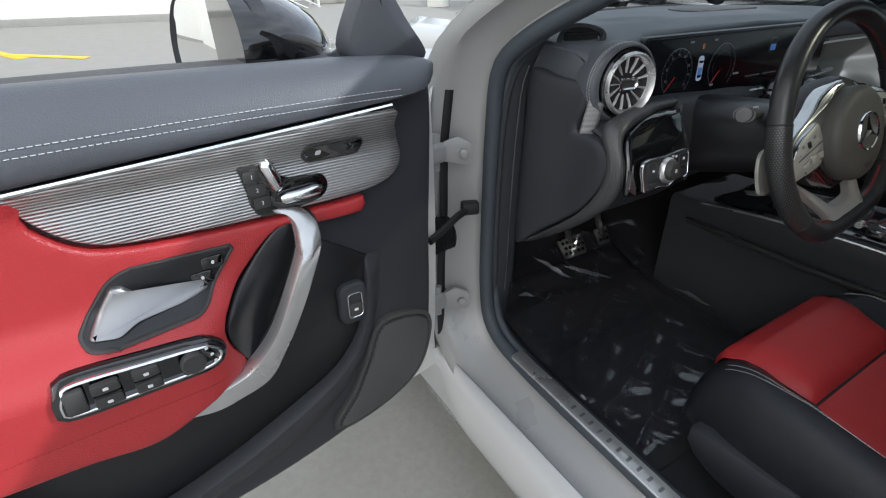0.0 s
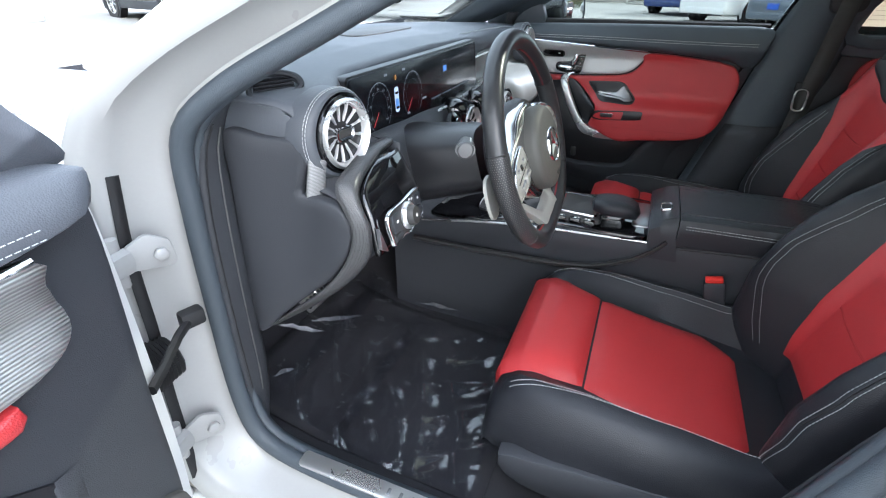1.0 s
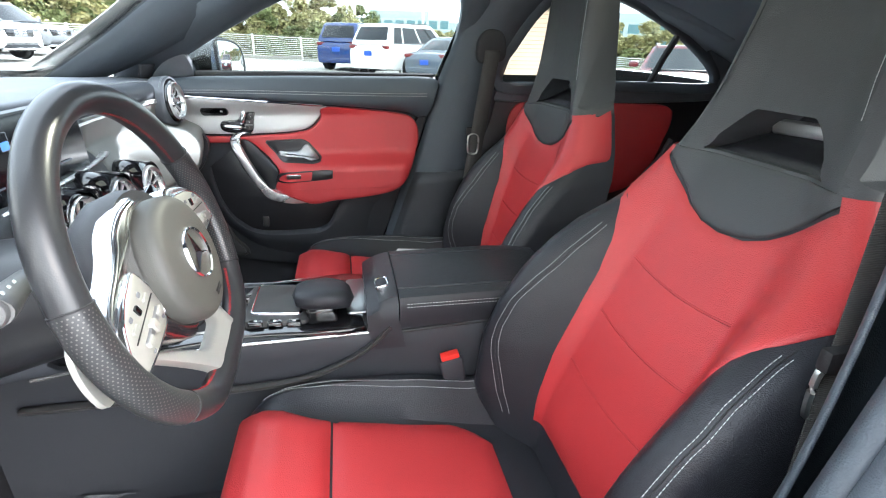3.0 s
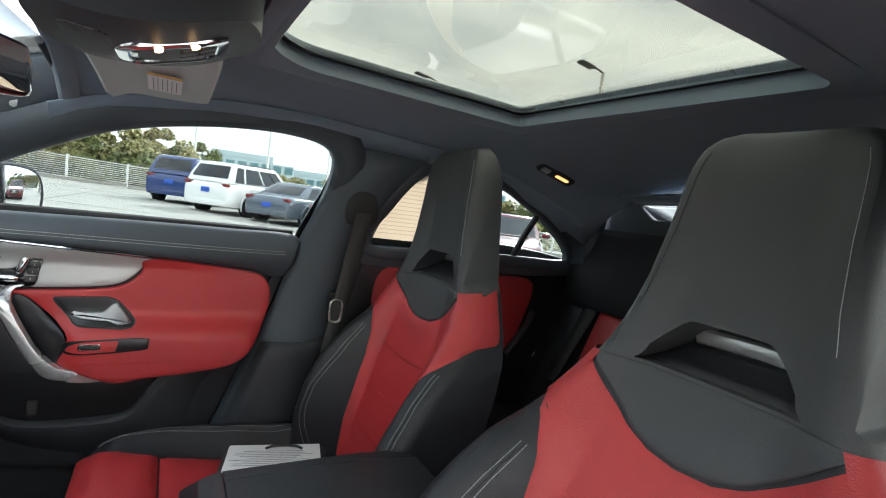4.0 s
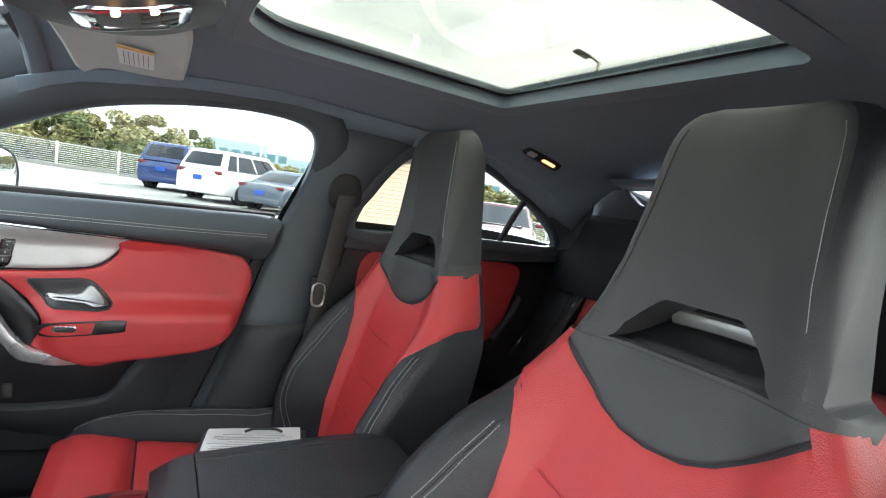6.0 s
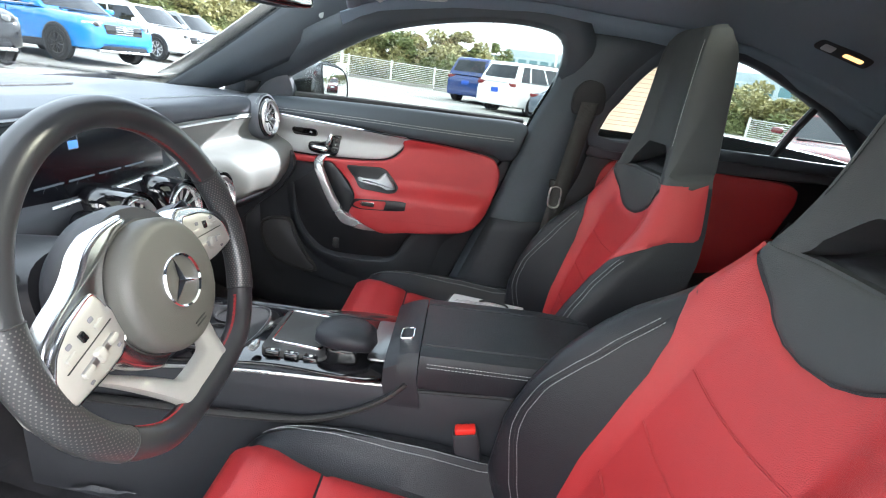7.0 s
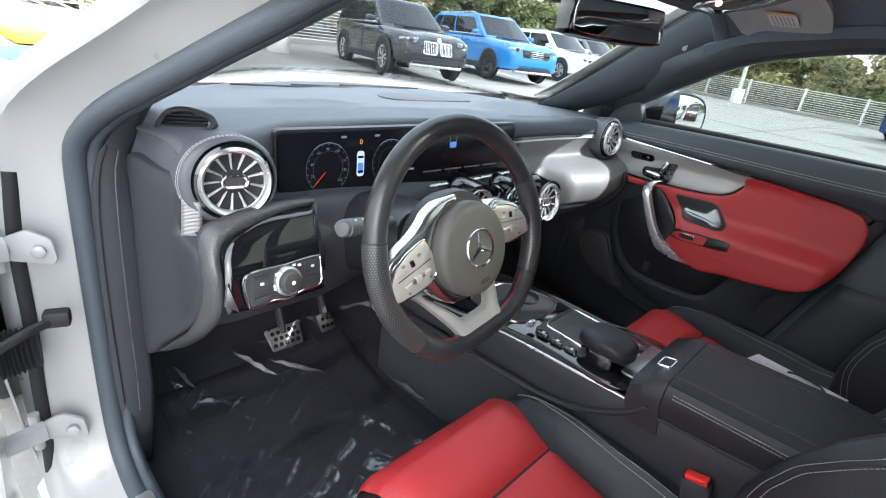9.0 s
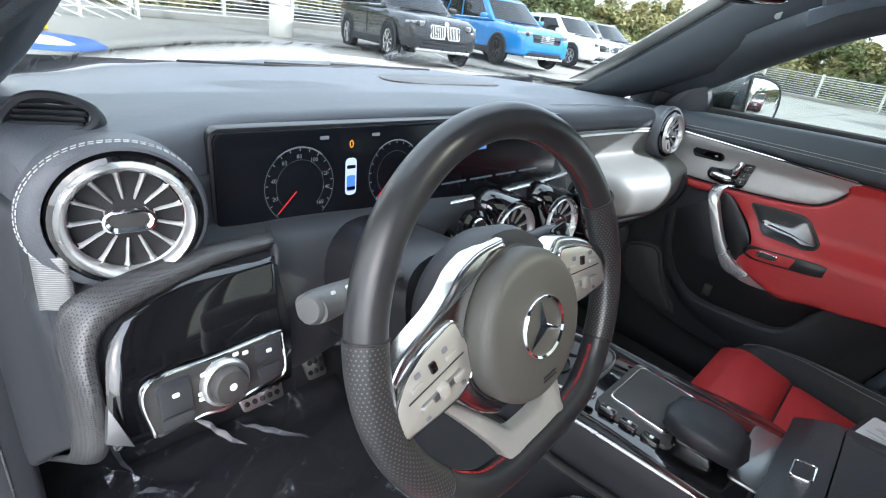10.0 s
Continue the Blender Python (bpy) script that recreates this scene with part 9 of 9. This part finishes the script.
            part("wheel_arch", tube(arch, 0.045, 6, flat=0.5, up=(0, 1, 0)), PLASTIC if clad else body_mat, v)
            part("wheel_well", turned([(ra + 0.05, 0.0), (ra + 0.04, -0.02), (0.01, -0.03)], plane_at((x, s * (W / 2 + 0.003), ra + 0.01), (1, 0, 0), (0, 0, 1 if s < 0 else -1)), 24), RUBBER, v)
        part("sill_cladding", block((base - 0.75, 0.05, 0.16), 0.02, (0.03, s * (W / 2 - 0.015), 0.33)), PLASTIC if clad else body_mat, v)
        for fx in (0.30, -0.62):
            part("door_handle", block((0.20, 0.03, 0.035), 0.01, (fx, s * (W / 2 + 0.004), belt - 0.13)), body_mat, v)
        part("door_gap", block((0.008, 0.012, belt - 0.45), 0, (0.02, s * (W / 2 - 0.004), (belt + 0.42) / 2)), RUBBER, v)
    # face
    if grille == "twin":
        for s in (1, -1):
            o = cornered([(0.018, 0.115), (0.30, 0.125), (0.355, 0.04), (0.315, -0.125), (0.05, -0.125), (0.018, -0.06)], 0.05, 7)
            gpl = lambda a, b, c, s=s: (f0 + 0.040 - 0.16 * abs(a) + c - 0.22 * b, s * a * 1.08, hood - 0.33 + b * 1.08)
            part("grille_rim", slab(o, gpl, 0.08, 0.02, hole=inset(ccw(o), 0.022)), CHROME, v, "chrome kidney-shaped grille rim")
            part("grille_back", slab(inset(ccw(o), 0.02), lambda a, b, c: gpl(a, b, c - 0.02), 0.02, 0.005), RUBBER, v)
            for k in range(8):
                part("grille_bar", tube([gpl(0.050 + 0.036 * k, -0.112, -0.004), gpl(0.050 + 0.036 * k, 0.105 if k < 7 else 0.07, -0.004)], 0.009, 5), CHROME, v)
    else:
        part("grille", block((0.10, W * 0.50, 0.22), 0.04, (f0 - 0.035, 0, hood - 0.30)), PIANO, v)
        for k in range(4):
            part("grille_bar", tube([(f0 - 0.060, -W * 0.25, hood - 0.37 + 0.048 * k), (f0 + 0.016, -W * 0.10, hood - 0.375 + 0.048 * k), (f0 + 0.016, W * 0.10, hood - 0.375 + 0.048 * k), (f0 - 0.060, W * 0.25, hood - 0.37 + 0.048 * k)], 0.010, 5), CHROME, v)
    part("lower_intake", block((0.10, W * 0.62, 0.16), 0.03, (f0 - 0.05, 0, 0.40)), PLASTIC, v)
    part("bumper_lip", block((0.12, W * 0.70, 0.06), 0.02, (f0 - 0.06, 0, 0.285)), SILVER if clad else body_mat, v, "silver bumper lip")
    part("rear_bumper", block((0.14, W * 0.84, 0.22), 0.05, (r0 + 0.06, 0, 0.42)), PLASTIC if clad else body_mat, v)
    part("number_plate", block((0.015, 0.34, 0.16), 0.005, (r0 - 0.012, 0, belt - 0.30)), material("blue_card", (0.03, 0.10, 0.50), 0.5) if plate_blue else WHITEPAINT, v, "plain blue card in the plate holder" if plate_blue else "")
    part("wiper_base", block((0.10, W * 0.62, 0.03), 0.01, (xf0 + 0.14, 0, belt + 0.012)), PLASTIC, v)
    part("front_badge", turned([(0.055, 0.0), (0.05, 0.012), (0.002, 0.014)], plane_at((f0 + 0.006, 0, hood - 0.255 if grille != "twin" else hood - 0.165), (0, 1, 0), (-0.2, 0, 1)), 18), SILVER, v, "plain round badge")
    th = math.atan2(heading[1], heading[0])
    v.matrix_basis = Matrix.Translation((at[0], at[1], land_z(*at) + 0.005)) @ Matrix.Rotation(th, 4, "Z")
    return v


def by_front(front, heading, base):
    """The middle of a car whose front axle stands at front."""
    h = Vector(heading).normalized()
    return (front[0] - h.x * base / 2, front[1] - h.y * base / 2)


HN = (-0.27, -0.963)
vehicle("dark_crossover", "dark metallic crossover with chrome twin grille, parked nose out", (0.012, 0.013, 0.016), by_front((7.62, 8.45), (-0.30, -0.954), 2.67), (-0.30, -0.954), 4.45, 1.82, 1.60, 2.67, 1.02, "suv", "twin")
vehicle("blue_crossover", "bright blue crossover with dark wheels, parked nose out", (0.030, 0.215, 0.56), by_front((12.0, 8.95), HN, 2.98), HN, 4.90, 1.96, 1.72, 2.98, 1.10, "suv", "plain", True)
vehicle("white_crossover", "white crossover parked nose out in the row", (0.80, 0.80, 0.79), by_front((16.9, 9.6), HN, 2.70), HN, 4.60, 1.86, 1.66, 2.70, 1.05, "suv", "plain")
vehicle("grey_crossover", "grey crossover parked nose out at the end of the row", (0.16, 0.17, 0.18), by_front((21.3, 10.5), HN, 2.70), HN, 4.60, 1.86, 1.68, 2.70, 1.05, "suv", "plain")
HR = (0.70, -0.71)
vehicle("dark_blue_suv", "dark blue estate-bodied off-roader seen from behind", (0.012, 0.034, 0.150), (22.6, -1.3), (0.86, -0.5), 4.80, 1.95, 1.80, 2.90, 1.12, "suv", "plain", True, False, True)
vehicle("white_suv", "white off-roader with black wheels seen from behind", (0.82, 0.82, 0.81), (19.4, -2.9), HR, 4.85, 1.98, 1.78, 2.92, 1.12, "suv", "plain", True, False, True)
vehicle("grey_saloon", "grey-blue saloon car seen from behind", (0.09, 0.11, 0.14), (17.9, -4.6), HR, 4.80, 1.85, 1.44, 2.85, 0.96, "saloon", "plain", False, False, True)
vehicle("silver_saloon", "silver saloon car seen from behind", (0.30, 0.31, 0.33), (16.0, -6.2), HR, 4.70, 1.82, 1.44, 2.80, 0.96, "saloon", "plain", False, False, True)
vehicle("dark_red_saloon", "dark red saloon car parked behind", (0.14, 0.012, 0.016), (9.6, -7.6), (-0.8, 0.6), 4.60, 1.80, 1.44, 2.75, 0.95, "saloon", "plain", False, False)
vehicle("white_saloon", "white saloon car parked behind", (0.80, 0.80, 0.80), (6.4, -8.2), (-0.75, 0.66), 4.60, 1.80, 1.44, 2.75, 0.95, "saloon", "plain", False, False)


# ---- trees beyond the fence ----
def leaf_cloud(seed, n, size, spread):
    """Many small leaf blades on clumps that make an uneven crown."""
    rng = np.random.RandomState(seed)
    clumps = rng.normal(0, 1, (34, 3)) * np.array(spread) * 0.62
    clumps[:, 2] = np.abs(clumps[:, 2]) * 0.9 - spread[2] * 0.25
    rad = rng.uniform(0.28, 0.62, 34)
    bm = bmesh.new()
    for i in range(n):
        k = rng.randint(34)
        d = rng.normal(0, 1, 3)
        d *= rad[k] * rng.uniform(0.5, 1.0) / np.linalg.norm(d)
        c = clumps[k] + d
        a = rng.normal(0, 1, 3)
        a /= np.linalg.norm(a)
        b = np.cross(a, rng.normal(0, 1, 3))
        b /= np.linalg.norm(b)
        s = size * rng.uniform(0.6, 1.4)
        bm.faces.new([bm.verts.new(c + s * (a * u + b * w)) for u, w in ((-1, 0), (0, 0.42), (1, 0), (0, -0.42))])
    return bm


crown_meshes = []
for k in range(4):
    bm = leaf_cloud(11 + k, 9000, 0.12, (1.7, 1.7, 1.5))
    me = bpy.data.meshes.new("crown")
    bm.to_mesh(me)
    bm.free()
    me.materials.append(LEAF if k % 3 else LEAFDARK)
    crown_meshes.append(me)


def tree(x, y, top, k, wide=1.0):
    z0 = -5.0
    t = thing("tree", (x, y, z0), "leafy dusty green tree behind the deck fence, its colour paled for haze", "tree", "trees behind the fence")
    c = Vector((x, y, top - 1.9))
    part("trunk", tube([(x, y, z0), (x + 0.1, y, c.z - 2.0), (x + 0.25, y + 0.1, c.z + 0.4)], [0.22, 0.16, 0.06], 8), BARK, t)
    for j in range(5):
        a = j * 1.26 + k
        part("limb", tube([(x + 0.1, y, c.z - 1.6 + 0.2 * j), (x + 0.7 * math.cos(a), y + 0.7 * math.sin(a), c.z - 0.5 + 0.2 * j), (x + 1.3 * math.cos(a), y + 1.3 * math.sin(a), c.z + 0.5)], [0.08, 0.055, 0.025], 6), BARK, t)
    for j, (dx, dy, dz, sc_) in enumerate(((0, 0, 0, 1.0), (0.9, -0.7, -1.5, 1.05), (-0.8, 0.8, -1.4, 1.1))):
        cr = new("crown", crown_meshes[(k + j) % 4])
        cr.parent = t
        cr.matrix_parent_inverse = t.matrix_basis.inverted()
        cr.matrix_basis = Matrix.Translation(c + Vector((dx, dy, dz))) @ Matrix.Rotation(k * 1.7 + j * 2.1, 4, "Z") @ Matrix.Diagonal((wide * sc_, wide * sc_, sc_, 1))
    return t


rng = random.Random(5)
spots = [(9.5, 20.0, 5.2), (14.0, 21.0, 5.6), (18.0, 21.5, 5.0), (22.5, 20.0, 5.4), (26.5, 18.8, 4.8), (30.0, 17.0, 4.6), (33.0, 14.0, 4.4), (34.0, 10.5, 4.0), (34.5, 7.2, 4.4), (34.0, 4.2, 3.2), (34.8, 1.4, 3.7), (37.0, -1.2, 2.9), (12.0, 24.0, 6.0), (20.5, 25.0, 6.2), (29.5, 22.0, 5.6), (37.0, 13.0, 4.6), (5.0, 19.5, 4.2)]
for k, (x, y, top) in enumerate(spots):
    tree(x, y, top, k, rng.uniform(1.05, 1.35))
for k, (x, y, top) in enumerate(((40.0, -19.0, 2.6), (36.0, -21.0, 2.8), (33.0, -23.5, 2.4), (29.0, -26.0, 2.7), (24.0, -29.0, 2.2), (46.0, -14.0, 2.3), (50, -10.0, 2.2), (52.0, -6.0, 1.9))):
    tree(x, y, top, k + 20, 1.5)

# distant office building with rows of blue-green windows
def office(at, size, turn, rows, cols, label):
    o = thing("office_building", at, label, "building", "distant buildings")
    m = Matrix.Translation(at) @ Matrix.Rotation(turn, 4, "Z")
    part("wall", block(size, 0.05, Vector(at) + Vector((0, 0, size[2] / 2)), Matrix.Rotation(turn, 4, "Z")), material("haze_concrete", (0.36, 0.42, 0.43), 0.8, 0, 0.1, 2, 0, 0.15), o)
    part("roof", block((size[0] * 0.5, size[1] * 0.6, 2.2), 0.05, Vector(at) + Vector((0, 0, size[2] + 1.0)), Matrix.Rotation(turn, 4, "Z")), bpy.data.materials["haze_concrete"], o)
    gm = material("teal_glass", (0.10, 0.20, 0.22), 0.15)
    for r in range(rows):
        for c in range(cols):
            p = m @ Vector((-size[0] / 2 - 0.06, (c - (cols - 1) / 2) * size[1] / cols, (r + 0.6) * size[2] / rows))
            part("window", block((0.12, size[1] / cols * 0.72, size[2] / rows * 0.55), 0, p, Matrix.Rotation(turn, 4, "Z")), gm, o, smooth=False)


office((150, -17, -14), (20, 26, 20.5), radians(-6), 6, 9, "pale blue-grey office building in the distance")
office((165, -38, -14), (18, 24, 18.5), radians(-12), 5, 8, "pale blue-grey office building in the distance")
office((120, -66, -14), (18, 30, 20.0), radians(-28), 6, 9, "pale blue-grey office building in the distance")

# the car's own wheels and plain bumpers, which close its shell
for x in (-0.80, 0.80):
    for y in (1.32, -1.42):
        side = 1 if x > 0 else -1
        z = ground_z(0, y) + 0.325
        wl3 = thing("road_wheel", (x, y, z), "black tyre on a silver alloy rim", "wheel", "wheels of the white car")
        pl3 = plane_at((x, y, z), (0, 1, 0), (0, 0, side))
        part("tyre", turned([(0.20, 0.085), (0.23, 0.105), (0.30, 0.105), (0.325, 0.075), (0.325, -0.075), (0.30, -0.105), (0.20, -0.10)], pl3, 36, True), TYRE, wl3)
        part("rim", turned([(0.215, 0.05), (0.215, 0.095), (0.20, 0.09), (0.19, 0.03)], pl3, 30, True), SILVER, wl3)
        part("brake_disc", turned([(0.17, 0.0), (0.17, 0.02), (0.01, 0.025)], pl3, 20), STEEL, wl3)
        for k in range(10):
            a = 2 * math.pi * k / 10
            part("spoke", tube([pl3(0.03 * math.cos(a), 0.03 * math.sin(a), 0.082), pl3(0.205 * math.cos(a), 0.205 * math.sin(a), 0.088)], 0.013, 5), SILVER, wl3)
nose = [[(0.70 * u, 2.02 + 0.12 * (1 - u * u) - 0.05 * f * f, 0.70 - 0.50 * f) for u in np.linspace(-1, 1, 15)] for f in np.linspace(0, 1, 8)]
fixed("front_bumper", sheet(nose), PAINT, "white painted front bumper of the car", "bumper", thick=0.004)
fixed("front_grille", slab(rounded(0.72, 0.17, 0.06), plane_at((0, 2.147, 0.50), (-1, 0, 0), (0, 0, 1)), 0.05, 0.01), PIANO, "gloss black front grille of the car", "grille")
for s in (-1, 1):
    corner = [[(s * (0.70 + 0.17 * g), 2.02 - 0.18 * g * g - 0.05 * f * f, 0.72 - 0.52 * f) for g in np.linspace(0, 1, 6)] for f in np.linspace(0, 1, 6)]
    fixed("bumper_corner", sheet(corner), PAINT, "white painted bumper corner of the car", "bumper", thick=0.004)
rear = [[(0.84 * u, -2.36 - 0.10 * (1 - u * u), 0.93 - 0.72 * f) for u in np.linspace(-1, 1, 15)] for f in np.linspace(0, 1, 8)]
fixed("rear_bumper", sheet(rear), PAINT, "white painted tail and bumper of the car", "bumper", thick=0.004)
fixed("underbody", block((1.5, 4.2, 0.05), 0.01, (0, -0.15, 0.16)), RUBBER, "black underbody of the car", "underbody")
